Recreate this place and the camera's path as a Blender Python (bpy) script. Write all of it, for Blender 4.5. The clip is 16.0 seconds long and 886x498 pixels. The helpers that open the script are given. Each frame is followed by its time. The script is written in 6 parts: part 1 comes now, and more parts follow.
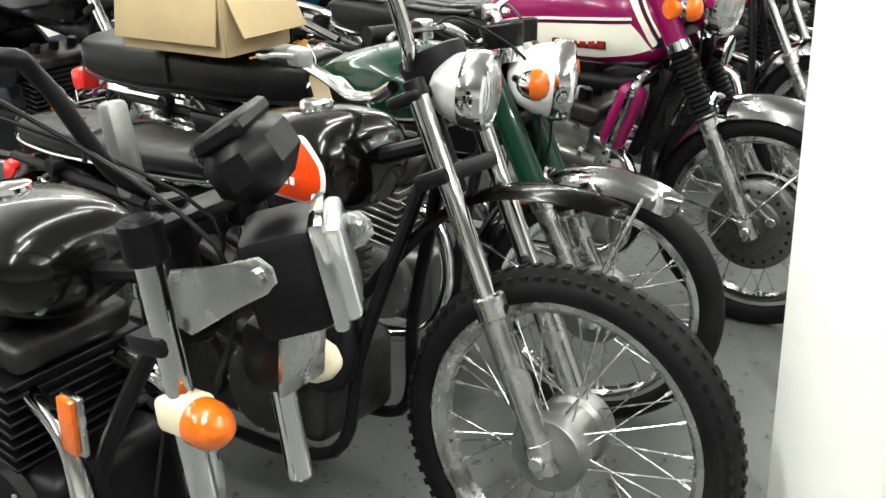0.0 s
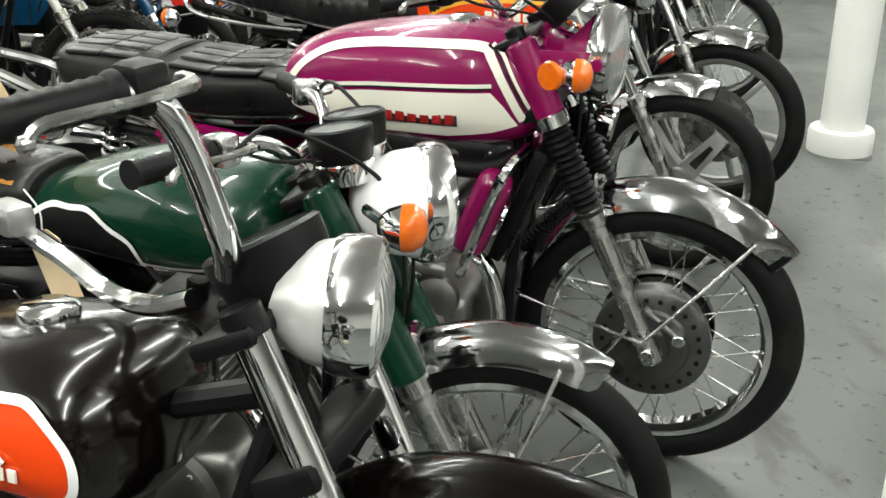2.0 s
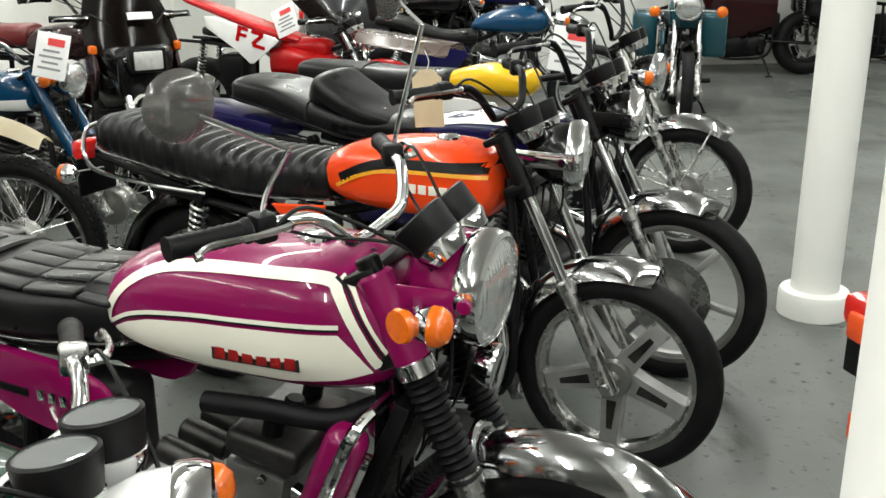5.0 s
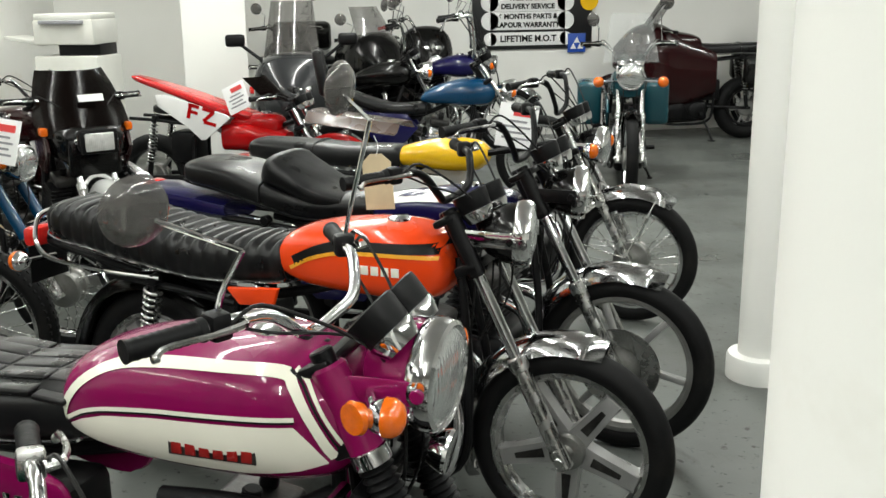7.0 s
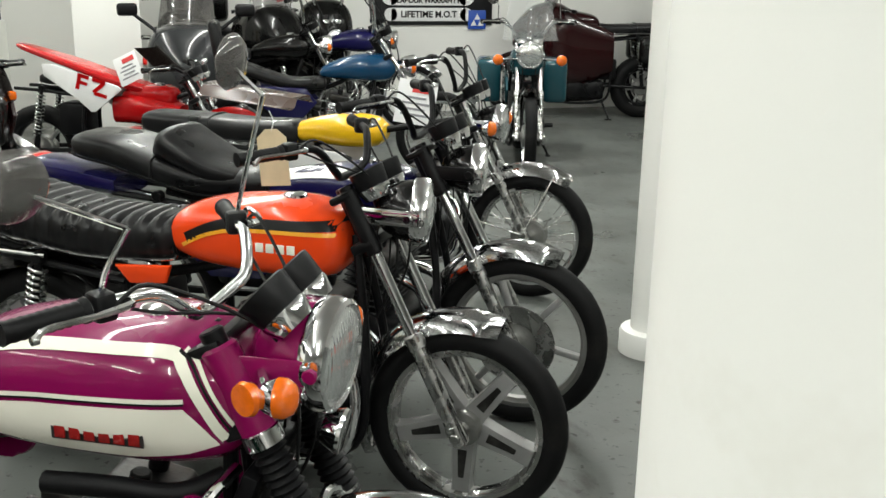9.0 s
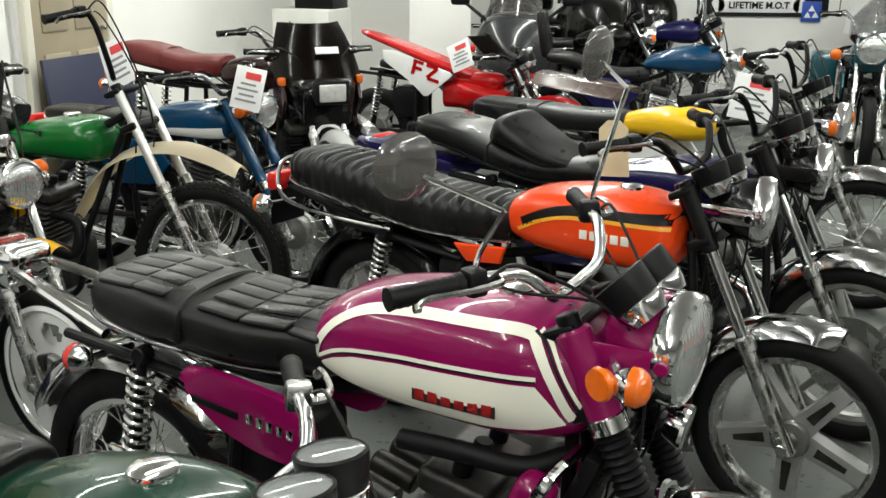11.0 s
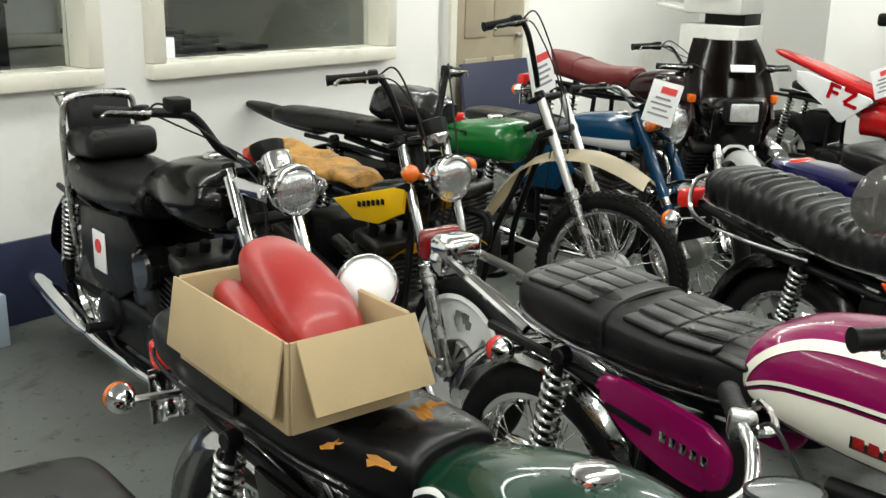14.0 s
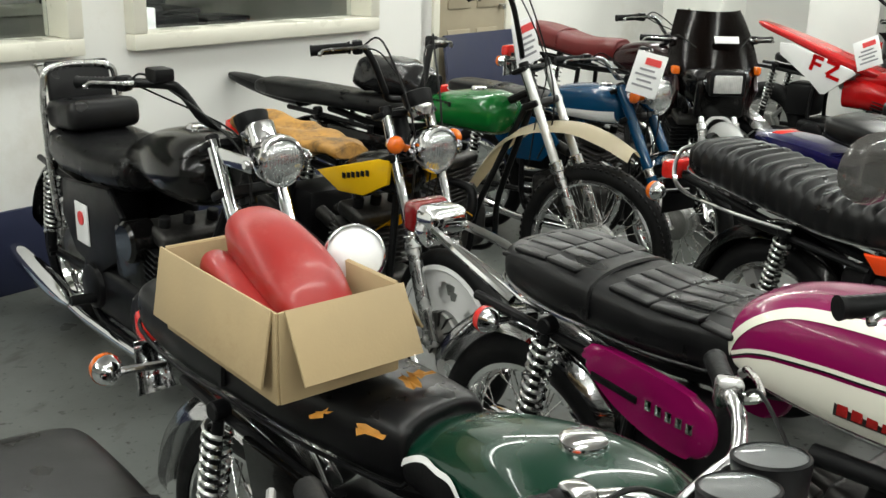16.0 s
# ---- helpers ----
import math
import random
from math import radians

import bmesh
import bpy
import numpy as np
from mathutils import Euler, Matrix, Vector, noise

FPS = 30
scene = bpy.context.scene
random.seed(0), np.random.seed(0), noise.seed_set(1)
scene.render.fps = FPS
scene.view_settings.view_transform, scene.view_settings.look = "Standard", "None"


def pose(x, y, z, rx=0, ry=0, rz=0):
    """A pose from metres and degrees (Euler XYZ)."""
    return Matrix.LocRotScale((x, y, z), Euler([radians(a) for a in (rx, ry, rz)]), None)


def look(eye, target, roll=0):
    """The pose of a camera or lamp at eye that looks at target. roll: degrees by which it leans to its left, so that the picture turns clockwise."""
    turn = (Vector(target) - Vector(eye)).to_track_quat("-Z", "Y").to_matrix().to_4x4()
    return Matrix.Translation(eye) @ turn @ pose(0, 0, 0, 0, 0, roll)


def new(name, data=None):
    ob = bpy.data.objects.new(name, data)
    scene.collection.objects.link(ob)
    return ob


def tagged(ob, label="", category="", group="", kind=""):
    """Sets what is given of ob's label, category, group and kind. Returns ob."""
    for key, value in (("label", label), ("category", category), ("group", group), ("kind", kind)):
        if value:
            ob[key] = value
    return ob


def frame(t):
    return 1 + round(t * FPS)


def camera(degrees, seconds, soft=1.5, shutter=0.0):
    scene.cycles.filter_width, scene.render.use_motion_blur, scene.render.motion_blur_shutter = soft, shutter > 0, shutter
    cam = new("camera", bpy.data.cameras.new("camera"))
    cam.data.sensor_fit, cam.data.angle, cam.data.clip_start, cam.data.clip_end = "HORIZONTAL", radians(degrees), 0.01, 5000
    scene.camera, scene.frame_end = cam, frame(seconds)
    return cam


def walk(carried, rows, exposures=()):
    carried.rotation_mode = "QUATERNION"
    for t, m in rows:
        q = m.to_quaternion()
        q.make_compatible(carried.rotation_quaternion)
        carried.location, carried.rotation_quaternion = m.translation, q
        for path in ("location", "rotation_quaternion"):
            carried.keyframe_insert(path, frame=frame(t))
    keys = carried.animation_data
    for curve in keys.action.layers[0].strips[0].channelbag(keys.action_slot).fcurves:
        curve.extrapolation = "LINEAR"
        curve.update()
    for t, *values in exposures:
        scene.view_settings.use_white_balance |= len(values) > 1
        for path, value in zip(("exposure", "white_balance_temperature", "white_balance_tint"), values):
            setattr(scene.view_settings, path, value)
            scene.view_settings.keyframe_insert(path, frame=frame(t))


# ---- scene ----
cam = camera(47.3, 16.0)
PATH = [
    (0, (0.336, 0.46, 1.351), (0.138, 2.303, 0.599), -2.3),
    (0.5, (0.299, 0.742, 1.346), (0.228, 2.592, 0.589), -1.5),
    (1, (0.258, 0.943, 1.345), (0.299, 2.793, 0.586), -0.5),
    (1.5, (0.174, 1.169, 1.366), (0.321, 3.009, 0.595), -1.2),
    (2, (0.171, 1.314, 1.377), (0.453, 3.131, 0.589), -0.6),
    (2.5, (0.274, 1.492, 1.373), (0.477, 3.322, 0.593), 0.7),
    (3, (0.434, 1.636, 1.384), (0.68, 3.465, 0.613), -0.7),
    (3.5, (0.478, 1.684, 1.392), (0.790, 3.521, 0.665), 0.0),
    (4, (0.497, 1.694, 1.392), (0.762, 3.556, 0.71), -0.4),
    (4.5, (0.509, 1.696, 1.443), (0.785, 3.566, 0.789), -0.6),
    (4.7, (0.512, 1.724, 1.475), (0.788, 3.598, 0.834), -0.2),
    (6.8, (0.507, 1.682, 1.566), (0.842, 3.594, 1.085), -0.5),
    (7, (0.513, 1.683, 1.567), (0.893, 3.582, 1.07), -0.7),
    (7.5, (0.525, 1.7, 1.563), (1.014, 3.57, 1.049), -0.2),
    (8, (0.527, 1.706, 1.56), (1.096, 3.549, 1.03), 0.5),
    (8.2, (0.531, 1.705, 1.559), (1.125, 3.538, 1.023), 0.6),
    (10.3, (0.473, 1.67, 1.588), (0.763, 3.567, 1.025), 1.2),
    (10.5, (0.457, 1.676, 1.582), (0.665, 3.584, 1.02), 1.0),
    (11, (0.418, 1.678, 1.576), (0.413, 3.595, 1.007), 0.5),
    (11.5, (0.377, 1.674, 1.567), (0.179, 3.572, 0.968), 0.2),
    (12, (0.338, 1.673, 1.561), (-0.066, 3.52, 0.907), -0.1),
    (12.5, (0.301, 1.663, 1.567), (-0.265, 3.454, 0.879), 0.8),
    (13, (0.286, 1.663, 1.576), (-0.37, 3.441, 0.936), 0.7),
    (13.5, (0.28, 1.665, 1.577), (-0.413, 3.447, 0.99), 1.0),
    (14, (0.281, 1.659, 1.576), (-0.42, 3.448, 1.02), 1.3),
    (14.5, (0.281, 1.659, 1.572), (-0.411, 3.454, 1.024), 1.0),
    (15, (0.275, 1.659, 1.568), (-0.409, 3.451, 1.001), 1.1),
    (15.5, (0.275, 1.659, 1.568), (-0.396, 3.449, 0.979), 1.1),
    (16, (0.273, 1.655, 1.57), (-0.389, 3.443, 0.964), 1.5),
]
walk(cam, [(t, look(eye, target, roll)) for t, eye, target, roll in PATH], [(0, 0.27), (1, 0.1), (2, -0.06), (4, -0.2), (7, -0.46), (10.5, -0.5), (12.5, -0.45), (16, -0.57)])

# ---- light ----
world = bpy.data.worlds.new("world")
scene.world = world
world.use_nodes = True
world.node_tree.nodes["Background"].inputs[0].default_value = (0.85, 0.93, 1.0, 1)
world.node_tree.nodes["Background"].inputs[1].default_value = 0.02
scene.view_settings.exposure = 0.0


# ---- materials ----
def mat(name, color, rough=0.5, metal=0.0, coat=0.0, vary=0.12, scale=8.0, bump=0.0, bscale=120.0, trans=0.0, alpha=1.0, rvary=0.1, dirt=None, dirt_at=0.62, spec=0.5):
    m = bpy.data.materials.new(name)
    m.use_nodes = True
    nt = m.node_tree
    p = nt.nodes["Principled BSDF"]
    co = nt.nodes.new("ShaderNodeTexCoord")
    n1 = nt.nodes.new("ShaderNodeTexNoise")
    n1.inputs["Scale"].default_value, n1.inputs["Detail"].default_value = scale, 6
    nt.links.new(co.outputs["Object"], n1.inputs["Vector"])
    ramp = nt.nodes.new("ShaderNodeMapRange")
    ramp.inputs[1].default_value, ramp.inputs[2].default_value = 0.3, 0.7
    ramp.inputs[3].default_value, ramp.inputs[4].default_value = 1 - vary, 1 + vary
    nt.links.new(n1.outputs["Fac"], ramp.inputs[0])
    mul = nt.nodes.new("ShaderNodeVectorMath")
    mul.operation = "SCALE"
    mul.inputs[0].default_value = color[:3]
    nt.links.new(ramp.outputs[0], mul.inputs["Scale"])
    out = mul.outputs[0]
    if dirt:
        n2 = nt.nodes.new("ShaderNodeTexNoise")
        n2.inputs["Scale"].default_value, n2.inputs["Detail"].default_value, n2.inputs["Roughness"].default_value = scale * 0.35, 9, 0.72
        nt.links.new(co.outputs["Object"], n2.inputs["Vector"])
        cut = nt.nodes.new("ShaderNodeMapRange")
        cut.inputs[1].default_value, cut.inputs[2].default_value = dirt_at - 0.08, dirt_at + 0.1
        nt.links.new(n2.outputs["Fac"], cut.inputs[0])
        mix = nt.nodes.new("ShaderNodeMix")
        mix.data_type = "RGBA"
        mix.inputs[7].default_value = (*dirt[:3], 1)
        nt.links.new(cut.outputs[0], mix.inputs[0])
        nt.links.new(out, mix.inputs[6])
        out = mix.outputs[2]
    nt.links.new(out, p.inputs["Base Color"])
    rr = nt.nodes.new("ShaderNodeMapRange")
    rr.inputs[1].default_value, rr.inputs[2].default_value = 0.3, 0.7
    rr.inputs[3].default_value, rr.inputs[4].default_value = max(0.02, rough * (1 - 2 * rvary)), min(1, rough * (1 + 2 * rvary))
    nt.links.new(n1.outputs["Fac"], rr.inputs[0])
    nt.links.new(rr.outputs[0], p.inputs["Roughness"])
    p.inputs["Metallic"].default_value = metal
    p.inputs["Coat Weight"].default_value = coat
    p.inputs["Coat Roughness"].default_value = 0.04
    p.inputs["Transmission Weight"].default_value = trans
    p.inputs["Alpha"].default_value = alpha
    p.inputs["Specular IOR Level"].default_value = spec
    if bump:
        n3 = nt.nodes.new("ShaderNodeTexNoise")
        n3.inputs["Scale"].default_value, n3.inputs["Detail"].default_value = bscale, 3
        nt.links.new(co.outputs["Object"], n3.inputs["Vector"])
        b = nt.nodes.new("ShaderNodeBump")
        b.inputs["Strength"].default_value, b.inputs["Distance"].default_value = bump, 0.002
        nt.links.new(n3.outputs["Fac"], b.inputs["Height"])
        nt.links.new(b.outputs[0], p.inputs["Normal"])
    return m


def paint(name, color, dull=0.0):
    return mat(name, color, rough=0.24 + dull, coat=0.55 - dull, spec=0.2, vary=0.06, scale=3, dirt=[c * 0.8 + 0.002 for c in color[:3]], dirt_at=0.72)


CHROME = mat("chrome", (0.76, 0.76, 0.77), rough=0.075, metal=1.0, vary=0.04, scale=6, rvary=0.15)
STEEL = mat("brushed_steel", (0.5, 0.5, 0.49), rough=0.24, metal=1.0, vary=0.1, scale=25, rvary=0.3)
ALLOY = mat("cast_alloy", (0.27, 0.27, 0.26), rough=0.38, metal=0.9, vary=0.16, scale=14, bump=0.15, bscale=220, dirt=(0.12, 0.11, 0.1), dirt_at=0.66)
DARKALLOY = mat("oily_alloy", (0.05, 0.048, 0.046), rough=0.42, metal=0.7, vary=0.25, scale=14, bump=0.2, dirt=(0.012, 0.011, 0.01), dirt_at=0.52)
IRON = mat("dark_metal", (0.0045, 0.0045, 0.005), rough=0.38, metal=0.0, vary=0.3, scale=12, dirt=(0.014, 0.011, 0.009), dirt_at=0.68, spec=0.16)
SILVER = mat("silver_lacquer", (0.34, 0.34, 0.335), rough=0.34, metal=0.6, vary=0.1, scale=16, bump=0.05, bscale=200, dirt=(0.25, 0.24, 0.22), dirt_at=0.68)
RUST = mat("rusty_steel", (0.12, 0.085, 0.06), rough=0.7, metal=0.3, vary=0.4, scale=20, bump=0.3)
RUBBER = mat("tyre_rubber", (0.0045, 0.0045, 0.0048), rough=0.6, vary=0.2, scale=15, bump=0.25, bscale=300, dirt=(0.012, 0.011, 0.01), dirt_at=0.64, spec=0.16)
GRIP = mat("grip_rubber", (0.0045, 0.0045, 0.005), rough=0.5, vary=0.15, scale=20, bump=0.2, spec=0.16)
VINYL = mat("black_vinyl", (0.004, 0.004, 0.0045), rough=0.36, vary=0.15, scale=9, bump=0.1, bscale=420, rvary=0.2, spec=0.33)
PLASTIC = mat("black_plastic", (0.0045, 0.0045, 0.005), rough=0.4, vary=0.15, scale=10, bump=0.06, bscale=300, spec=0.18)
GLOSSBLACK = mat("gloss_black_paint", (0.003, 0.0028, 0.0028), rough=0.2, coat=0.3, spec=0.2, vary=0.06, scale=3)
CABLE = mat("cable_sheath", (0.004, 0.004, 0.004), rough=0.45, vary=0.1, spec=0.24)
AMBER = mat("amber_lens", (0.68, 0.125, 0.003), rough=0.12, coat=0.6, vary=0.12, scale=60, bump=0.4, bscale=160)
REDLENS = mat("red_lens", (0.62, 0.02, 0.015), rough=0.12, coat=0.6, vary=0.12, scale=60, bump=0.3, bscale=160)
LENS = mat("headlight_glass", (0.74, 0.76, 0.76), rough=0.1, coat=0.4, metal=0.82, vary=0.12, scale=18, bump=0.06, bscale=70)
WHITE = paint("cream_white_paint", (0.78, 0.76, 0.66))
def flutes(m, scale=34.0):
    """Moulded vertical ribs in a lamp glass."""
    nt = m.node_tree
    co = nt.nodes.new("ShaderNodeTexCoord")
    wv = nt.nodes.new("ShaderNodeTexWave")
    wv.bands_direction = "Y"
    wv.inputs["Scale"].default_value, wv.inputs["Distortion"].default_value = scale, 0.6
    nt.links.new(co.outputs["Object"], wv.inputs["Vector"])
    b = nt.nodes.new("ShaderNodeBump")
    b.inputs["Strength"].default_value, b.inputs["Distance"].default_value = 0.28, 0.003
    nt.links.new(wv.outputs["Fac"], b.inputs["Height"])
    nt.links.new(b.outputs[0], nt.nodes["Principled BSDF"].inputs["Normal"])


flutes(LENS)
PALELENS = mat("pale_square_lens", (0.6, 0.6, 0.58), rough=0.22, metal=0.25, coat=0.4, vary=0.15, scale=30)
flutes(PALELENS)
PUREWHITE = paint("white_paint", (0.8, 0.8, 0.79))
PAPER = mat("white_card", (0.82, 0.82, 0.82), rough=0.7, vary=0.03)
TAG = mat("buff_card_tag", (0.62, 0.5, 0.32), rough=0.8, vary=0.08, scale=20)
REDPRINT = mat("red_print", (0.7, 0.05, 0.05), rough=0.6, vary=0.05)
GREYPRINT = mat("grey_print", (0.25, 0.25, 0.27), rough=0.7, vary=0.05)
BLACKPRINT = mat("black_print", (0.006, 0.006, 0.006), rough=0.4, vary=0.05, spec=0.2)


def glass_mat(name, color, rough=0.02, alpha=0.35):
    return mat(name, color, rough=rough, vary=0.05, alpha=alpha, coat=0.6, spec=0.8)


SCREEN = mat("smoked_screen", (0.005, 0.0025, 0.002), rough=0.14, vary=0.05, coat=0.1, spec=0.25)
SMOKE = glass_mat("smoky_mirror_back", (0.09, 0.085, 0.08), rough=0.12, alpha=0.72)
CLEAR = glass_mat("clear_screen", (0.55, 0.58, 0.58), alpha=0.25)


# ---- mesh helpers ----
def frame_of(d):
    d = Vector(d).normalized()
    s = d.cross(Vector((0, 0, 1)))
    if s.length < 1e-4:
        s = Vector((1, 0, 0))
    s.normalize()
    return d, s, s.cross(d)


def revolve(bm, profile, centre, axis, seg=24, a0=0.0, a1=360.0, squash=1.0):
    """Turns (distance along axis, radius) points about an axis."""
    d, s, u = frame_of(axis)
    c = Vector(centre)
    full = abs(a1 - a0) >= 359.9
    n = seg if full else seg + 1
    rings = []
    for h, r in profile:
        if r < 1e-5:
            rings.append([bm.verts.new(c + d * h)])
            continue
        rings.append([bm.verts.new(c + d * h + (s * math.cos(a) + u * math.sin(a) * squash) * r) for a in (radians(a0 + (a1 - a0) * k / seg) for k in range(n))])
    for A, Bv in zip(rings, rings[1:]):
        for k in range(seg):
            k2 = (k + 1) % n if full else k + 1
            if len(A) == 1 and len(Bv) == 1:
                continue
            if len(A) == 1:
                bm.faces.new((A[0], Bv[k], Bv[k2]))
            elif len(Bv) == 1:
                bm.faces.new((A[k], Bv[0], A[k2]))
            else:
                bm.faces.new((A[k], Bv[k], Bv[k2], A[k2]))
    return bm


def cyl(bm, p0, p1, r0, r1=None, seg=14, bev=0.0):
    p0, p1 = Vector(p0), Vector(p1)
    r1 = r0 if r1 is None else r1
    L = (p1 - p0).length
    b = bev or min(r0, r1, L / 2) * 0.18
    return revolve(bm, [(0, 0), (0, r0 - b), (b, r0), (L - b, r1), (L, r1 - b), (L, 0)], p0, p1 - p0, seg)


def smooth_line(pts, steps=6):
    pts = [Vector(p) for p in pts]
    if len(pts) < 3:
        return pts
    P = [pts[0] * 2 - pts[1]] + pts + [pts[-1] * 2 - pts[-2]]
    out = []
    for i in range(1, len(P) - 2):
        p0, p1, p2, p3 = P[i - 1:i + 3]
        for k in range(steps):
            t = k / steps
            out.append(0.5 * (2 * p1 + (p2 - p0) * t + (2 * p0 - 5 * p1 + 4 * p2 - p3) * t * t + (3 * p1 - p0 - 3 * p2 + p3) * t ** 3))
    out.append(pts[-1])
    return out


def tube(bm, pts, r, seg=9, steps=6, radii=None):
    line = smooth_line(pts, steps)
    n = len(line)
    d0, s, u = frame_of(line[1] - line[0])
    rings = []
    for i, p in enumerate(line):
        d = (line[min(i + 1, n - 1)] - line[max(i - 1, 0)]).normalized()
        s = (s - d * s.dot(d)).normalized()
        u = s.cross(d)
        rr = r if radii is None else np.interp(i / (n - 1), np.linspace(0, 1, len(radii)), radii)
        rings.append([bm.verts.new(p + (s * math.cos(a) + u * math.sin(a)) * rr) for a in (2 * math.pi * k / seg for k in range(seg))])
    for A, Bv in zip(rings, rings[1:]):
        for k in range(seg):
            bm.faces.new((A[k], A[(k + 1) % seg], Bv[(k + 1) % seg], Bv[k]))
    bm.faces.new(rings[0][::-1])
    bm.faces.new(rings[-1])
    return bm


def box(bm, centre, size, bev=0.006, m=None, seg=2):
    r = bmesh.ops.create_cube(bm, size=1.0)
    vs = r["verts"]
    M = Matrix.Translation(centre) @ (m or Matrix()) @ Matrix.Diagonal((*size, 1))
    bmesh.ops.transform(bm, matrix=M, verts=vs)
    if bev > 0:
        es = list({e for v in vs for e in v.link_edges})
        bmesh.ops.bevel(bm, geom=es, offset=min(bev, min(size) * 0.45), segments=seg, affect="EDGES", profile=0.5)
    return bm


def loft(bm, sections, n=24):
    """Sections (x, z centre, half width, half height up, half height down, exponent), capped."""
    rings = []
    for x, zc, hw, hu, hd, e in sections:
        ring = []
        for k in range(n):
            a = 2 * math.pi * k / n
            ca, sa = math.cos(a), math.sin(a)
            y = hw * math.copysign(abs(ca) ** (2 / e), ca)
            z = zc + (hu if sa >= 0 else hd) * math.copysign(abs(sa) ** (2 / e), sa)
            ring.append(bm.verts.new((x, y, z)))
        rings.append(ring)
    for A, Bv in zip(rings, rings[1:]):
        for k in range(n):
            bm.faces.new((A[k], A[(k + 1) % n], Bv[(k + 1) % n], Bv[k]))
    bm.faces.new(rings[0][::-1])
    bm.faces.new(rings[-1])
    return bm


def resample(keys, n=26):
    """Smooths key sections into many, by their first number."""
    line = smooth_line_nd(keys, max(2, n // (len(keys) - 1)))
    return line


def smooth_line_nd(keys, steps):
    K = np.array(keys, float)
    P = np.vstack([2 * K[0] - K[1], K, 2 * K[-1] - K[-2]])
    out = []
    for i in range(1, len(P) - 2):
        p0, p1, p2, p3 = P[i - 1:i + 3]
        for k in range(steps):
            t = k / steps
            out.append(0.5 * (2 * p1 + (p2 - p0) * t + (2 * p0 - 5 * p1 + 4 * p2 - p3) * t * t + (3 * p1 - p0 - 3 * p2 + p3) * t ** 3))
    out.append(K[-1])
    out = [np.array([v[0], v[1], max(v[2], 0.003), max(v[3], 0.003), max(v[4], 0.003), max(v[5], 1.2)]) for v in out]
    return out


def side_y(sections, x, z):
    """Half width of a lofted body at (x, z)."""
    S = np.array(sections)
    v = [np.interp(x, S[:, 0], S[:, k]) for k in range(6)]
    h = v[3] if z >= v[1] else v[4]
    q = min(0.999, abs(z - v[1]) / h)
    return v[2] * (1 - q ** v[5]) ** (1 / v[5])


def decal(bm, sections, xs, lo, hi, side, off=0.0015, rows=6):
    """A thin panel on the side of a lofted body between two curves z = lo(x) and z = hi(x)."""
    grid = []
    for x in xs:
        a, b = lo(x), hi(x)
        col = []
        for j in range(rows + 1):
            z = a + (b - a) * j / rows
            col.append(bm.verts.new((x, side * (side_y(sections, x, z) + off), z)))
        grid.append(col)
    for A, Bv in zip(grid, grid[1:]):
        for j in range(rows):
            bm.faces.new((A[j], Bv[j], Bv[j + 1], A[j + 1]) if side < 0 else (A[j], A[j + 1], Bv[j + 1], Bv[j]))
    return bm


def curve_of(pts):
    X, Z = [p[0] for p in pts], [p[1] for p in pts]
    return lambda x: float(np.interp(x, X, Z))


def arch(bm, centre, R, width, a0, a1, crown=0.02, thick=0.003, drop=0.0, seg=30, cross=8):
    """A mudguard: an arc round the axle (degrees from straight ahead, upwards), curved across."""
    grid = []
    c = Vector(centre)
    for i in range(seg + 1):
        a = radians(a0 + (a1 - a0) * i / seg)
        end = min(i, seg - i) / seg
        w = width * (0.55 + 0.45 * min(1, end * 14))
        col = []
        for j in range(cross + 1):
            u = 2 * j / cross - 1
            r = R + crown * (1 - abs(u) ** 2.4) - drop * abs(u) ** 6
            col.append(bm.verts.new(c + Vector((r * math.cos(a), u * w / 2, r * math.sin(a)))))
        grid.append(col)
    fs = []
    for A, Bv in zip(grid, grid[1:]):
        for j in range(cross):
            fs.append(bm.faces.new((A[j], A[j + 1], Bv[j + 1], Bv[j])))
    bmesh.ops.solidify(bm, geom=fs, thickness=thick)
    return bm


def sheet(bm, grid, thick):
    V = [[bm.verts.new(p) for p in row] for row in grid]
    fs = [bm.faces.new((V[i][j], V[i][j + 1], V[i + 1][j + 1], V[i + 1][j])) for i in range(len(V) - 1) for j in range(len(V[0]) - 1)]
    bmesh.ops.solidify(bm, geom=fs, thickness=thick)
    return bm


def prism(bm, outline, y0, y1, bev=0.004):
    """A flat shape drawn in x, z and given thickness along y."""
    A = [bm.verts.new((x, y0, z)) for x, z in outline]
    Bv = [bm.verts.new((x, y1, z)) for x, z in outline]
    n = len(outline)
    fs = [bm.faces.new(A), bm.faces.new(Bv[::-1])]
    for k in range(n):
        fs.append(bm.faces.new((A[k], Bv[k], Bv[(k + 1) % n], A[(k + 1) % n])))
    if bev:
        bmesh.ops.bevel(bm, geom=list({e for f in fs[:2] for e in f.edges}), offset=bev, segments=2, affect="EDGES", profile=0.5)
    return bm


def B():
    return bmesh.new()


def link_mesh(name, bm, material, flat=False):
    bmesh.ops.recalc_face_normals(bm, faces=bm.faces)
    me = bpy.data.meshes.new(name)
    bm.to_mesh(me)
    bm.free()
    me.materials.append(material)
    if not flat:
        me.polygons.foreach_set("use_smooth", [True] * len(me.polygons))
        me.set_sharp_from_angle(angle=radians(38))
    return new(name, me)


def part(name, bm, material, parent, label="", m=None, flat=False):
    ob = link_mesh(name, bm, material, flat)
    ob.parent = parent
    if m is not None:
        ob.matrix_basis = m
    if label:
        tagged(ob, label)
    return ob


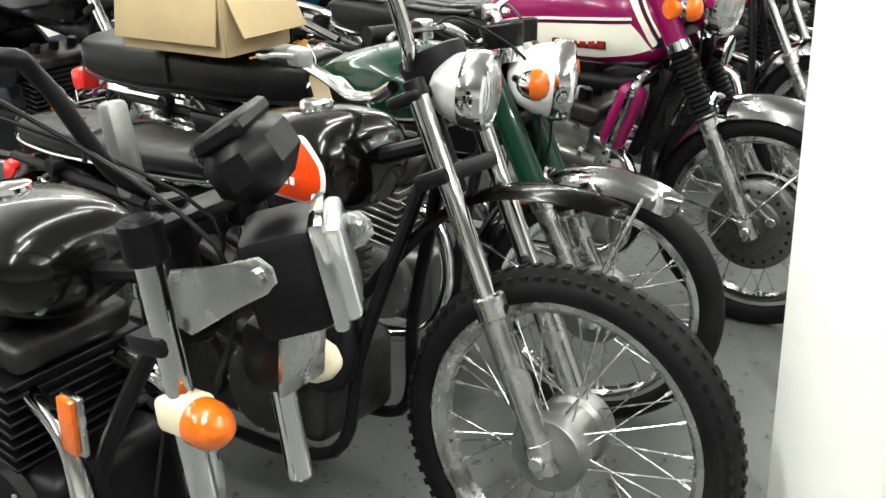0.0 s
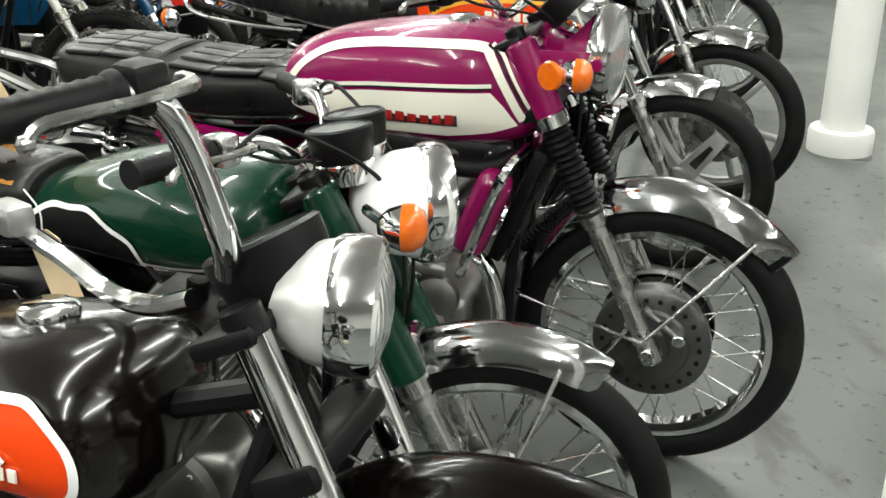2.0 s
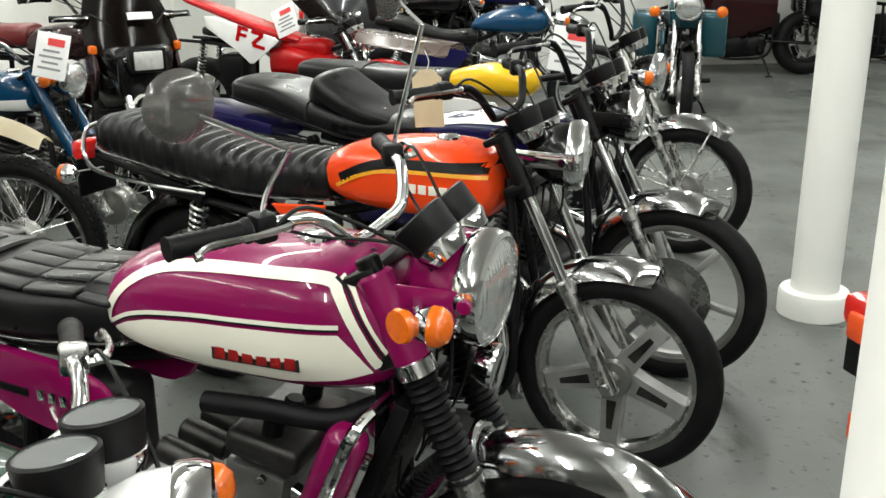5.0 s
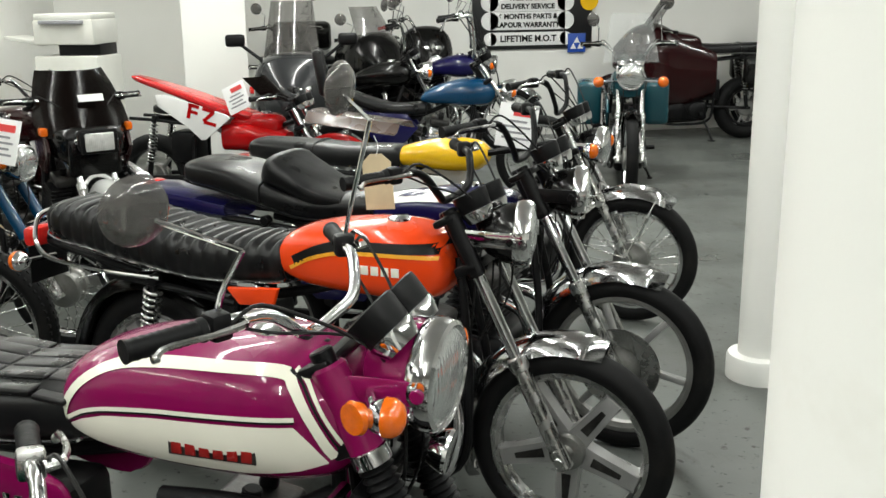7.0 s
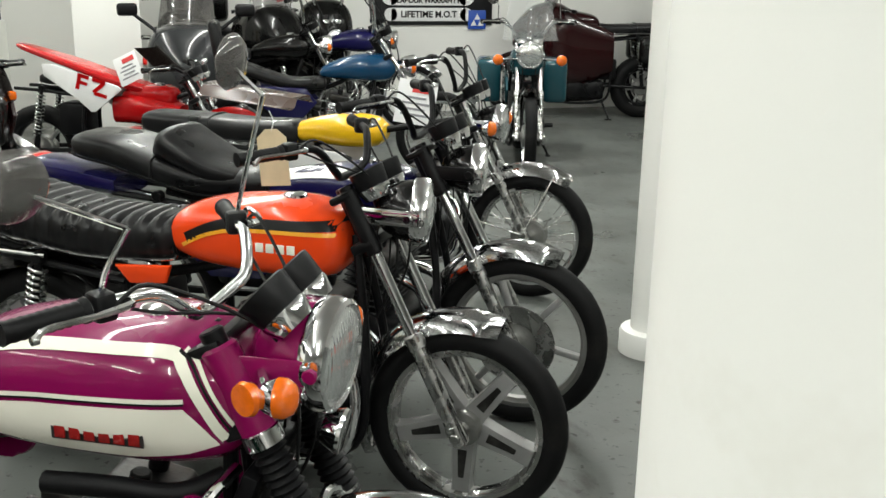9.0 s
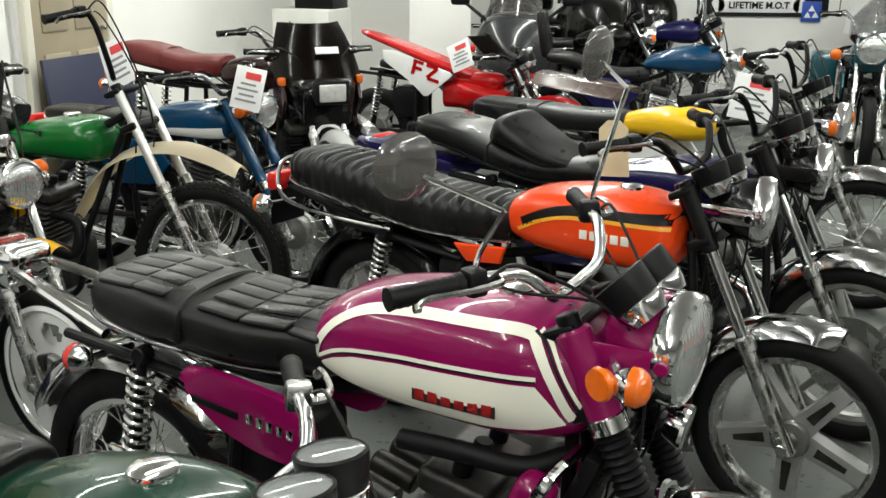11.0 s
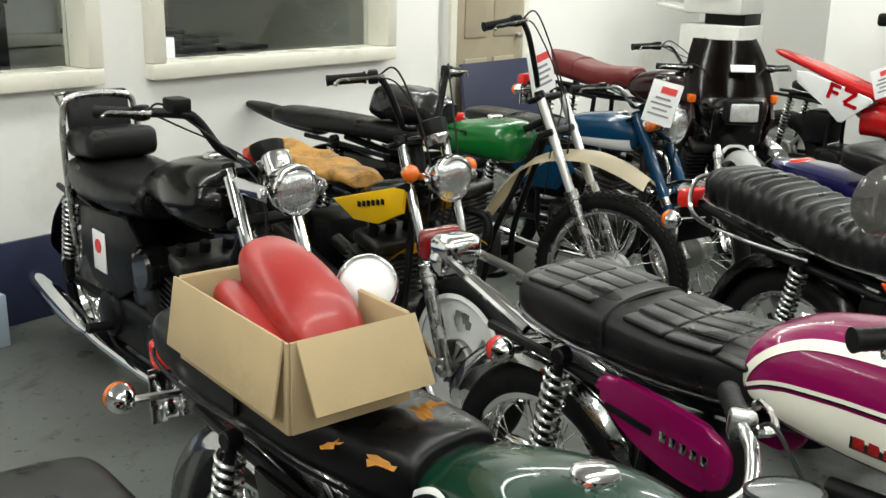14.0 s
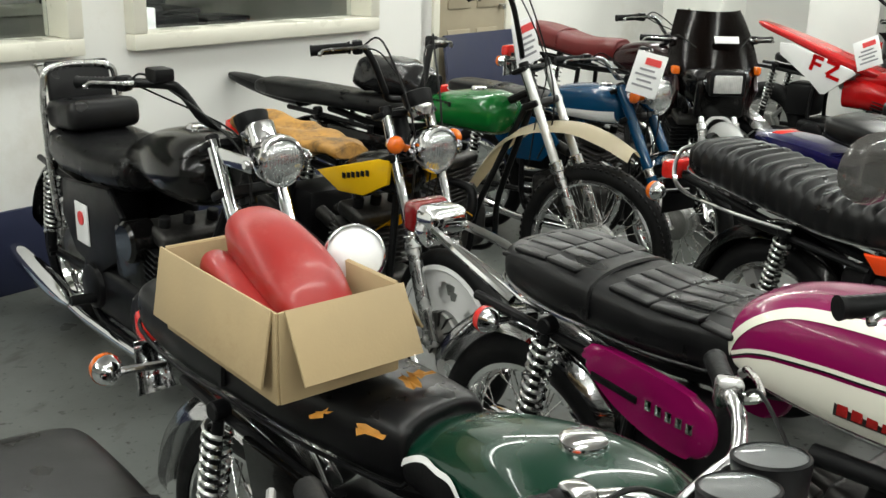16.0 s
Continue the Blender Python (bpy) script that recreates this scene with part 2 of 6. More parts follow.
def thing(name, label, category, m, group=""):
    ob = new(name)
    ob.empty_display_size = 0.1
    ob.matrix_basis = m
    return tagged(ob, label, category, group)


# ---- motorcycles ----
def torus_profile(R, w, h):
    """A tyre's closed section: outer radius R, width w, height h."""
    out = []
    for k in range(19):
        a = radians(-128 + 256 * k / 18)
        out.append((math.sin(a) * w / 2, R - h / 2 + math.cos(a) * h / 2))
    return out


def wheel(parent, name, c, R, w, kind="spoke", T=None, rim_mat=None, knobby=False, hub_r=0.07, hub_mat=None, disc=False, spokes=36, hub_w=0.11):
    """A wheel: the tyre, with rim, hub, spokes and disc as its parts. c: the axle's place in the bike."""
    T = T if T is not None else Matrix()
    rim_mat, hub_mat = rim_mat or CHROME, hub_mat or ALLOY
    h = w * 0.92
    rr = R - h * 0.92
    Y = (0, 1, 0)
    O = (0, 0, 0)
    bm = revolve(B(), torus_profile(R, w, h), O, Y, 56)
    tyre = part(name, bm, RUBBER, parent, "", T @ Matrix.Translation(c))
    if knobby:
        bm = B()
        n = 72
        for k in range(n):
            for row, (y, dr) in enumerate(((-0.36, -0.014), (0.0, 0.0), (0.36, -0.014))):
                a = 2 * math.pi * (k + 0.5 * (row % 2)) / n
                M = Matrix.Rotation(-a, 4, "Y")
                box(bm, M @ Vector((R + dr - 0.001, y * w, 0)), (0.007, w * 0.24, 0.013), 0.0, M)
        part("tread", bm, RUBBER, tyre)
    bw = w * 0.36
    bm = revolve(B(), [(-bw, rr + 0.012), (-bw, rr - 0.004), (-bw * 0.75, rr - 0.008), (-bw * 0.45, rr - 0.016), (bw * 0.45, rr - 0.016), (bw * 0.75, rr - 0.008), (bw, rr - 0.004), (bw, rr + 0.012)], O, Y, 48)
    part("rim", bm, rim_mat, tyre)
    bm = B()
    hw = hub_w / 2
    revolve(bm, [(-hw - 0.012, 0), (-hw - 0.012, 0.022), (-hw, hub_r * 0.5), (-hw + 0.004, hub_r * 0.93), (-hw + 0.012, hub_r), (-hw * 0.4, hub_r * 0.97), (-hw * 0.3, hub_r * 0.85), (hw * 0.3, hub_r * 0.85), (hw * 0.4, hub_r * 0.97), (hw - 0.012, hub_r), (hw, hub_r * 0.9), (hw + 0.012, 0.022), (hw + 0.012, 0)], O, Y, 28)
    part("hub", bm, hub_mat, tyre)
    if disc:
        bm = revolve(B(), [(-hw - 0.008, 0.075), (-hw - 0.013, 0.078), (-hw - 0.013, 0.138), (-hw - 0.008, 0.14), (-hw - 0.006, 0.138), (-hw - 0.006, 0.078), (-hw - 0.008, 0.075)], O, Y, 40)
        part("brake_disc", bm, STEEL, tyre)
    if kind == "spoke":
        bm = B()
        L = rr - 0.014 - hub_r * 0.9
        cyl(bm, (hub_r * 0.9, 0, 0), (hub_r * 0.9 + L, 0, 0), 0.0017, seg=5)
        cyl(bm, (rr - 0.034, 0, 0), (rr - 0.014, 0, 0), 0.0034, seg=5)
        first = None
        for k in range(spokes):
            a = 2 * math.pi * k / spokes
            y = (1 if k % 2 else -1) * hw * 0.55
            lean = 0.30 * (1 if (k // 2) % 2 else -1)
            p = Matrix.Rotation(-a, 4, "Y") @ Vector((hub_r * 0.9, y, 0))
            q = Matrix.Rotation(-a - lean, 4, "Y") @ Vector((rr - 0.014, 0, 0))
            d = (q - p).normalized()
            M = Matrix.Translation(p) @ d.to_track_quat("X", "Z").to_matrix().to_4x4() @ Matrix.Translation((-hub_r * 0.9, 0, 0)) @ Matrix.Translation((hub_r * 0.9, 0, 0)) @ Matrix.Diagonal(((q - p).length / L, 1, 1, 1)) @ Matrix.Translation((-hub_r * 0.9, 0, 0))
            if first is None:
                first = part("spoke", bm, STEEL, tyre, "", M)
            else:
                s = new("spoke", first.data)
                s.parent, s.matrix_basis = tyre, M
    elif kind == "star":
        for k in range(5):
            M = Matrix.Rotation(2 * math.pi * k / 5 + 0.35, 4, "Y")
            bm = prism(B(), [(hub_r * 0.7, -0.036), (hub_r + 0.03, -0.03), (rr - 0.05, -0.02), (rr - 0.012, -0.03), (rr - 0.012, 0.03), (rr - 0.05, 0.02), (hub_r + 0.03, 0.03), (hub_r * 0.7, 0.036)], -0.026, 0.026, 0.006)
            bm.transform(M)
            # no recess is cut: a dark strip paints in the groove's shade
            tread = prism(B(), [(hub_r + 0.02, -0.014), (rr - 0.06, -0.008), (rr - 0.06, 0.008), (hub_r + 0.02, 0.014)], -0.0285, -0.0255, 0.0)
            tread.transform(M)
            part("groove_shade", tread, DARKALLOY, tyre)
            part("wheel_arm", bm, SILVER, tyre)
    elif kind == "cast":
        for k in range(6):
            bm = B()
            M = Matrix.Rotation(2 * math.pi * k / 6 + 0.2, 4, "Y")
            box(bm, M @ Vector(((rr + hub_r) / 2 - 0.01, 0, 0)), (rr - hub_r * 0.5, 0.03, 0.024), 0.007, M)
            part("wheel_arm", bm, SILVER, tyre)
    elif kind == "plate":
        bm = B()
        steps = 60
        rads = np.linspace(hub_r * 0.8, rr - 0.01, 9)
        V = [[[bm.verts.new((r * math.cos(2 * math.pi * k / steps), y, r * math.sin(2 * math.pi * k / steps))) for k in range(steps)] for r in rads] for y in (-0.022, 0.012)]
        for side in (0, 1):
            for i in range(len(rads) - 1):
                for k in range(steps):
                    if 2 <= i <= 5 and (k % 10) in (2, 3, 4, 5, 6, 7)[(1 if i in (2, 5) else 0):(5 if i in (2, 5) else 6)]:
                        continue
                    k2 = (k + 1) % steps
                    bm.faces.new((V[side][i][k], V[side][i + 1][k], V[side][i + 1][k2], V[side][i][k2]))
        part("wheel_disc", bm, PUREWHITE, tyre, "white painted wheel disc with oval holes")
        bm = B()
        for k in range(12):
            M = Matrix.Rotation(2 * math.pi * k / 12, 4, "Y")
            box(bm, M @ Vector((hub_r * 0.6, -0.045, 0)), (hub_r * 0.8, 0.03, 0.006), 0.002, M)
        part("hub_fin_ring", bm, DARKALLOY, tyre)
        bm = revolve(B(), [(-0.03, rr - 0.012), (-0.036, rr - 0.004), (-0.03, rr + 0.01), (0.03, rr + 0.01)], O, Y, 48)
        part("rim_lip", bm, PUREWHITE, tyre)
    return tyre


def lamp_bowl(parent, c, d, r, shell, T, depth=0.13, name="headlight", lens=None, rim=None):
    bm = revolve(B(), [(-depth, 0), (-depth * 0.97, r * 0.35), (-depth * 0.8, r * 0.66), (-depth * 0.5, r * 0.88), (-0.02, r * 0.97), (0.0, r * 0.97)], c, d, 28)
    h = part(name, bm, shell, parent, "", T)
    part("rim", revolve(B(), [(-0.03, r * 0.985), (-0.022, r * 1.03), (0.0, r * 1.05), (0.014, r * 1.01), (0.018, r * 0.93), (0.008, r * 0.9)], c, d, 32), rim or CHROME, h)
    part("lens", revolve(B(), [(0.008, r * 0.93), (0.018, r * 0.8), (0.027, r * 0.45), (0.03, 0)], c, d, 28), lens or LENS, h)
    return h


def indicator(parent, c, d, r, T, stem_to=None, lens=None, shell=None, name="indicator"):
    bm = revolve(B(), [(-r * 1.1, 0), (-r * 1.0, r * 0.4), (-r * 0.6, r * 0.8), (0, r)], c, d, 18)
    if stem_to is not None:
        tube(bm, [Vector(c) - Vector(d) * r * 0.5, stem_to], 0.009, 8, 1)
    h = part(name, bm, shell or CHROME, parent, "", T)
    part("lens", revolve(B(), [(0, r * 1.02), (r * 0.45, r * 1.0), (r * 0.85, r * 0.72), (r * 1.0, r * 0.3), (r * 1.02, 0)], c, d, 18), lens or AMBER, h)
    return h


TANKS = {
    # along, height of centre, half width, up, down, roundness
    "slab": [(0.0, 0.42, 0.62, 0.16, 0.20, 2.6), (0.04, 0.46, 0.75, 0.30, 0.32, 2.8), (0.2, 0.48, 0.9, 0.42, 0.44, 2.9), (0.5, 0.5, 1.0, 0.5, 0.5, 3.0), (0.75, 0.5, 1.0, 0.50, 0.5, 3.0), (0.9, 0.5, 0.86, 0.42, 0.46, 2.7), (0.97, 0.5, 0.7, 0.30, 0.34, 2.5), (1.0, 0.5, 0.5, 0.16, 0.2, 2.3)],
    "trail": [(0.0, 0.25, 0.5, 0.14, 0.18, 2.2), (0.06, 0.30, 0.62, 0.24, 0.26, 2.4), (0.3, 0.42, 0.84, 0.40, 0.38, 2.5), (0.6, 0.5, 1.0, 0.48, 0.48, 2.6), (0.85, 0.52, 1.0, 0.48, 0.52, 2.6), (0.95, 0.5, 0.86, 0.38, 0.45, 2.4), (1.0, 0.48, 0.55, 0.2, 0.25, 2.2)],
    "tear": [(0.0, 0.3, 0.4, 0.1, 0.12, 2.1), (0.08, 0.36, 0.56, 0.22, 0.24, 2.2), (0.35, 0.46, 0.8, 0.40, 0.40, 2.3), (0.65, 0.5, 1.0, 0.5, 0.5, 2.3), (0.88, 0.5, 0.92, 0.44, 0.46, 2.2), (0.97, 0.5, 0.65, 0.28, 0.3, 2.1), (1.0, 0.5, 0.35, 0.12, 0.14, 2.0)],
}


def tank_sections(kind, x0, x1, z0, z1, hw):
    H = z1 - z0
    return resample([(x0 + u * (x1 - x0), z0 + zc * H, w * hw, up * H, dn * H, e) for u, zc, w, up, dn, e in TANKS[kind]], 42)


DEFAULT = dict(
    rx=0.0, clock_at=(0.03, 0.07), bar_r=0.0112, mirror_mat=None,
    rf=0.325, rr=0.315, wf=0.088, wr=0.105, wheel_f="spoke", wheel_r="spoke", rake=27, steer=0, lean=0, knobby=False, rim=None, hub_f=0.085, hub_mat=None, hub_w=0.11, sides=(-1, 1), bracket=True, head_yaw=0.0, disc=False,
    fork=0.76, slider=0.34, slider_mat=None, upper_mat=None, gaiter=False, upper_r=0.0175, slider_r=0.024, fy=0.088,
    head_r=0.088, head=(0.60, 0.12), head_mat=None, square_head=False, ind=True, ind_at=(0.60, 0.10, 0.18), ind_r=0.034,
    bar_rise=0.10, bar_w=0.36, bar_back=0.14, bar_mat=None, clocks="twin", mirrors=False,
    guard_f=None, guard_f_arc=(35, 190), guard_gap=0.025, high_guard=None, stays=True,
    tank="slab", tank_box=(0.62, 1.14, 0.74, 0.96, 0.135), tank_mat=None, seat=(-0.14, 0.66, 0.76, 0.80), seat_style="plain", seat_mat=None, seat_w=0.125,
    panel_mat=None, engine=(0.42, 0.88), engine_mat=None, exhaust="low", guard_r=None, tail=True, shock=True, frame_mat=None, cap=True, stand=True, cables=True, engine_r=True)


def bike(label, R, F, category="motorcycle", **spec):
    o = dict(DEFAULT, **spec)
    WB = math.hypot(F[0] - R[0], F[1] - R[1])
    yaw = math.degrees(math.atan2(F[1] - R[1], F[0] - R[0]))
    top = thing("motorcycle", label, category, pose(R[0], R[1], 0, 0, 0, yaw) @ pose(0, 0, 0, -o["lean"], 0, 0), "parked motorcycles")
    rf, rr = o["rf"], o["rr"]
    rk, rx = radians(o["rake"]), o["rx"]
    a = Vector((-math.sin(rk), 0, math.cos(rk)))
    nrm = Vector((math.cos(rk), 0, math.sin(rk)))
    ax = Vector((WB, 0, rf))
    piv = ax - nrm * 0.05
    T = Matrix.Translation(piv) @ Matrix.Rotation(radians(o["steer"]), 4, a) @ Matrix.Translation(-piv)
    TM, fy = o["tank_mat"] or GLOSSBLACK, o["fy"]
    frame_m = o["frame_mat"] or IRON
    fl = o["fork"]

    def at(s, f=0.0, y=0.0):
        return ax + a * s + Vector((f, y, 0))

    # wheels
    if o["wheel_f"]:
        wheel(top, "front_wheel", ax, rf, o["wf"], o["wheel_f"], T, o["rim"], o["knobby"], o["hub_f"], o["hub_mat"], disc=o["disc"], hub_w=o["hub_w"])
    wheel(top, "rear_wheel", Vector((rx, 0, rr)), rr, o["wr"], o["wheel_r"], None, o["rim"], o["knobby"], 0.09, spokes=36)
    # fork
    for sy in (-1, 1):
        y = sy * fy
        leg = part("fork_leg", cyl(B(), at(0.2, 0, y), at(fl, 0, y), o["upper_r"], seg=16), o["upper_mat"] or CHROME, top, "", T)
        sl = o["slider"]
        bm = cyl(B(), at(0.0, 0, y), at(sl, 0, y), o["slider_r"], seg=16)
        cyl(bm, at(sl - 0.03, 0, y), at(sl + 0.015, 0, y), o["slider_r"] + 0.004, seg=16)
        cyl(bm, at(-0.03, 0.0, y), at(0.035, 0.0, y), o["slider_r"] + 0.002, seg=12)
        cyl(bm, ax + Vector((0, y - sy * 0.02, 0)), ax + Vector((0, y + sy * 0.035, 0)), 0.015, seg=10)
        part("fork_slider", bm, o["slider_mat"] or STEEL, leg)
        if o["gaiter"]:
            prof = []
            n = 14
            for k in range(n):
                h = 0.20 * k / n
                prof += [(h, 0.025), (h + 0.007, 0.0325)]
            part("gaiter", revolve(B(), [(0, 0.02)] + prof + [(0.2, 0.022)], at(sl - 0.005, 0, y), a, 16), GRIP, leg)
        if o.get("cover"):
            part("fork_cover", cyl(B(), at(o["cover"][0], 0, y), at(o["cover"][1], 0, y), o["cover"][2], seg=18), o["cover_mat"], leg)
    bm = B()
    for s, hgt in ((fl - 0.16, 0.03), (fl - 0.015, 0.022)):
        R3 = Matrix.Rotation(-rk, 4, "Y")
        box(bm, at(s) - nrm * 0.02, (0.07, fy * 2 + 0.05, hgt), 0.008, R3)
    cyl(bm, at(fl - 0.2) - nrm * 0.05, at(fl + 0.01) - nrm * 0.05, 0.026)
    for sy in (-1, 1):
        cyl(bm, at(fl - 0.02, 0, sy * fy), at(fl + 0.012, 0, sy * fy), 0.021, seg=12)
    part("fork_yoke", bm, IRON, top, "", T)
    # headlight
    hp = at(o["head"][0], o["head"][1])
    if o["square_head"]:
        bm = B()
        box(bm, hp, (0.11, 0.18, 0.12), 0.03)
        h = part("headlight", bm, PLASTIC, top, "", T)
        part("rim", box(B(), hp + Vector((0.05, 0, 0)), (0.028, 0.19, 0.125), 0.012), PLASTIC, h)
        part("lens", box(B(), hp + Vector((0.06, 0, 0)), (0.024, 0.15, 0.095), 0.01), PALELENS, h)
    elif o["head_r"]:
        lamp_bowl(top, hp, (math.cos(radians(o["head_yaw"])), math.sin(radians(o["head_yaw"])), -0.06), o["head_r"], o["head_mat"] or GLOSSBLACK, T, depth=o["head_r"] * 1.45)
    if (o["head_r"] or o["square_head"]) and o["bracket"]:
        for sy in (-1, 1):
            bm = B()
            q = at(o["head"][0], 0.0, sy * (fy + 0.004))
            e = hp + Vector((-0.01, sy * (fy + 0.008), 0))
            box(bm, (q + e) / 2, ((e - q).length + 0.03, 0.006, 0.045), 0.002)
            cyl(bm, e + Vector((0, -0.012 * sy, 0)), e + Vector((0, 0.012 * sy, 0)), 0.013, seg=10)
            part("headlight_bracket", bm, o.get("bracket_mat") or CHROME, top, "", T)
    if o["ind"] and o.get("front_ind", True):
        s, f, y = o["ind_at"]
        for sy in (-1, 1):
            y = o["ind_at"][2] * (o.get("ind_far", 1.0) if sy > 0 else 1.0)
            indicator(top, at(s, f, sy * y), (1, 0, 0), o["ind_r"], T, at(s, f * 0.5, sy * (fy + 0.01)))
    # handlebar
    hb = at(fl + 0.03, -0.02)
    bw, rise, bk = o["bar_w"], o["bar_rise"], o["bar_back"]
    bar_m = o["bar_mat"] or CHROME
    pts = []
    for sy in o["sides"]:
        half = [Vector((0, sy * 0.05, 0)), Vector((0.01, sy * bw * 0.3, rise * 0.25)), Vector((-0.01, sy * bw * 0.45, rise * 0.85)), Vector((-0.04, sy * bw * 0.58, rise)), Vector((-bk, sy * bw, rise * 0.92))]
        pts = [hb + v for v in half[::-1]] + pts if sy < 0 else pts + [hb + v for v in half]
    bar = part("handlebar", tube(B(), pts, o["bar_r"], 10, 6), bar_m, top, "", T)
    for sy in o["sides"]:
        e = hb + Vector((-bk, sy * bw, rise * 0.92))
        i = hb + Vector((-0.04, sy * bw * 0.58, rise))
        d = (e - i).normalized()
        bm = B()
        prof = [(0, 0), (0, 0.019)]
        for k in range(9):
            prof += [(0.006 + k * 0.013, 0.0178), (0.012 + k * 0.013, 0.0162)]
        prof += [(0.122, 0.02), (0.128, 0.02), (0.13, 0)]
        revolve(bm, prof, e + d * 0.006, -d, 14)
        part("grip", bm, GRIP, bar)
        c = e - d * 0.145
        bm = B()
        box(bm, c, (0.04, 0.035, 0.045), 0.008, d.to_track_quat("Y", "Z").to_matrix().to_4x4())
        part("switch_pod", bm, o.get("pod_mat") or PLASTIC, bar)
        bm = B()
        fw = Vector((0.9, 0, 0.1))
        tube(bm, [c - d * 0.02 + fw * 0.02, c + fw * 0.05, c + d * 0.06 + fw * 0.062, c + d * 0.13 + fw * 0.055, e + fw * 0.05 + Vector((0, 0, -0.012))], 0.0055, 7, 5, [0.009, 0.007, 0.005, 0.005, 0.006])
        revolve(bm, [(-0.008, 0), (-0.005, 0.007), (0.005, 0.007), (0.008, 0)], e + fw * 0.05 + Vector((0, 0, -0.012)), d, 10)
        part("lever", bm, STEEL, bar)
        if o["mirrors"]:
            bm = B()
            bend = c + Vector((0.05, 0, 0.12) if sy < 0 else (0.07, -0.02, 0.25))
            tp = c + Vector((-0.09, -0.03, 0.17) if sy < 0 else (0.0, 0.02, 0.295))
            tube(bm, [c, c + Vector((0.01, 0, 0.05)), bend], 0.0048, 7, 3)
            tube(bm, [bend, tp], 0.0042, 7, 2)
            mi = part("mirror_stem", bm, CHROME, bar)
            part("mirror", revolve(B(), [(-0.02, 0), (-0.018, 0.025), (-0.01, 0.048), (0.0, 0.055), (0.004, 0.053), (0.004, 0)], tp + Vector((-0.01, sy * 0.01, 0.01)), Vector((-0.75, 0.5, 0.1) if sy < 0 else (-0.9, 0.12, 0.1)), 26), SMOKE if o["mirror_mat"] is None else o["mirror_mat"], mi)
        if o["cables"]:
            bm = B()
            tube(bm, [c + fw * 0.02, c + Vector((0.07, -sy * 0.05, 0.02)), at(fl - 0.02, 0.10, sy * 0.06), at(fl - 0.25, 0.02, sy * 0.05), at(fl - 0.42, -0.12, sy * 0.03)], 0.0035, 6, 6)
            tube(bm, [c + fw * 0.02, c + Vector((0.05, -sy * 0.07, -0.03)), at(fl, 0.07, sy * 0.03), at(fl - 0.22, -0.03, sy * 0.07), at(fl - 0.46, -0.16, sy * 0.06)], 0.003, 6, 6)
            part("cable", bm, CABLE, bar)
    # clocks
    cd = Vector((-o.get("clock_tilt", 0.46), 0, 0.89)).normalized()
    if o["clocks"]:
        n = 2 if o["clocks"] == "twin" else 1
        for k in range(n):
            y = (k * 2 - 1) * 0.058 if n == 2 else 0.0
            c = at(fl + o["clock_at"][0], o["clock_at"][1], y)
            q = o.get("clock_s", 1.0)
            bm = revolve(B(), [(h * q, r * q) for h, r in ((-0.05, 0), (-0.05, 0.034), (-0.03, 0.043), (0.02, 0.05), (0.03, 0.0505), (0.033, 0.046), (0.028, 0.044))], c, cd, 24)
            ck = part("clock", bm, PLASTIC, top, "", T)
            part("ring", revolve(B(), [(h * q, r * q) for h, r in ((-0.052, 0), (-0.052, 0.036), (-0.028, 0.0455), (-0.02, 0.0462), (-0.018, 0.044))], c, cd, 24), CHROME, ck)
            part("dial", revolve(B(), [(0.028 * q, 0.045 * q), (0.0285 * q, 0)], c, cd, 24), BLACKPRINT, ck)
            part("clock_glass", revolve(B(), [(0.031 * q, 0.045 * q), (0.0325 * q, 0)], c, cd, 24), CLEAR, ck)
    # front mudguard
    if o["guard_f"]:
        a0, a1 = o["guard_f_arc"]
        bm = arch(B(), ax, rf + o["guard_gap"] - 0.018, o.get("guard_w", o["wf"] + 0.03), a0, a1, 0.042, 0.0025, 0.014, 40, 14)
        g = part("front_mudguard", bm, o["guard_f"], top, "", T)
        if o["stays"]:
            for ang in (a0 + 14, min(a1 - 12, 165)):
                for sy in (-1, 1):
                    an = radians(ang)
                    p = ax + Vector((math.cos(an), 0, math.sin(an))) * (rf + o["guard_gap"] - 0.012) + Vector((0, sy * (o["wf"] + 0.04) / 2, 0))
                    part("stay", tube(B(), [p, ax + Vector((0, sy * (fy + 0.028), 0.0)) + a * 0.03], 0.004, 7, 1), o.get("stay_mat") or STEEL, g)
            bm = B()
            tube(bm, [at(o["slider"] - 0.04, -0.01, -fy), at(o["slider"] + 0.03, 0.01, -fy * 0.6), at(o["slider"] + 0.05, 0.01, 0), at(o["slider"] + 0.03, 0.01, fy * 0.6), at(o["slider"] - 0.04, -0.01, fy)], 0.01, 8, 5)
            part("brace", bm, o["guard_f"], g)
    if o["high_guard"]:
        gm, gw = o["high_guard"]
        K = smooth_line_nd([(x, z, wv, 1, 1, 2) for x, z, wv in o["guard_path"]], 6)
        grid = []
        for x, z, wv, *_ in K:
            half = gw * wv
            grid.append([Vector((x, half * u, z + o.get("guard_crown", 0.02) * (1 - abs(u) ** 2.2) - 0.008)) for u in np.linspace(-1, 1, 11)])
        part("front_mudguard", sheet(B(), grid, 0.004), gm, top, "", T)
    # tank
    x0, x1, z0, z1, hw = o["tank_box"]
    S = tank_sections(o["tank"], x0, x1, z0, z1, hw)
    tk = part("tank", loft(B(), S, 36), TM, top)
    if o["cap"]:
        part("filler_cap", revolve(B(), [(-0.02, 0.034), (0.0, 0.036), (0.012, 0.034), (0.016, 0.028), (0.017, 0)], (x0 + (x1 - x0) * 0.66, 0, z1 - 0.004), (0, 0, 1), 22), CHROME, tk)
    # seat
    s0, s1, zb, zt = o["seat"]
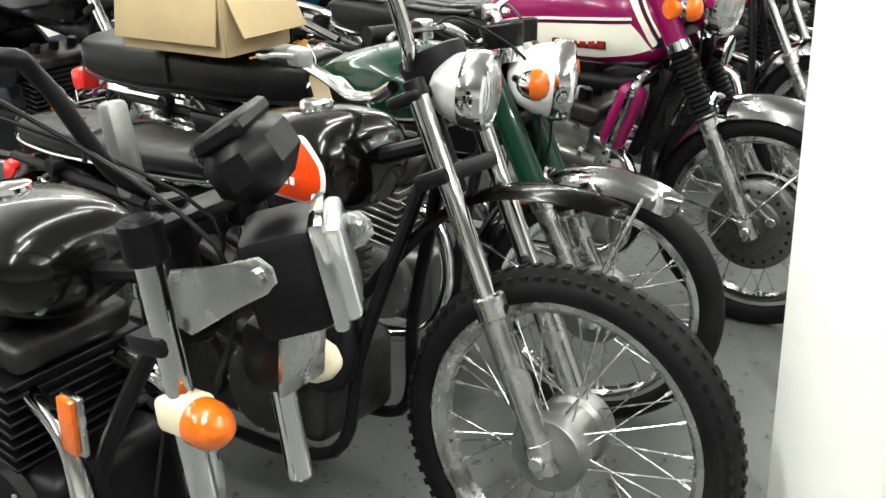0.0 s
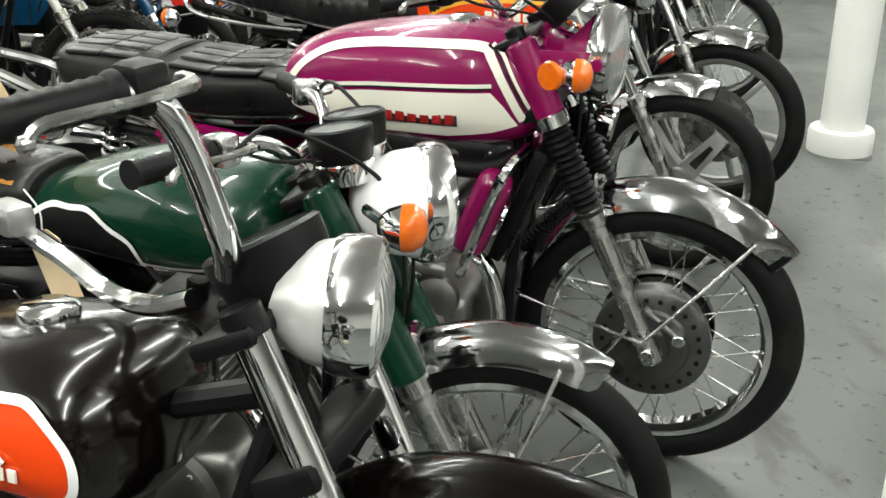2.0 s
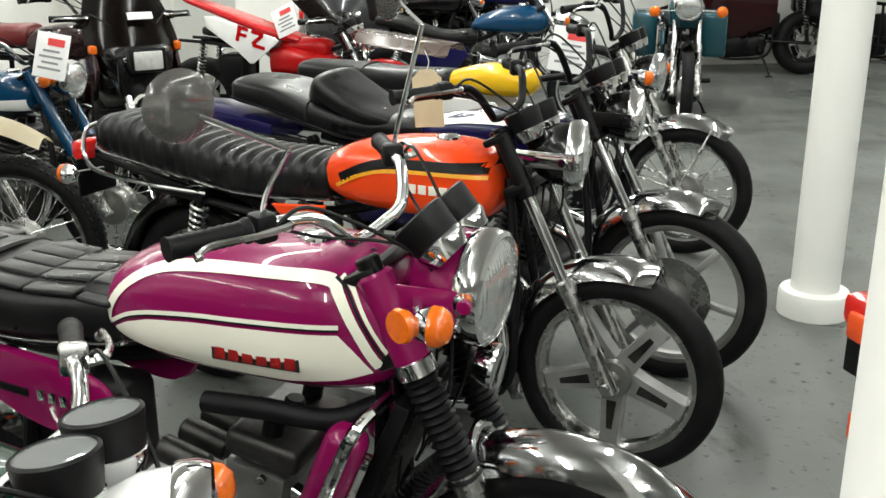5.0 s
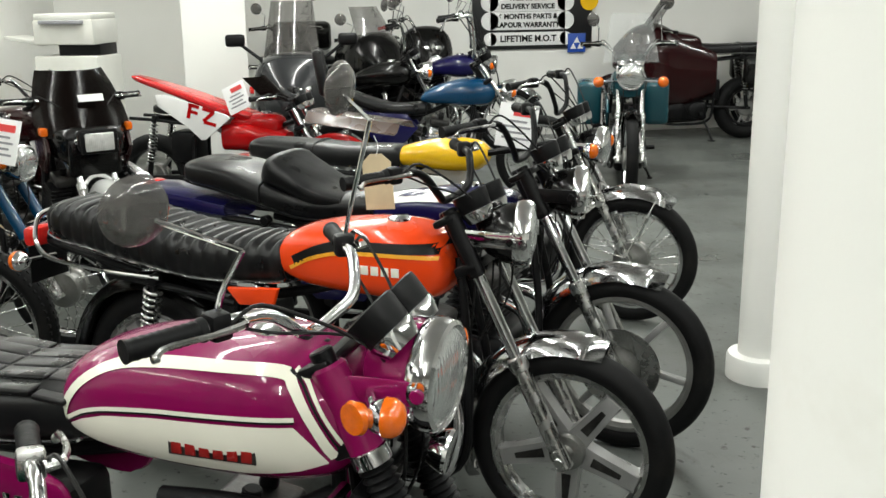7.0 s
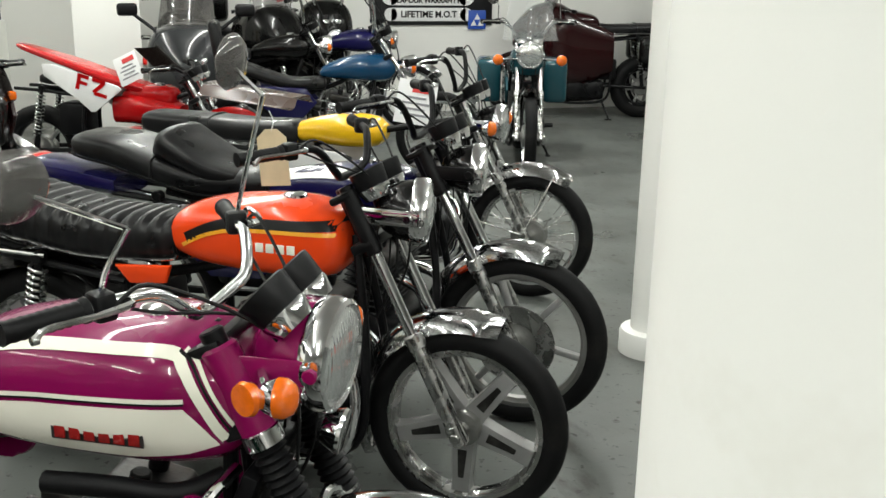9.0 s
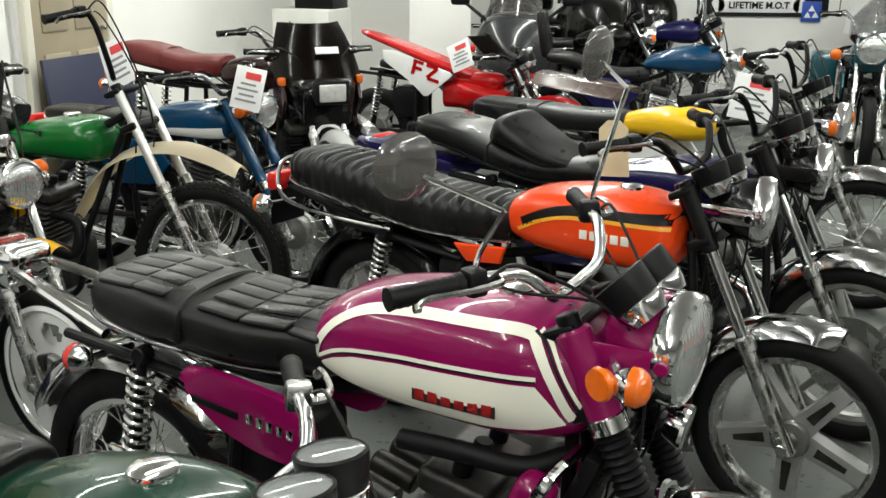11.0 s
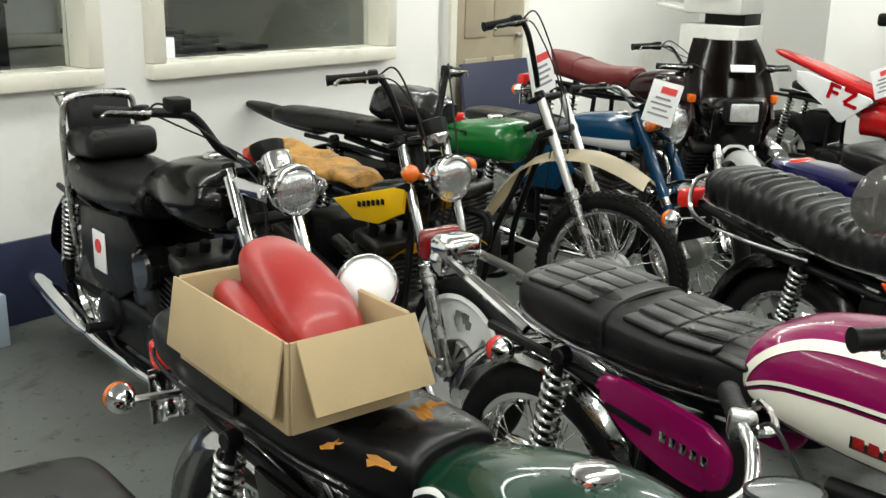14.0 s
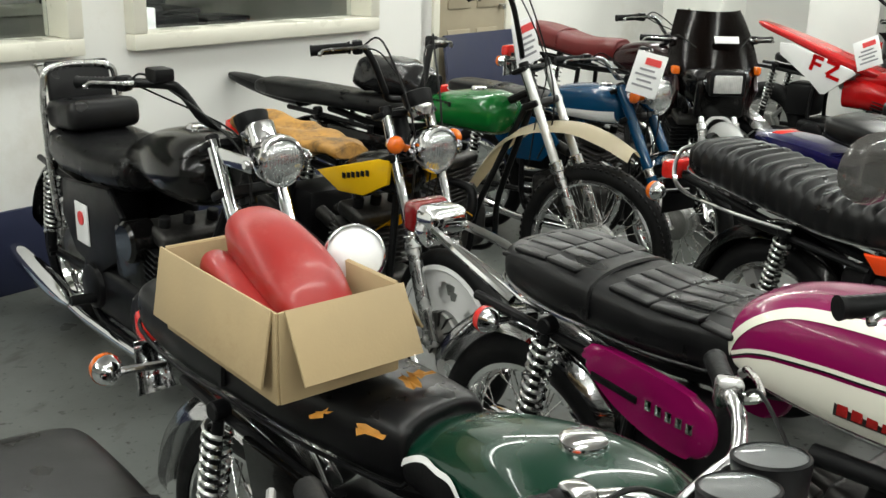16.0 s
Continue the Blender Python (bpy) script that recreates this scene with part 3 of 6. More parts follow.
    SM = o["seat_mat"] or VINYL
    sw = o["seat_w"]
    L = s1 - s0
    step = o.get("seat_step", 0.0)
    zc, hs = (zb + zt) / 2, (zt - zb) / 2
    keys = [(s0, zc + step + hs * 0.3, sw * 0.6, hs * 0.35, hs * 0.5, 3), (s0 + 0.03, zc + step + hs * 0.2, sw * 0.9, hs * 0.78, hs * 0.85, 3.4), (s0 + L * 0.25, zc + step * 0.9, sw, hs, hs, 3.6), (s0 + L * 0.45, zc + step * 0.4, sw, hs * 0.92, hs, 3.6), (s0 + L * 0.68, zc - hs * 0.08, sw * 0.95, hs * 0.88, hs, 3.4), (s1 - 0.03, zc, sw * 0.78, hs * 0.9, hs, 3), (s1, zc - hs * 0.1, sw * 0.6, hs * 0.6, hs * 0.7, 2.6)]
    SS = resample(keys, 66)
    if o["seat_style"] == "ribbed":
        SS = [np.array([v[0], v[1], v[2] * (1 + 0.03 * abs(math.sin(v[0] * 68))), v[3] * (0.86 + 0.26 * abs(math.sin(v[0] * 68))), v[4], v[5]]) for v in resample(keys, 200)]
    seat = part("seat", loft(B(), SS, 30), SM, top)
    if o["seat_style"] in ("quilt", "plain"):
        bm = B()
        xs = SS[len(SS) // 2]
        line = []
        for k in range(13):
            th = math.pi * k / 12
            line.append((xs[0], math.cos(th) * (xs[2] + 0.004), xs[1] + (xs[3] + 0.004) * abs(math.sin(th)) ** 0.6 - (0.03 if k in (0, 12) else 0)))
        tube(bm, line, 0.007, 6, 2)
        part("seat_strap", bm, SM, seat)
    if o["seat_style"] == "quilt":
        for (u0, u1) in ((0.08, 0.44), (0.55, 0.9)):
            n = 5
            for k in range(n):
                y = (k - (n - 1) / 2) * sw * 0.36
                for j in range(3):
                    ua, ub = u0 + (u1 - u0) * j / 3, u0 + (u1 - u0) * (j + 1) / 3
                    va, vb = SS[int(ua * (len(SS) - 1))], SS[int(ub * (len(SS) - 1))]
                    q = min(0.98, abs(y) / va[2])
                    za, zb2 = va[1] + va[3] * (1 - q ** va[5]) ** (1 / va[5]), vb[1] + vb[3] * (1 - q ** vb[5]) ** (1 / vb[5])
                    M = Matrix.Rotation(math.atan2(za - zb2, vb[0] - va[0]), 4, "Y")
                    part("seat_pad", box(B(), ((va[0] + vb[0]) / 2, y, (za + zb2) / 2 - 0.003), (vb[0] - va[0] - 0.004, sw * 0.335, 0.012), 0.005, M, 3), SM, seat)
    if o["seat_style"] != "bare":
        for sy in (-1, 1):
            part("seat_trim", tube(B(), [(v[0], sy * (v[2] * 0.99 + 0.002), v[1] - v[4] * 0.72) for v in SS[3:-3:6]], 0.0045, 6, 3), o.get("trim_mat") or CHROME, seat)
    # frame, engine
    head = at(fl - 0.1) - nrm * 0.05
    bm = B()
    tube(bm, [head, (x0 + 0.2, 0, z0 + 0.02), (0.38, 0, zb - 0.06), (0.05, 0, zb - 0.02)], 0.017, 9)
    for sy in (-1, 1):
        tube(bm, [head + Vector((0, sy * 0.02, -0.03)), (o["engine"][1] + 0.08, sy * 0.08, 0.45), (o["engine"][1] + 0.02, sy * 0.11, 0.2), (0.6, sy * 0.13, 0.17), (0.4, sy * 0.13, 0.22), (0.36, sy * 0.12, 0.45), (0.38, sy * 0.1, zb - 0.05)], 0.014, 9)
        tube(bm, [(0.38, sy * 0.11, zb - 0.06), (0.1, sy * 0.115, zb - 0.03), (-0.12, sy * 0.1, zb - 0.02)], 0.012, 8)
    part("frame", bm, frame_m, top)
    bm = B()
    for sy in (-1, 1):
        tube(bm, [(0.42, sy * 0.11, rr + 0.02), (0.2, sy * 0.105, rr + 0.01), (rx - 0.03, sy * 0.105, rr)], 0.016, 8)
        cyl(bm, (rx, sy * 0.09, rr), (rx, sy * 0.14, rr), 0.013)
    part("swinging_arm", bm, frame_m, top)
    if o["engine_r"]:
        e0, e1 = o["engine"]
        EM = o["engine_mat"] or ALLOY
        ew = o.get("engine_w", 0.15)
        bm = B()
        box(bm, ((e0 + e1) / 2, 0, 0.3), (e1 - e0, ew * 1.7, 0.2), 0.035, None, 3)
        for sy in (-1, 1):
            revolve(bm, [(0, 0.105), (0.02, 0.1), (0.034, 0.08), (0.038, 0)], (e1 - 0.14, sy * ew * 0.84, 0.31), (0, sy, 0), 24)
            revolve(bm, [(0, 0.085), (0.018, 0.08), (0.028, 0.06), (0.03, 0)], (e0 + 0.12, sy * ew * 0.84, 0.31), (0, sy, 0), 22)
        eng = part("engine", bm, EM, top)
        bm = B()
        cx, tilt = e1 - 0.17, Matrix.Rotation(radians(12), 4, "Y")
        box(bm, (cx + 0.015, 0, 0.49), (0.13, ew * 1.5, 0.17), 0.02, tilt)
        barrel = part("cylinder_block", bm, EM, eng)
        for k in range(8 if o.get("fins", True) else 0):
            part("fin", box(B(), (cx + k * 0.005, 0, 0.42 + k * 0.021), (0.17 - 0.004 * k, ew * 1.75, 0.007), 0.0025, tilt, 1), EM, eng)
        part("cylinder_head", box(B(), (cx + 0.045, 0, 0.605), (0.15, ew * 1.5, 0.055), 0.018, tilt, 3), DARKALLOY, eng)
        for sy in (-1, 0, 1):
            part("plug_cap", cyl(B(), (cx + 0.05, sy * ew * 0.5, 0.62), (cx + 0.06, sy * ew * 0.5, 0.665), 0.02, seg=10), GRIP, eng)
            part("carburettor", cyl(B(), (cx - 0.09, sy * ew * 0.5, 0.53), (cx - 0.19, sy * ew * 0.5, 0.56), 0.027, seg=12), DARKALLOY, eng)
        first = None
        for k in range(8):
            an = 2 * math.pi * k / 8
            M = Matrix.Translation((e1 - 0.14 + 0.09 * math.cos(an), -(ew * 0.84 + 0.012), 0.31 + 0.09 * math.sin(an)))
            if first is None:
                first = part("cover_bolt", cyl(B(), (0, 0, 0), (0, -0.016, 0), 0.006, seg=6), STEEL, eng, "", M)
            else:
                bolt = new("cover_bolt", first.data)
                bolt.parent, bolt.matrix_basis = eng, M
        bm = B()
        box(bm, (e0 - 0.03, 0, 0.52), (0.2, 0.2, 0.22), 0.03)
        part("airbox", bm, PLASTIC, eng)
    if o["panel_mat"]:
        for sy in (-1, 1):
            out = o.get("panel", [(0.16, 0.7), (0.52, 0.68), (0.60, 0.58), (0.5, 0.47), (0.3, 0.46), (0.2, 0.55)])
            part("side_panel", prism(B(), out, sy * 0.128, sy * 0.15, o.get("panel_bevel", 0.008)), o["panel_mat"], top)
    # exhaust
    if o["exhaust"]:
        ys = (-1, 1)
        for sy in ys:
            bm = B()
            e1 = o["engine"][1]
            if o["exhaust"] == "low":
                tube(bm, [(e1 - 0.08, sy * 0.08, 0.52), (e1 + 0.03, sy * 0.10, 0.47), (e1 + 0.06, sy * 0.13, 0.32), (e1 - 0.04, sy * 0.16, 0.19), (0.45, sy * 0.17, 0.17), (0.2, sy * 0.17, 0.19)], 0.019, 10, 6)
                ex = part("exhaust", bm, CHROME, top)
                part("silencer", revolve(B(), [(0, 0), (0, 0.02), (0.06, 0.036), (0.2, 0.043), (0.5, 0.043), (0.58, 0.03), (0.6, 0.024), (0.6, 0.018), (0.5, 0.016)], (0.28, sy * 0.17, 0.185), (-1, 0, 0.12), 20), CHROME, ex)
            elif sy < 0:
                tube(bm, [(e1 - 0.08, -0.08, 0.52), (e1 + 0.05, -0.10, 0.50), (e1 + 0.05, -0.13, 0.38), (e1 - 0.08, -0.16, 0.42), (0.4, -0.17, 0.52), (0.1, -0.17, 0.58), (-0.2, -0.17, 0.62)], 0.026, 10, 6, [0.018, 0.02, 0.026, 0.034, 0.036, 0.036, 0.02])
                part("exhaust", bm, IRON, top)
    # rear end
    if o["shock"]:
        for sy in (-1, 1):
            sd = o.get("shock_dx", 0.0)
            p, q = Vector((rx + 0.02 + sd, sy * 0.135, rr + 0.03)), Vector((rx + 0.09 + sd, sy * 0.13, zb - 0.01))
            d = (q - p).normalized()
            Ls = (q - p).length
            bm = cyl(B(), p, p + d * Ls * 0.45, 0.02, seg=14)
            cyl(bm, p, q, 0.012, seg=10)
            for e in (p, q):
                cyl(bm, e - Vector((0, 0.018, 0)), e + Vector((0, 0.018, 0)), 0.02, seg=12)
            sh = part("shock_absorber", bm, IRON, top)
            _, su, uu = frame_of(d)
            pts = []
            n = 130
            for k in range(n + 1):
                an = 2 * math.pi * 12.5 * k / n
                pts.append(p + d * (Ls * (0.2 + 0.72 * k / n)) + (su * math.cos(an) + uu * math.sin(an)) * 0.027)
            part("spring", tube(B(), pts, 0.0052, 5, 1), o.get("spring_mat") or STEEL, sh)
    if o["guard_r"]:
        part("rear_mudguard", arch(B(), (rx, 0, rr), rr + 0.03, o["wr"] + 0.05, o.get("guard_r_arc", (30, 178))[0], o.get("guard_r_arc", (30, 178))[1], 0.03, 0.003, 0.02, 34), o["guard_r"], top)
    if o["tail"]:
        tx = o.get("tail_at", (s0 - 0.09, zb - 0.01))
        bm = B()
        tube(bm, [(0.0, 0, zb - 0.05), (tx[0] + 0.05, 0, tx[1] - 0.03), (tx[0] + 0.02, 0, tx[1])], 0.014, 8)
        if o.get("plate", True):
            box(bm, (tx[0] - 0.005, 0, tx[1] - 0.09), (0.006, 0.17, 0.13), 0.001)
        tl = part("tail_light", bm, o.get("tail_mat") or CHROME, top)
        part("lens", box(B(), (tx[0] - 0.02, 0, tx[1]), (0.06, 0.13, 0.07), 0.018), o.get("tail_lens") or REDLENS, tl)
        if o["ind"]:
            for sy in (-1, 1):
                ri = o.get("rear_at", (tx[0] + 0.04, tx[1] - 0.05))
                indicator(top, Vector((ri[0], sy * 0.17, ri[1])), (-1, 0, 0), o["ind_r"], Matrix(), Vector((ri[0] + 0.05, sy * 0.06, ri[1])), o.get("rear_lens"), name="rear_indicator")
    if o["stand"]:
        bm = B()
        tube(bm, [(0.45, 0.12, 0.2), (0.40, 0.2, 0.08), (0.38, 0.235, 0.008)], 0.011, 8)
        box(bm, (0.385, 0.235, 0.008), (0.07, 0.04, 0.012), 0.004)
        part("side_stand", bm, frame_m, top)
        bm = B()
        tube(bm, [(0.5, -0.22, 0.28), (0.5, 0.22, 0.28)], 0.009, 8, 1)
        for sy in (-1, 1):
            cyl(bm, (0.5, sy * 0.16, 0.28), (0.5, sy * 0.255, 0.285), 0.019)
        part("footrest", bm, GRIP, top)
    return top, dict(S=S, T=T, at=at, WB=WB, tank=tk, SS=SS, seat=seat, ax=ax, bar=bar, fl=fl, hb=hb)


def tank_panel(info, name, xs, lo, hi, material, off=0.0015, sides=(-1, 1), label=""):
    for sd in sides:
        bm = decal(B(), info["S"], np.linspace(xs[0], xs[1], 22), lo, hi, sd, off)
        part(name, bm, material, info["tank"], label)


def tank_stripe(info, pts, w, material, off=0.003, sides=(-1, 1)):
    """A pin stripe on the tank's side along (x, z) points."""
    line = smooth_line([(x, 0, z) for x, z in pts], 5)
    for sd in sides:
        bm = B()
        prev = None
        for i, p in enumerate(line):
            d = (line[min(i + 1, len(line) - 1)] - line[max(i - 1, 0)]).normalized()
            n = Vector((-d.z, 0, d.x)) * w / 2
            row = []
            for q in (p - n, p, p + n):
                row.append(bm.verts.new((q.x, sd * (side_y(info["S"], q.x, q.z) + off), q.z)))
            if prev:
                for j in range(2):
                    bm.faces.new((prev[j], row[j], row[j + 1], prev[j + 1]))
            prev = row
        part("stripe", bm, material, info["tank"])


def tank_badge(info, x, z, n, h, w, material, backing=None, sides=(-1, 1), tilt=0.0):
    """A maker's badge as a row of plain raised blocks."""
    for sd in sides:
        y = side_y(info["S"], x, z) + 0.003
        y2 = side_y(info["S"], x + n * w, z) + 0.003
        ang = math.atan2(y2 - y, n * w) * sd
        M = Matrix.Translation((x, sd * y, z)) @ Matrix.Rotation(ang, 4, "Z") @ Matrix.Rotation(tilt, 4, "Y")
        for k in range(n):
            bm = B()
            M3 = M.to_3x3().to_4x4()
            box(bm, M @ Vector(((k + 0.5) * w, 0, 0)), (w * 0.74, 0.004, h), 0.001, M3)
            part("badge", bm, material, info["tank"])
        if backing:
            part("badge_plate", box(B(), M @ Vector((n * w / 2, -0.001 * sd, 0)), (n * w + 0.006, 0.003, h + 0.006), 0.001, M.to_3x3().to_4x4()), backing, info["tank"])


# ---- room ----
WALL = mat("white_wall_paint", (0.85, 0.845, 0.81), rough=0.5, vary=0.03, scale=1.2, bump=0.12, bscale=60, dirt=(0.66, 0.63, 0.55), dirt_at=0.7)
# ceiling stays out of view; this grey only sets bounce light and reflections
CEIL = mat("ceiling_bounce_grey", (0.66, 0.66, 0.64), rough=0.8, vary=0.05, scale=1.0)
FLOOR = mat("grey_painted_concrete", (0.108, 0.116, 0.108), rough=0.42, vary=0.13, scale=1.6, bump=0.25, bscale=45, rvary=0.25, dirt=(0.082, 0.083, 0.074), dirt_at=0.6)


def floor_wear(m):
    """Small dark specks, smears and pale scuffs over the painted floor."""
    nt = m.node_tree
    p = nt.nodes["Principled BSDF"]
    src = p.inputs["Base Color"].links[0].from_socket
    co = nt.nodes.new("ShaderNodeTexCoord")
    for scale, lo, hi, col, stretch in ((26.0, 0.60, 0.68, (0.025, 0.023, 0.02, 1), (1, 1, 1)), (7.0, 0.57, 0.72, (0.05, 0.047, 0.042, 1), (1.0, 0.35, 1)), (3.1, 0.64, 0.8, (0.2, 0.205, 0.185, 1), (0.5, 1, 1))):
        mp = nt.nodes.new("ShaderNodeMapping")
        mp.inputs["Scale"].default_value = stretch
        mp.inputs["Location"].default_value = (scale, scale * 0.3, 0)
        mp.inputs["Rotation"].default_value = (0, 0, scale)
        nt.links.new(co.outputs["Object"], mp.inputs[0])
        nz = nt.nodes.new("ShaderNodeTexNoise")
        nz.inputs["Scale"].default_value, nz.inputs["Detail"].default_value, nz.inputs["Roughness"].default_value = scale, 5, 0.6
        nt.links.new(mp.outputs[0], nz.inputs["Vector"])
        cut = nt.nodes.new("ShaderNodeMapRange")
        cut.inputs[1].default_value, cut.inputs[2].default_value = lo, hi
        nt.links.new(nz.outputs["Fac"], cut.inputs[0])
        mix = nt.nodes.new("ShaderNodeMix")
        mix.data_type = "RGBA"
        mix.inputs[7].default_value = col
        nt.links.new(cut.outputs[0], mix.inputs[0])
        nt.links.new(src, mix.inputs[6])
        src = mix.outputs[2]
    nt.links.new(src, p.inputs["Base Color"])


floor_wear(FLOOR)
NAVYPAINT = mat("navy_skirting_paint", (0.02, 0.025, 0.06), rough=0.5, vary=0.1)
FRAMEPAINT = mat("cream_gloss_paint", (0.74, 0.72, 0.62), rough=0.3, vary=0.04, scale=4, dirt=(0.6, 0.55, 0.42), dirt_at=0.7)
DOORPAINT = mat("beige_door_paint", (0.36, 0.31, 0.22), rough=0.4, vary=0.06, scale=5)
PANE = mat("window_glass", (0.9, 0.95, 0.93), rough=0.01, trans=1.0, vary=0.0)
BOARD = mat("card_board", (0.40, 0.30, 0.165), rough=0.8, vary=0.09, scale=6, bump=0.15, bscale=150, dirt=(0.33, 0.23, 0.12), dirt_at=0.66)
CEIL_Z = 2.9


def slab(name, pts, z0, z1, material, label, category):
    bm = B()
    A = [bm.verts.new((x, y, z0)) for x, y in pts]
    Bv = [bm.verts.new((x, y, z1)) for x, y in pts]
    n = len(pts)
    bm.faces.new(A[::-1])
    bm.faces.new(Bv)
    for k in range(n):
        bm.faces.new((A[k], A[(k + 1) % n], Bv[(k + 1) % n], Bv[k]))
    return tagged(link_mesh(name, bm, material, True), label, category, kind="structure")


def wall_run(name, p, q, h, thick, holes=(), label="white painted showroom wall", material=None):
    """A wall from p to q with rectangular openings (from, to, sill, head) along it; it thickens to the left."""
    d = Vector((q[0] - p[0], q[1] - p[1], 0))
    L = d.length
    bm = B()
    us = sorted({0.0, L, *[u for hl in holes for u in hl[:2]]})
    for u0, u1 in zip(us, us[1:]):
        cuts = [(0, h)]
        for a, b, s, t in holes:
            if a <= u0 + 1e-6 and b >= u1 - 1e-6:
                cuts = [(0, s), (t, h)]
        for z0, z1 in cuts:
            if z1 - z0 > 1e-4:
                box(bm, ((u0 + u1) / 2, thick / 2, (z0 + z1) / 2), (u1 - u0, thick, z1 - z0), 0)
    ob = link_mesh(name, bm, material or WALL, True)
    ob.matrix_basis = pose(p[0], p[1], 0, 0, 0, math.degrees(math.atan2(d.y, d.x)))
    return tagged(ob, label, "wall", kind="structure")


slab("floor", [(-7, -4), (9, -4), (9, 14), (-7, 14)], -0.1, 0.0, FLOOR, "grey painted concrete showroom floor with dark stains", "floor")
slab("ceiling", [(-7, -4), (9, -4), (9, 14), (-7, 14)], CEIL_Z, CEIL_Z + 0.1, CEIL, "plain assumed ceiling out of view, its grey set for bounce light", "ceiling")


def pillar(name, c, r):
    bm = B()
    revolve(bm, [(0, r + 0.045), (0.085, r + 0.045), (0.1, r + 0.038), (0.106, r), (CEIL_Z, r)], (c[0], c[1], 0), (0, 0, 1), 48)
    return tagged(link_mesh(name, bm, WALL), "round white painted cast iron pillar with a base collar", "pillar", kind="structure")


pillar("pillar_1", (0.865, 2.053), 0.118)
pillar("pillar_2", (2.565, 5.28), 0.094)

# window wall behind the second row; u runs along it
W0, WD = Vector((-2.91, 4.95, 0)), Vector((0.3129, 0.9498, 0))
WTURN = math.degrees(math.atan2(WD.y, WD.x))


def on_wall(u, off=0.0, z=0.0):
    """A place u metres along the window wall, off metres into the room."""
    return W0 + WD * u + Vector((WD.y, -WD.x, 0)) * off + Vector((0, 0, z))


pa, pb = on_wall(-3.6), on_wall(2.78)
WIN = [(-3.6 + 1.9, 0.35, 1.0), (0.60, 2.235, 1.0)]
fw = 0.075
wall_run("wall_west", pa, pb, CEIL_Z, 0.13, [(a + 3.6 + fw * 0.8, b + 3.6 - fw * 0.8, s + fw * 0.8, 2.0 - fw) for a, b, s in WIN])
for k, (a, b, s) in enumerate(WIN):
    w = thing("window_%d" % (k + 1), "internal window in cream painted timber frame", "window", Matrix.Translation(on_wall(0)) @ pose(0, 0, 0, 0, 0, WTURN))
    w["kind"] = "structure"
    for nm, c, sz in (("window_sill", ((a + b) / 2, 0.03, s + fw / 2), (b - a, 0.20, fw)), ("window_head", ((a + b) / 2, 0.03, 2.0 - fw / 2), (b - a, 0.2, fw)), ("window_jamb", (a + fw / 2, 0.03, s / 2 + 1.0), (fw, 0.2, 2.0 - s - fw * 2)), ("window_jamb", (b - fw / 2, 0.03, s / 2 + 1.0), (fw, 0.2, 2.0 - s - fw * 2))):
        part(nm, box(B(), c, sz, 0.008), FRAMEPAINT, w)
    pn = part("pane", box(B(), ((a + b) / 2, 0.09, s / 2 + 1.0), (b - a - fw * 2, 0.005, 2.0 - s - fw * 2), 0), PANE, w)
    pn.visible_shadow = False
# office behind the windows
OFFICE = mat("office_wall_paint", (0.5, 0.49, 0.42), rough=0.6, vary=0.06, scale=2)
oa, ob_ = on_wall(-3.6, -2.6), on_wall(3.0, -2.6)
wall_run("wall_office", oa, ob_, CEIL_Z, 0.13, [(4.7, 5.9, 0.95, 1.9)], "cream painted office wall", OFFICE)
wall_run("wall_office_end", on_wall(2.68, -0.14), on_wall(2.68, -2.6), CEIL_Z, 0.1, [], "cream painted office end wall", OFFICE)
wi = thing("window_3", "office window with a cream timber frame", "window", Matrix.Translation(on_wall(0, -2.6)) @ pose(0, 0, 0, 0, 0, WTURN))
wi["kind"] = "structure"
for c, sz in (((1.7, -0.02, 0.97), (1.3, 0.12, 0.08)), ((1.1, -0.02, 1.42), (0.08, 0.1, 0.9)), ((1.7, -0.02, 1.42), (0.06, 0.1, 0.9)), ((2.3, -0.02, 1.42), (0.08, 0.1, 0.9))):
    part("window_frame", box(B(), c, sz, 0.008), FRAMEPAINT, wi)
# opaque white panel fills the opening in place of a pale pane
part("pane", box(B(), (1.7, 0.08, 1.42), (1.2, 0.01, 0.95), 0), PUREWHITE, wi, "opaque white panel standing in for the pale pane")


def office_box(u, off, z, size, material, label, name="storage_box", cat="box"):
    t = thing(name, label, cat, Matrix.Translation(on_wall(u, off, z)) @ pose(0, 0, 0, 0, 0, WTURN))
    part("body", box(B(), (0, 0, size[2] / 2), size, 0.02), material, t)
    part("lid", box(B(), (0, 0, size[2] + 0.012), (size[0] + 0.015, size[1] + 0.015, 0.03), 0.008), material, t)


desk = thing("desk", "dark topped office desk behind the window", "desk", Matrix.Translation(on_wall(0.9, -0.75)) @ pose(0, 0, 0, 0, 0, WTURN))
part("desktop", box(B(), (0, 0, 0.88), (3.6, 0.7, 0.04), 0.006), IRON, desk)
for x in (-1.75, -0.6, 0.6, 1.75):
    for y in (-0.3, 0.3):
        part("leg", box(B(), (x, y, 0.43), (0.05, 0.05, 0.86), 0.004), IRON, desk)
for u, off, sz, m, lb in ((0.95, -0.7, (0.5, 0.35, 0.25), PLASTIC, "black plastic storage crate on the desk"), (1.35, -0.8, (0.35, 0.3, 0.18), IRON, "dark metal case on the desk"), (-0.35, -0.7, (0.6, 0.4, 0.35), PLASTIC, "black plastic crate on the desk"), (0.15, -0.8, (0.3, 0.3, 0.42), IRON, "dark metal box on the desk"), (1.75, -0.8, (0.3, 0.25, 0.12), PLASTIC, "flat black case on the desk")):
    office_box(u, off, 0.9, sz, m, lb)
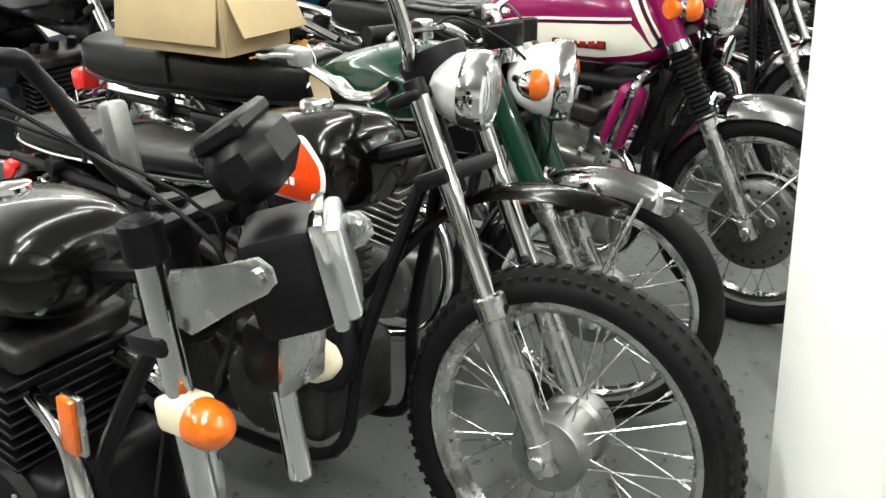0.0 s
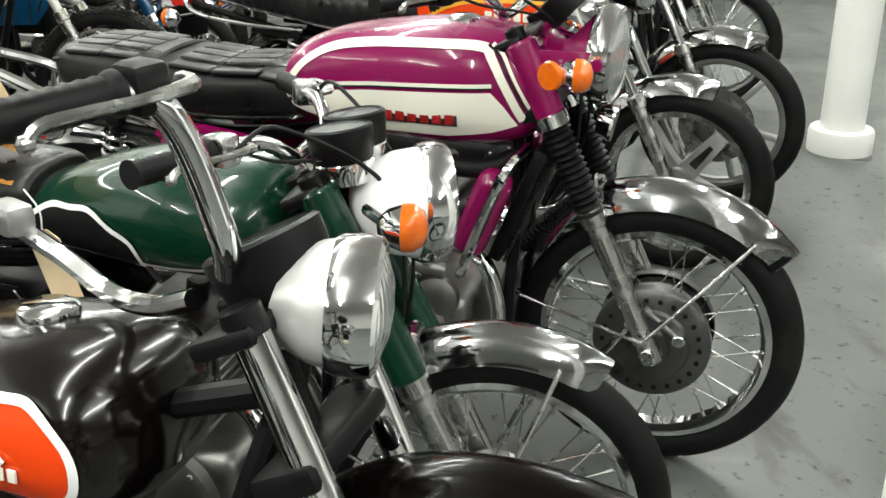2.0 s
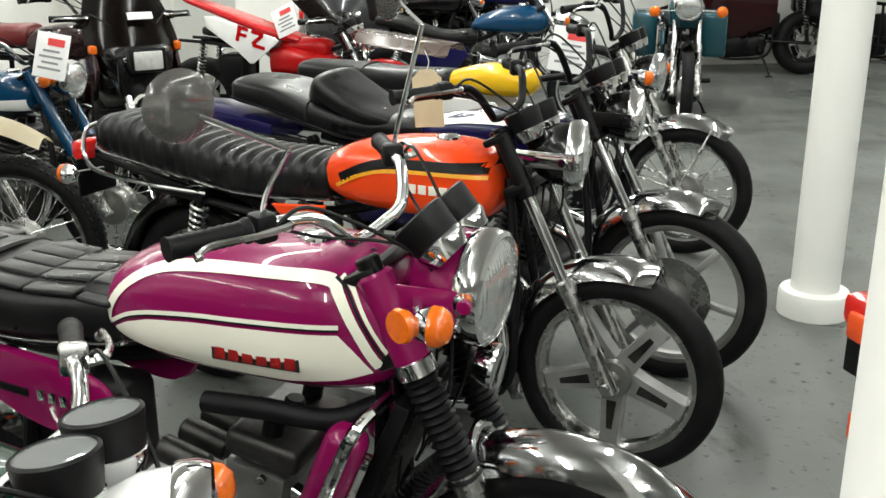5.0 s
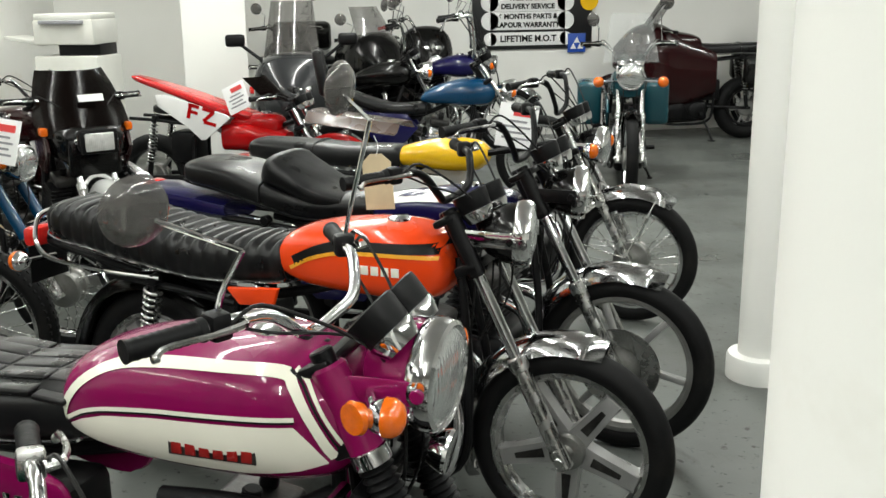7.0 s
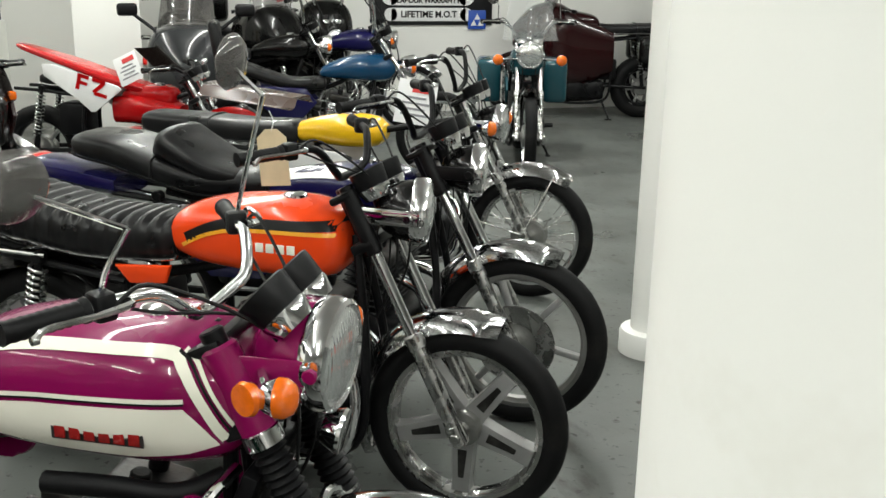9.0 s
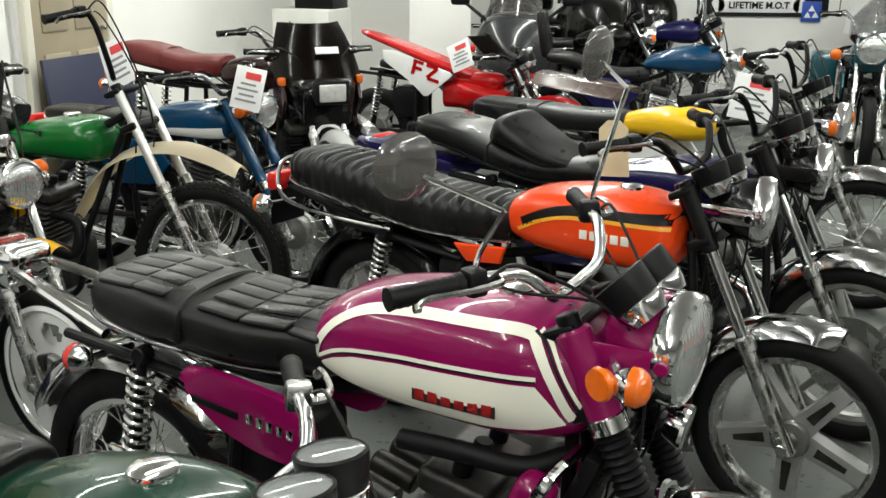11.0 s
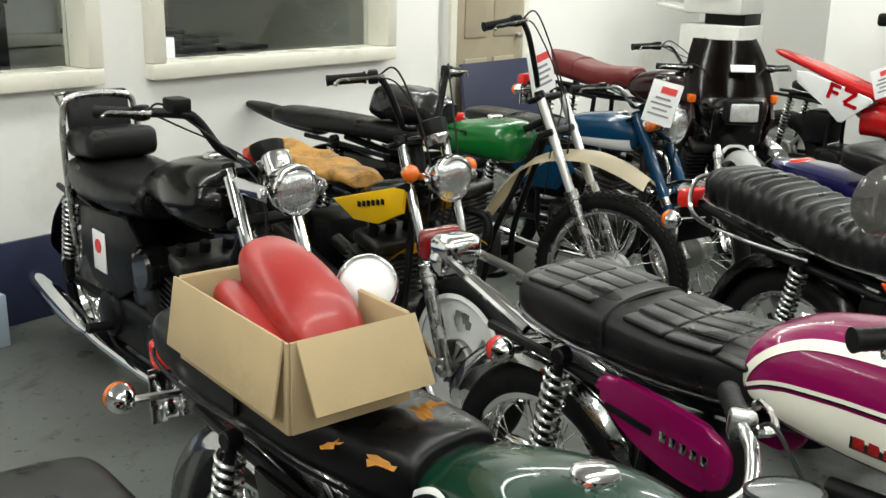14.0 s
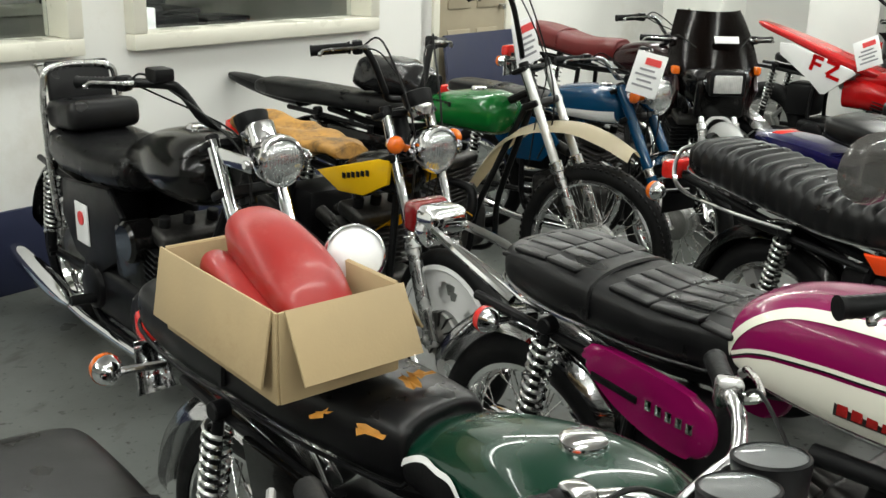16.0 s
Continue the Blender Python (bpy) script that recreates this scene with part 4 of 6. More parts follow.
bag = thing("paper_bag", "small white paper carrier bag on the desk", "bag", Matrix.Translation(on_wall(0.85, -0.28, 0.9)) @ pose(0, 0, 0, 0, 0, WTURN))
part("bag_body", box(B(), (0, 0, 0.13), (0.17, 0.09, 0.26), 0.006), PAPER, bag)
part("bag_handle", tube(B(), [(-0.04, 0, 0.25), (-0.035, 0, 0.34), (0.035, 0, 0.34), (0.04, 0, 0.25)], 0.004, 6), PAPER, bag)
# skirting
tagged(link_mesh("baseboard", box(B(), (0, 0, 0.185), (6.36, 0.02, 0.37), 0.004), NAVYPAINT), "navy painted skirting board along the wall", "skirting", kind="structure").matrix_basis = Matrix.Translation(on_wall(-0.41, 0.012)) @ pose(0, 0, 0, 0, 0, WTURN)
bx = thing("delivery_box", "pale blue printed cardboard box against the wall", "box", Matrix.Translation(on_wall(-0.52, 0.13)) @ pose(0, 0, 0, 0, 0, WTURN))
PALE = mat("pale_blue_card", (0.36, 0.43, 0.52), rough=0.7, vary=0.05)
part("body", box(B(), (0, 0, 0.11), (0.5, 0.2, 0.22), 0.004), PALE, bx)
part("printed_mark", revolve(B(), [(0.0, 0.025), (0.0, 0.04), (0.002, 0.04), (0.002, 0.025)], (0.05, -0.1, 0.13), (0, -1, 0), 20), REDPRINT, bx)

# recess with the door
ra, rb = on_wall(2.78, -0.7), on_wall(9.4, -0.7)
wall_run("wall_recess", ra, rb, CEIL_Z, 0.13, [])
wall_run("wall_return", on_wall(2.78, 0.0), on_wall(2.78, -0.7), CEIL_Z, 0.10)
wall_run("wall_north", (-7, 12.4), (9, 12.4), CEIL_Z, 0.15)
# next three walls are unseen, added to shut out the world background
wall_run("unseen_wall_east", (9, 12.4), (9, -4), CEIL_Z, 0.15)
wall_run("unseen_wall_south", (9, -4), (-7, -4), CEIL_Z, 0.15)
wall_run("unseen_wall_west", (-7, -4), (-7, 12.4), CEIL_Z, 0.15)
dl = 3.66
door = thing("door_1", "beige panelled door with moulded panels, closed", "door", Matrix.Translation(on_wall(0, -0.7)) @ pose(0, 0, 0, 0, 0, WTURN))
door["kind"] = "structure"
dr = dl + 0.82
part("leaf", box(B(), ((dl + dr) / 2, -0.02, 1.0), (dr - dl, 0.04, 2.0), 0.004), DOORPAINT, door)
for x0, x1 in ((dl + 0.1, (dl + dr) / 2 - 0.04), ((dl + dr) / 2 + 0.04, dr - 0.1)):
    for z0, z1 in ((0.2, 0.85), (1.0, 1.8)):
        part("panel", box(B(), ((x0 + x1) / 2, -0.042, (z0 + z1) / 2), (x1 - x0, 0.02, z1 - z0), 0.008), DOORPAINT, door)
for x in (dl - 0.035, dr + 0.035):
    part("door_frame", box(B(), (x, -0.02, 1.02), (0.07, 0.07, 2.04), 0.006), FRAMEPAINT, door)
part("door_handle", cyl(B(), (dr - 0.07, -0.04, 1.0), (dr - 0.07, -0.09, 1.0), 0.022), STEEL, door)
vu, vz = (4.651, 0.757)
vent = thing("wall_vent", "small cream louvred wall vent", "vent", Matrix.Translation(on_wall(vu, -0.7, vz)) @ pose(0, 0, 0, 0, 0, WTURN))
part("frame", box(B(), (0, -0.008, 0), (0.24, 0.016, 0.2), 0.004), FRAMEPAINT, vent)
for k in range(6):
    part("slat", box(B(), (0, -0.02, -0.07 + k * 0.028), (0.2, 0.012, 0.014), 0.002, Matrix.Rotation(0.5, 4, "X")), FRAMEPAINT, vent)
brd = thing("blue_board", "dark blue board leaning in the recess", "board", Matrix.Translation(on_wall(dl + 0.42, -0.45)) @ pose(0, 0, 0, -8, 0, WTURN))
part("panel", box(B(), (0, 0, 0.42), (0.95, 0.03, 0.84), 0.008), NAVYPAINT, brd)

# copier
PGREY = mat("office_grey_plastic", (0.6, 0.6, 0.56), rough=0.5, vary=0.04)
cop = thing("photocopier", "pale grey office photocopier with paper tray", "photocopier", pose(-0.75, 10.6, 0, 0, 0, -20) @ Matrix.Diagonal((0.72, 0.75, 1, 1)))
part("cabinet", box(B(), (0, 0, 0.54), (0.75, 0.6, 1.08), 0.02), PGREY, cop)
part("scanner", box(B(), (0, 0, 1.27), (0.72, 0.58, 0.2), 0.02), PGREY, cop)
part("neck", box(B(), (0.1, 0.05, 1.12), (0.5, 0.4, 0.12), 0.01), PLASTIC, cop)
part("paper_tray", box(B(), (-0.55, 0, 1.2), (0.45, 0.4, 0.03), 0.008, Matrix.Rotation(0.12, 4, "Y")), PGREY, cop)
part("lid", box(B(), (0, 0, 1.39), (0.7, 0.56, 0.05), 0.015), PGREY, cop)
part("control_panel", box(B(), (0, -0.31, 1.35), (0.5, 0.1, 0.03), 0.008), GREYPRINT, cop)
tagged(link_mesh("column_1", box(B(), (0.35, 11.2, CEIL_Z / 2), (0.55, 0.5, CEIL_Z - 0.004), 0.01), WALL), "square white painted column by the wall", "column", kind="structure")


def strip_light(x, y, turn, watts):
    z = CEIL_Z - 0.32
    top = thing("strip_light", "white fluorescent batten light hung under the ceiling", "ceiling light", pose(x, y, z, 0, 0, turn), "ceiling lights")
    part("body", box(B(), (0, 0, 0), (2.4, 0.06, 0.05), 0.01), PUREWHITE, top)
    for sx in (-0.9, 0.9):
        part("hanger", cyl(B(), (sx, 0, 0.02), (sx, 0, 0.32), 0.006, seg=8), STEEL, top)
    for dz, flip, share in ((-0.04, 0, 1.15), (0.04, 180, 0.36)):
        L = bpy.data.lights.new("tube", "AREA")
        L.shape, L.size, L.size_y, L.energy, L.color = "RECTANGLE", 2.35, 0.07, watts * share, (0.965, 0.99, 0.93)
        lo = new("tube", L)
        lo.parent = top
        lo.matrix_basis = pose(0, 0, dz, flip)


for y in (0.4, 2.5, 4.6, 7.0, 9.6):
    for x in (-2.4, -0.2, 2.0, 4.6):
        strip_light(x + 0.25 * y - 0.9, y, 62, {0.4: 55, 2.5: 27, 4.6: 26, 7.0: 38, 9.6: 54}[y])

# ---- paints ----
MAGENTA = paint("magenta_paint", (0.20, 0.0035, 0.068))
ORANGE = paint("orange_paint", (0.78, 0.06, 0.008))
GREEN = paint("dark_green_paint", (0.0025, 0.026, 0.014), 0.0)
BROWN = mat("brown_black_paint", (0.0035, 0.0022, 0.002), rough=0.16, coat=0.3, spec=0.3, vary=0.06, scale=3)
YELLOW = paint("yellow_paint", (0.85, 0.5, 0.01))
KGREEN = paint("bright_green_paint", (0.004, 0.11, 0.018))
BLUE = paint("deep_blue_paint", (0.002, 0.04, 0.10))
NAVY = paint("purple_blue_paint", (0.007, 0.006, 0.055))
RED = paint("red_paint", (0.42, 0.004, 0.005))
FADED = mat("faded_red_paint", (0.30, 0.018, 0.016), rough=0.4, coat=0.1, spec=0.35, vary=0.18, scale=8, bump=0.1, bscale=40, dirt=(0.36, 0.075, 0.065), dirt_at=0.58)
MAROON = paint("maroon_paint", (0.016, 0.0012, 0.0018))
GREY = paint("graphite_paint", (0.022, 0.023, 0.025))
TEAL = paint("teal_paint", (0.01, 0.055, 0.07))
CREAM = mat("cream_plastic", (0.68, 0.6, 0.44), rough=0.4, vary=0.08, scale=5, dirt=(0.42, 0.32, 0.18), dirt_at=0.66)
MAROONVINYL = mat("maroon_vinyl", (0.12, 0.008, 0.008), rough=0.4, vary=0.12, scale=8, bump=0.2, bscale=300)
TANVINYL = mat("torn_tan_vinyl", (0.42, 0.21, 0.04), rough=0.7, vary=0.25, scale=14, bump=0.6, bscale=60, dirt=(0.03, 0.025, 0.02), dirt_at=0.54)
YLINE = mat("yellow_line", (0.85, 0.38, 0.02), rough=0.3, coat=0.7, vary=0.03)


def back_of(F, turn, wb):
    return (F[0] - wb * math.cos(radians(turn)), F[1] - wb * math.sin(radians(turn)))


def price_card(c, turn, tilt=12, lean=0, w=0.17, h=0.19, label="white price card with red heading hung on a motorcycle"):
    t = thing("price_card", label, "price card", pose(c[0], c[1], c[2], -tilt, lean, turn), "price cards")
    part("card", box(B(), (0, 0, 0), (w, 0.004, h), 0.001), PAPER, t)
    part("red_heading", box(B(), (0.02, -0.004, h * 0.3), (w * 0.5, 0.004, h * 0.16), 0), REDPRINT, t)
    for k in range(4):
        part("text_bar", box(B(), (0, -0.0035, h * 0.1 - k * h * 0.13), (w * (0.7 if k % 2 else 0.5), 0.003, h * 0.05), 0), GREYPRINT, t)


def hang_tag(c, turn, lean=0, w=0.07, h=0.13):
    t = thing("card_tag", "buff card tag tied to a handlebar", "tag", pose(c[0], c[1], c[2], 0, lean, turn), "card tags")
    part("card", prism(B(), [(-w / 2, -h / 2), (w / 2, -h / 2), (w / 2, h * 0.35), (w * 0.2, h / 2), (-w * 0.2, h / 2), (-w / 2, h * 0.35)], -0.001, 0.001, 0), TAG, t)
    part("string", tube(B(), [(0, 0, h * 0.45), (0.01, 0.0, h * 0.45 + 0.03), (0.0, 0, h * 0.45 + 0.06)], 0.0012, 5, 3), PAPER, t)


# ---- front row ----
F = back_of((0.098, 1.552), -30, 0.165)
top, A0 = bike("black motorcycle with chrome fork, square headlight and no front wheel", back_of(F, -30, 1.215), F, rf=0.2, sides=(-1,), head_r=0.0, guard_f=None, wheel_f=None, engine_mat=IRON, steer=0, tank_mat=GLOSSBLACK, tank="tear", tank_box=(0.36, 0.93, 0.64, 0.83, 0.14), fork=0.66, slider=0.12, ind=False, clocks="", bar_rise=0.2, bar_back=0.34, bar_mat=IRON, seat=(-0.2, 0.42, 0.62, 0.72), rake=4, upper_r=0.0195, bracket_mat=STEEL, tail=False, cover=(0.61, 0.67, 0.03), cover_mat=IRON)
top.matrix_basis = top.matrix_basis @ pose(0, 0, 0, 0, -2.9, 0)
HM = Matrix.Translation((1.325, 0.03, 0.785)) @ pose(0, 0, 0, 0, -8, 40) @ Matrix.Diagonal((0.85, 0.72, 0.76, 1))
hl = part("headlight", box(B(), (-0.02, 0, 0), (0.115, 0.19, 0.185), 0.024, None, 2), PLASTIC, top, "", HM)
part("rim", box(B(), (0.043, 0, 0), (0.026, 0.2, 0.195), 0.012, None, 2), CHROME, hl)
part("lens", box(B(), (0.062, 0, 0), (0.03, 0.18, 0.172), 0.014, None, 3), LENS, hl)
part("clock_housing", box(B(), (0, 0, 0), (0.115, 0.21, 0.12), 0.036, None, 1), PLASTIC, top, "faceted black instrument housing", Matrix.Translation((1.265, 0.03, 0.925)) @ pose(0, 0, 0, 0, -28, 30) @ Matrix.Diagonal((0.82, 0.72, 0.8, 1)))
part("clock_hood", box(B(), (0, 0, 0.058), (0.085, 0.19, 0.03), 0.008, None, 1), IRON, top, "", Matrix.Translation((1.265, 0.03, 0.925)) @ pose(0, 0, 0, 0, -28, 30) @ Matrix.Diagonal((0.82, 0.72, 0.8, 1)))
for sy in (-1, 1):
    part("headlight_bracket", prism(B(), [(1.205, 0.79), (1.215, 0.806), (1.29, 0.822), (1.375, 0.848), (1.396, 0.838), (1.4, 0.82), (1.385, 0.804), (1.32, 0.77), (1.235, 0.72), (1.21, 0.728)], sy * 0.085, sy * 0.091, 0.002), STEEL, top)
    part("bracket_bolt", cyl(B(), (1.378, sy * 0.08, 0.826), (1.378, sy * 0.1, 0.826), 0.011, seg=8), STEEL, top)
part("reflector_back", box(B(), (0.966, -0.116, 0.533), (0.044, 0.012, 0.102), 0.004, Matrix.Rotation(0.15, 4, "Y")), STEEL, top)
part("indicator_clamp", box(B(), (1.195, -0.09, 0.60), (0.07, 0.055, 0.05), 0.01), CREAM, top, "yellowed plastic indicator clamp")
part("indicator", revolve(B(), [(0, 0), (0, 0.033), (0.024, 0.033), (0.042, 0.026), (0.056, 0.012), (0.06, 0)], (1.235, -0.1, 0.602), (1, -0.12, 0.02), 22), AMBER, top)
part("indicator", revolve(B(), [(0, 0), (0, 0.033), (0.024, 0.033), (0.042, 0.026), (0.056, 0.012), (0.06, 0)], (1.235, 0.1, 0.602), (1, 0.12, 0.02), 22), CREAM, top)
part("horn", box(B(), (1.275, 0.02, 0.665), (0.075, 0.09, 0.1), 0.02, Matrix.Rotation(0.2, 4, "Y"), 2), PLASTIC, top)
part("horn_rim", box(B(), (1.312, 0.02, 0.66), (0.012, 0.085, 0.095), 0.005, Matrix.Rotation(0.2, 4, "Y"), 2), STEEL, top)
part("bar_riser", box(B(), (1.07, -0.02, 0.93), (0.03, 0.035, 0.13), 0.008, Matrix.Rotation(-0.1, 4, "Y")), ALLOY, top, "alloy handlebar riser")
part("reflector", box(B(), (0.963, -0.125, 0.533), (0.036, 0.012, 0.095), 0.005, Matrix.Rotation(0.15, 4, "Y")), AMBER, top, "amber side reflector in a chrome surround")

F = (0.36, 2.03)
top, A1 = bike("brown-black trail motorcycle with orange tank panel and knobbly tyre", back_of(F, -30, 1.36), F, lean=4, steer=5, tank="trail", tank_mat=BROWN, tank_box=(0.47, 0.95, 0.69, 0.878, 0.13), knobby=True, rf=0.328, wf=0.08, hub_w=0.17, sides=(-1,), bar_r=0.014, rim=STEEL, rake=24, fork=0.685, slider=0.29, upper_r=0.0195, slider_r=0.026, slider_mat=STEEL, high_guard=(BROWN, 0.058), guard_path=[(0.90, 0.50, 0.5), (0.98, 0.60, 0.75), (1.08, 0.70, 0.9), (1.2, 0.768, 1.0), (1.32, 0.785, 0.9), (1.42, 0.775, 0.65), (1.45, 0.768, 0.25)], head=(0.675, 0.08), head_r=0.068, head_mat=mat("satin_silver_shell", (0.62, 0.62, 0.6), rough=0.3, metal=0.5, vary=0.08, dirt=(0.2, 0.16, 0.12), dirt_at=0.7), bracket=False, head_yaw=14, ind=False, clocks="single", clock_s=1.25, cables=False, clock_at=(0.015, 0.0), bar_rise=0.18, bar_back=0.09, bar_w=0.26, bar_mat=CHROME, exhaust="high", seat=(-0.12, 0.55, 0.69, 0.765), tail_at=(-0.2, 0.6), seat_w=0.11, guard_r=BROWN, hub_f=0.072, engine_mat=DARKALLOY)
bm = tube(B(), [(1.0, -0.03, 0.94), (0.93, 0.0, 0.91), (0.85, 0.03, 0.90), (0.76, 0.055, 0.925), (0.66, 0.085, 0.945)], 0.012, 9)
fb = part("handlebar", bm, CHROME, top)
part("grip", cyl(B(), (0.66, 0.085, 0.945), (0.55, 0.13, 0.935), 0.018, seg=14), GRIP, fb)
part("lever_perch", box(B(), (0.68, 0.07, 0.955), (0.06, 0.04, 0.04), 0.012, Matrix.Rotation(-0.35, 4, "Z")), SILVER, fb)
part("lever", tube(B(), [(0.69, 0.04, 0.96), (0.66, 0.02, 0.962), (0.60, 0.05, 0.95), (0.55, 0.08, 0.945)], 0.006, 7), SILVER, fb)
lo = curve_of([(0.585, 0.765), (0.64, 0.738), (0.71, 0.725), (0.78, 0.722), (0.83, 0.715), (0.88, 0.72), (0.905, 0.75)])
hi = curve_of([(0.585, 0.775), (0.64, 0.81), (0.70, 0.832), (0.77, 0.842), (0.86, 0.842), (0.895, 0.82), (0.905, 0.80)])
tank_panel(A1, "tank_panel", (0.585, 0.905), lo, hi, ORANGE, 0.002, label="orange tank panel")
edge = [(x, lo(x)) for x in np.linspace(0.585, 0.905, 9)] + [(x, hi(x)) for x in np.linspace(0.905, 0.585, 9)]
tank_stripe(A1, edge + edge[:1], 0.009, PUREWHITE, 0.004)
for k in range(5):
    x = 0.775 + 0.012 * k
    part("badge", box(B(), (x, -(side_y(A1["S"], x, 0.79) + 0.005), 0.812 - k * 0.009), (0.016, 0.003, 0.04 - k * 0.005), 0.001, Matrix.Rotation(0.75, 4, "Y")), WHITE, A1["tank"], "cream wing badge feather")
for k in range(5):
    x = 0.775 + 0.0165 * k
    part("badge", box(B(), (x, -(side_y(A1["S"], x, 0.76) + 0.005), 0.762), (0.011, 0.003, 0.015), 0.001), WHITE, A1["tank"])

F = (0.46, 2.68)
top, A2 = bike("dark green motorcycle with white headlight and black seat", back_of(F, -26, 1.28), F, rf=0.30, rr=0.3, wf=0.075, wr=0.085, rx=-0.03, tank="tear", tank_mat=GREEN, tank_box=(0.45, 0.98, 0.70, 0.90, 0.135), guard_f=CHROME, guard_f_arc=(56, 165), guard_gap=0.014, guard_w=0.1, head_mat=PUREWHITE, head=(0.585, 0.145), head_r=0.09, bracket=False, head_yaw=20, rake=25, fork=0.64, slider=0.3, cover=(0.30, 0.63, 0.031), cover_mat=GREEN, ind_at=(0.60, 0.13, 0.18), ind_r=0.034, clock_at=(0.05, 0.06), clock_tilt=0.12, bar_mat=CHROME, pod_mat=STEEL, ind_far=0.55, steer=12, bar_rise=0.05, bar_w=0.36, bar_back=0.12, seat=(-0.30, 0.53, 0.72, 0.868), trim_mat=IRON, bracket_mat=GREEN, guard_r=CHROME, tail_at=(-0.36, 0.72), panel_mat=GLOSSBLACK)
part("tape_wrap", box(B(), A2["at"](0.645, 0.02, -0.04), (0.025, 0.02, 0.06), 0.006), YELLOW, top, "strip of yellow tape", A2["T"])
lo = curve_of([(0.50, 0.735), (0.6, 0.72), (0.74, 0.73)])
hi = curve_of([(0.50, 0.76), (0.56, 0.815), (0.66, 0.82), (0.74, 0.775)])
tank_panel(A2, "knee_pad", (0.50, 0.74), lo, hi, GRIP, 0.004)
edge = [(x, lo(x)) for x in np.linspace(0.50, 0.74, 6)] + [(x, hi(x)) for x in np.linspace(0.74, 0.50, 7)]
tank_stripe(A2, edge + edge[:1], 0.009, PUREWHITE, 0.006)
tank_stripe(A2, [(0.74, 0.735), (0.85, 0.74), (0.95, 0.755)], 0.007, PUREWHITE)

GTP = [(p.x, p.z) for p in smooth_line([(0.255, 0, 0.725), (0.29, 0, 0.748), (0.42, 0, 0.738), (0.56, 0, 0.712), (0.595, 0, 0.66), (0.575, 0, 0.605), (0.52, 0, 0.588), (0.42, 0, 0.605), (0.33, 0, 0.645), (0.27, 0, 0.695), (0.255, 0, 0.725)], 4)][:-1]
R, F = (-0.29, 3.865), (0.94, 3.215)
top, GT = bike("magenta motorcycle with white tank panel and chrome mudguards", R, F, rf=0.316, rr=0.32, head_yaw=-4, hub_mat=ALLOY, plate=False, tail_lens=CHROME, rear_at=(-0.01, 0.715), wf=0.086, wr=0.105, rx=0.0, rake=25, tank="slab", tank_mat=MAGENTA, tank_box=(0.565, 1.145, 0.735, 0.982, 0.15), guard_f=CHROME, guard_f_arc=(39, 190), guard_w=0.115, guard_gap=0.022, head_mat=MAGENTA, head=(0.675, 0.155), head_r=0.097, gaiter=True, slider=0.33, fork=0.73, cover=(0.545, 0.715, 0.033), cover_mat=MAGENTA, bracket_mat=MAGENTA, ind_at=(0.672, 0.12, 0.185), ind_r=0.032, clock_at=(0.06, 0.12), clock_tilt=0.95, mirrors=True, bar_rise=0.075, bar_w=0.38, bar_back=0.14, panel_mat=MAGENTA, panel=GTP, shock_dx=0.05, panel_bevel=0.012, seat_style="quilt", seat=(-0.03, 0.60, 0.75, 0.885), seat_step=0.012, seat_w=0.14, guard_r=CHROME, guard_r_arc=(30, 160), tail_at=(-0.36, 0.81), rear_lens=REDLENS, engine=(0.45, 1.0), hub_f=0.115, engine_w=0.16, disc=False, fins=False)
lo = curve_of([(0.577, 0.80), (0.64, 0.785), (0.80, 0.768), (0.95, 0.768), (1.05, 0.782), (1.098, 0.797)])
hi = curve_of([(0.577, 0.803), (0.62, 0.828), (0.68, 0.846), (0.78, 0.857), (0.92, 0.863), (1.055, 0.868), (1.098, 0.80)])
tank_panel(GT, "tank_panel", (0.577, 1.098), lo, hi, WHITE, 0.002, label="cream white tank panel")
tank_stripe(GT, [(x, hi(x) + 0.008) for x in np.linspace(0.585, 1.05, 12)], 0.004, BLACKPRINT)
tank_stripe(GT, [(x, hi(x) + 0.014) for x in np.linspace(0.585, 1.05, 12)], 0.008, WHITE)
arc2 = [(0.572, 0.815), (0.592, 0.86), (0.635, 0.905), (0.70, 0.937), (0.80, 0.952), (0.92, 0.957), (1.02, 0.955), (1.045, 0.935), (1.075, 0.88), (1.11, 0.808)]
tank_stripe(GT, arc2, 0.016, WHITE)
tank_stripe(GT, [(x + 0.014, z + 0.003) for x, z in arc2[6:]], 0.004, BLACKPRINT)
tank_stripe(GT, [(x + 0.022, z + 0.004) for x, z in arc2[6:]], 0.006, WHITE)
tank_badge(GT, 0.815, 0.808, 6, 0.021, 0.027, mat("dark_red_enamel", (0.27, 0.013, 0.012), rough=0.25, coat=0.4, vary=0.2, scale=60), DARKALLOY)
part("panel_badge", prism(B(), [(0.29, 0.69), (0.41, 0.675), (0.41, 0.66), (0.29, 0.675)], -0.151, -0.156, 0.001), IRON, top)
for k in range(5):
    part("panel_badge", box(B(), (0.44 + k * 0.025, -0.1535, 0.668 - k * 0.003), (0.015, 0.004, 0.022), 0.001), CHROME, top, "chrome model badge as plain blocks")
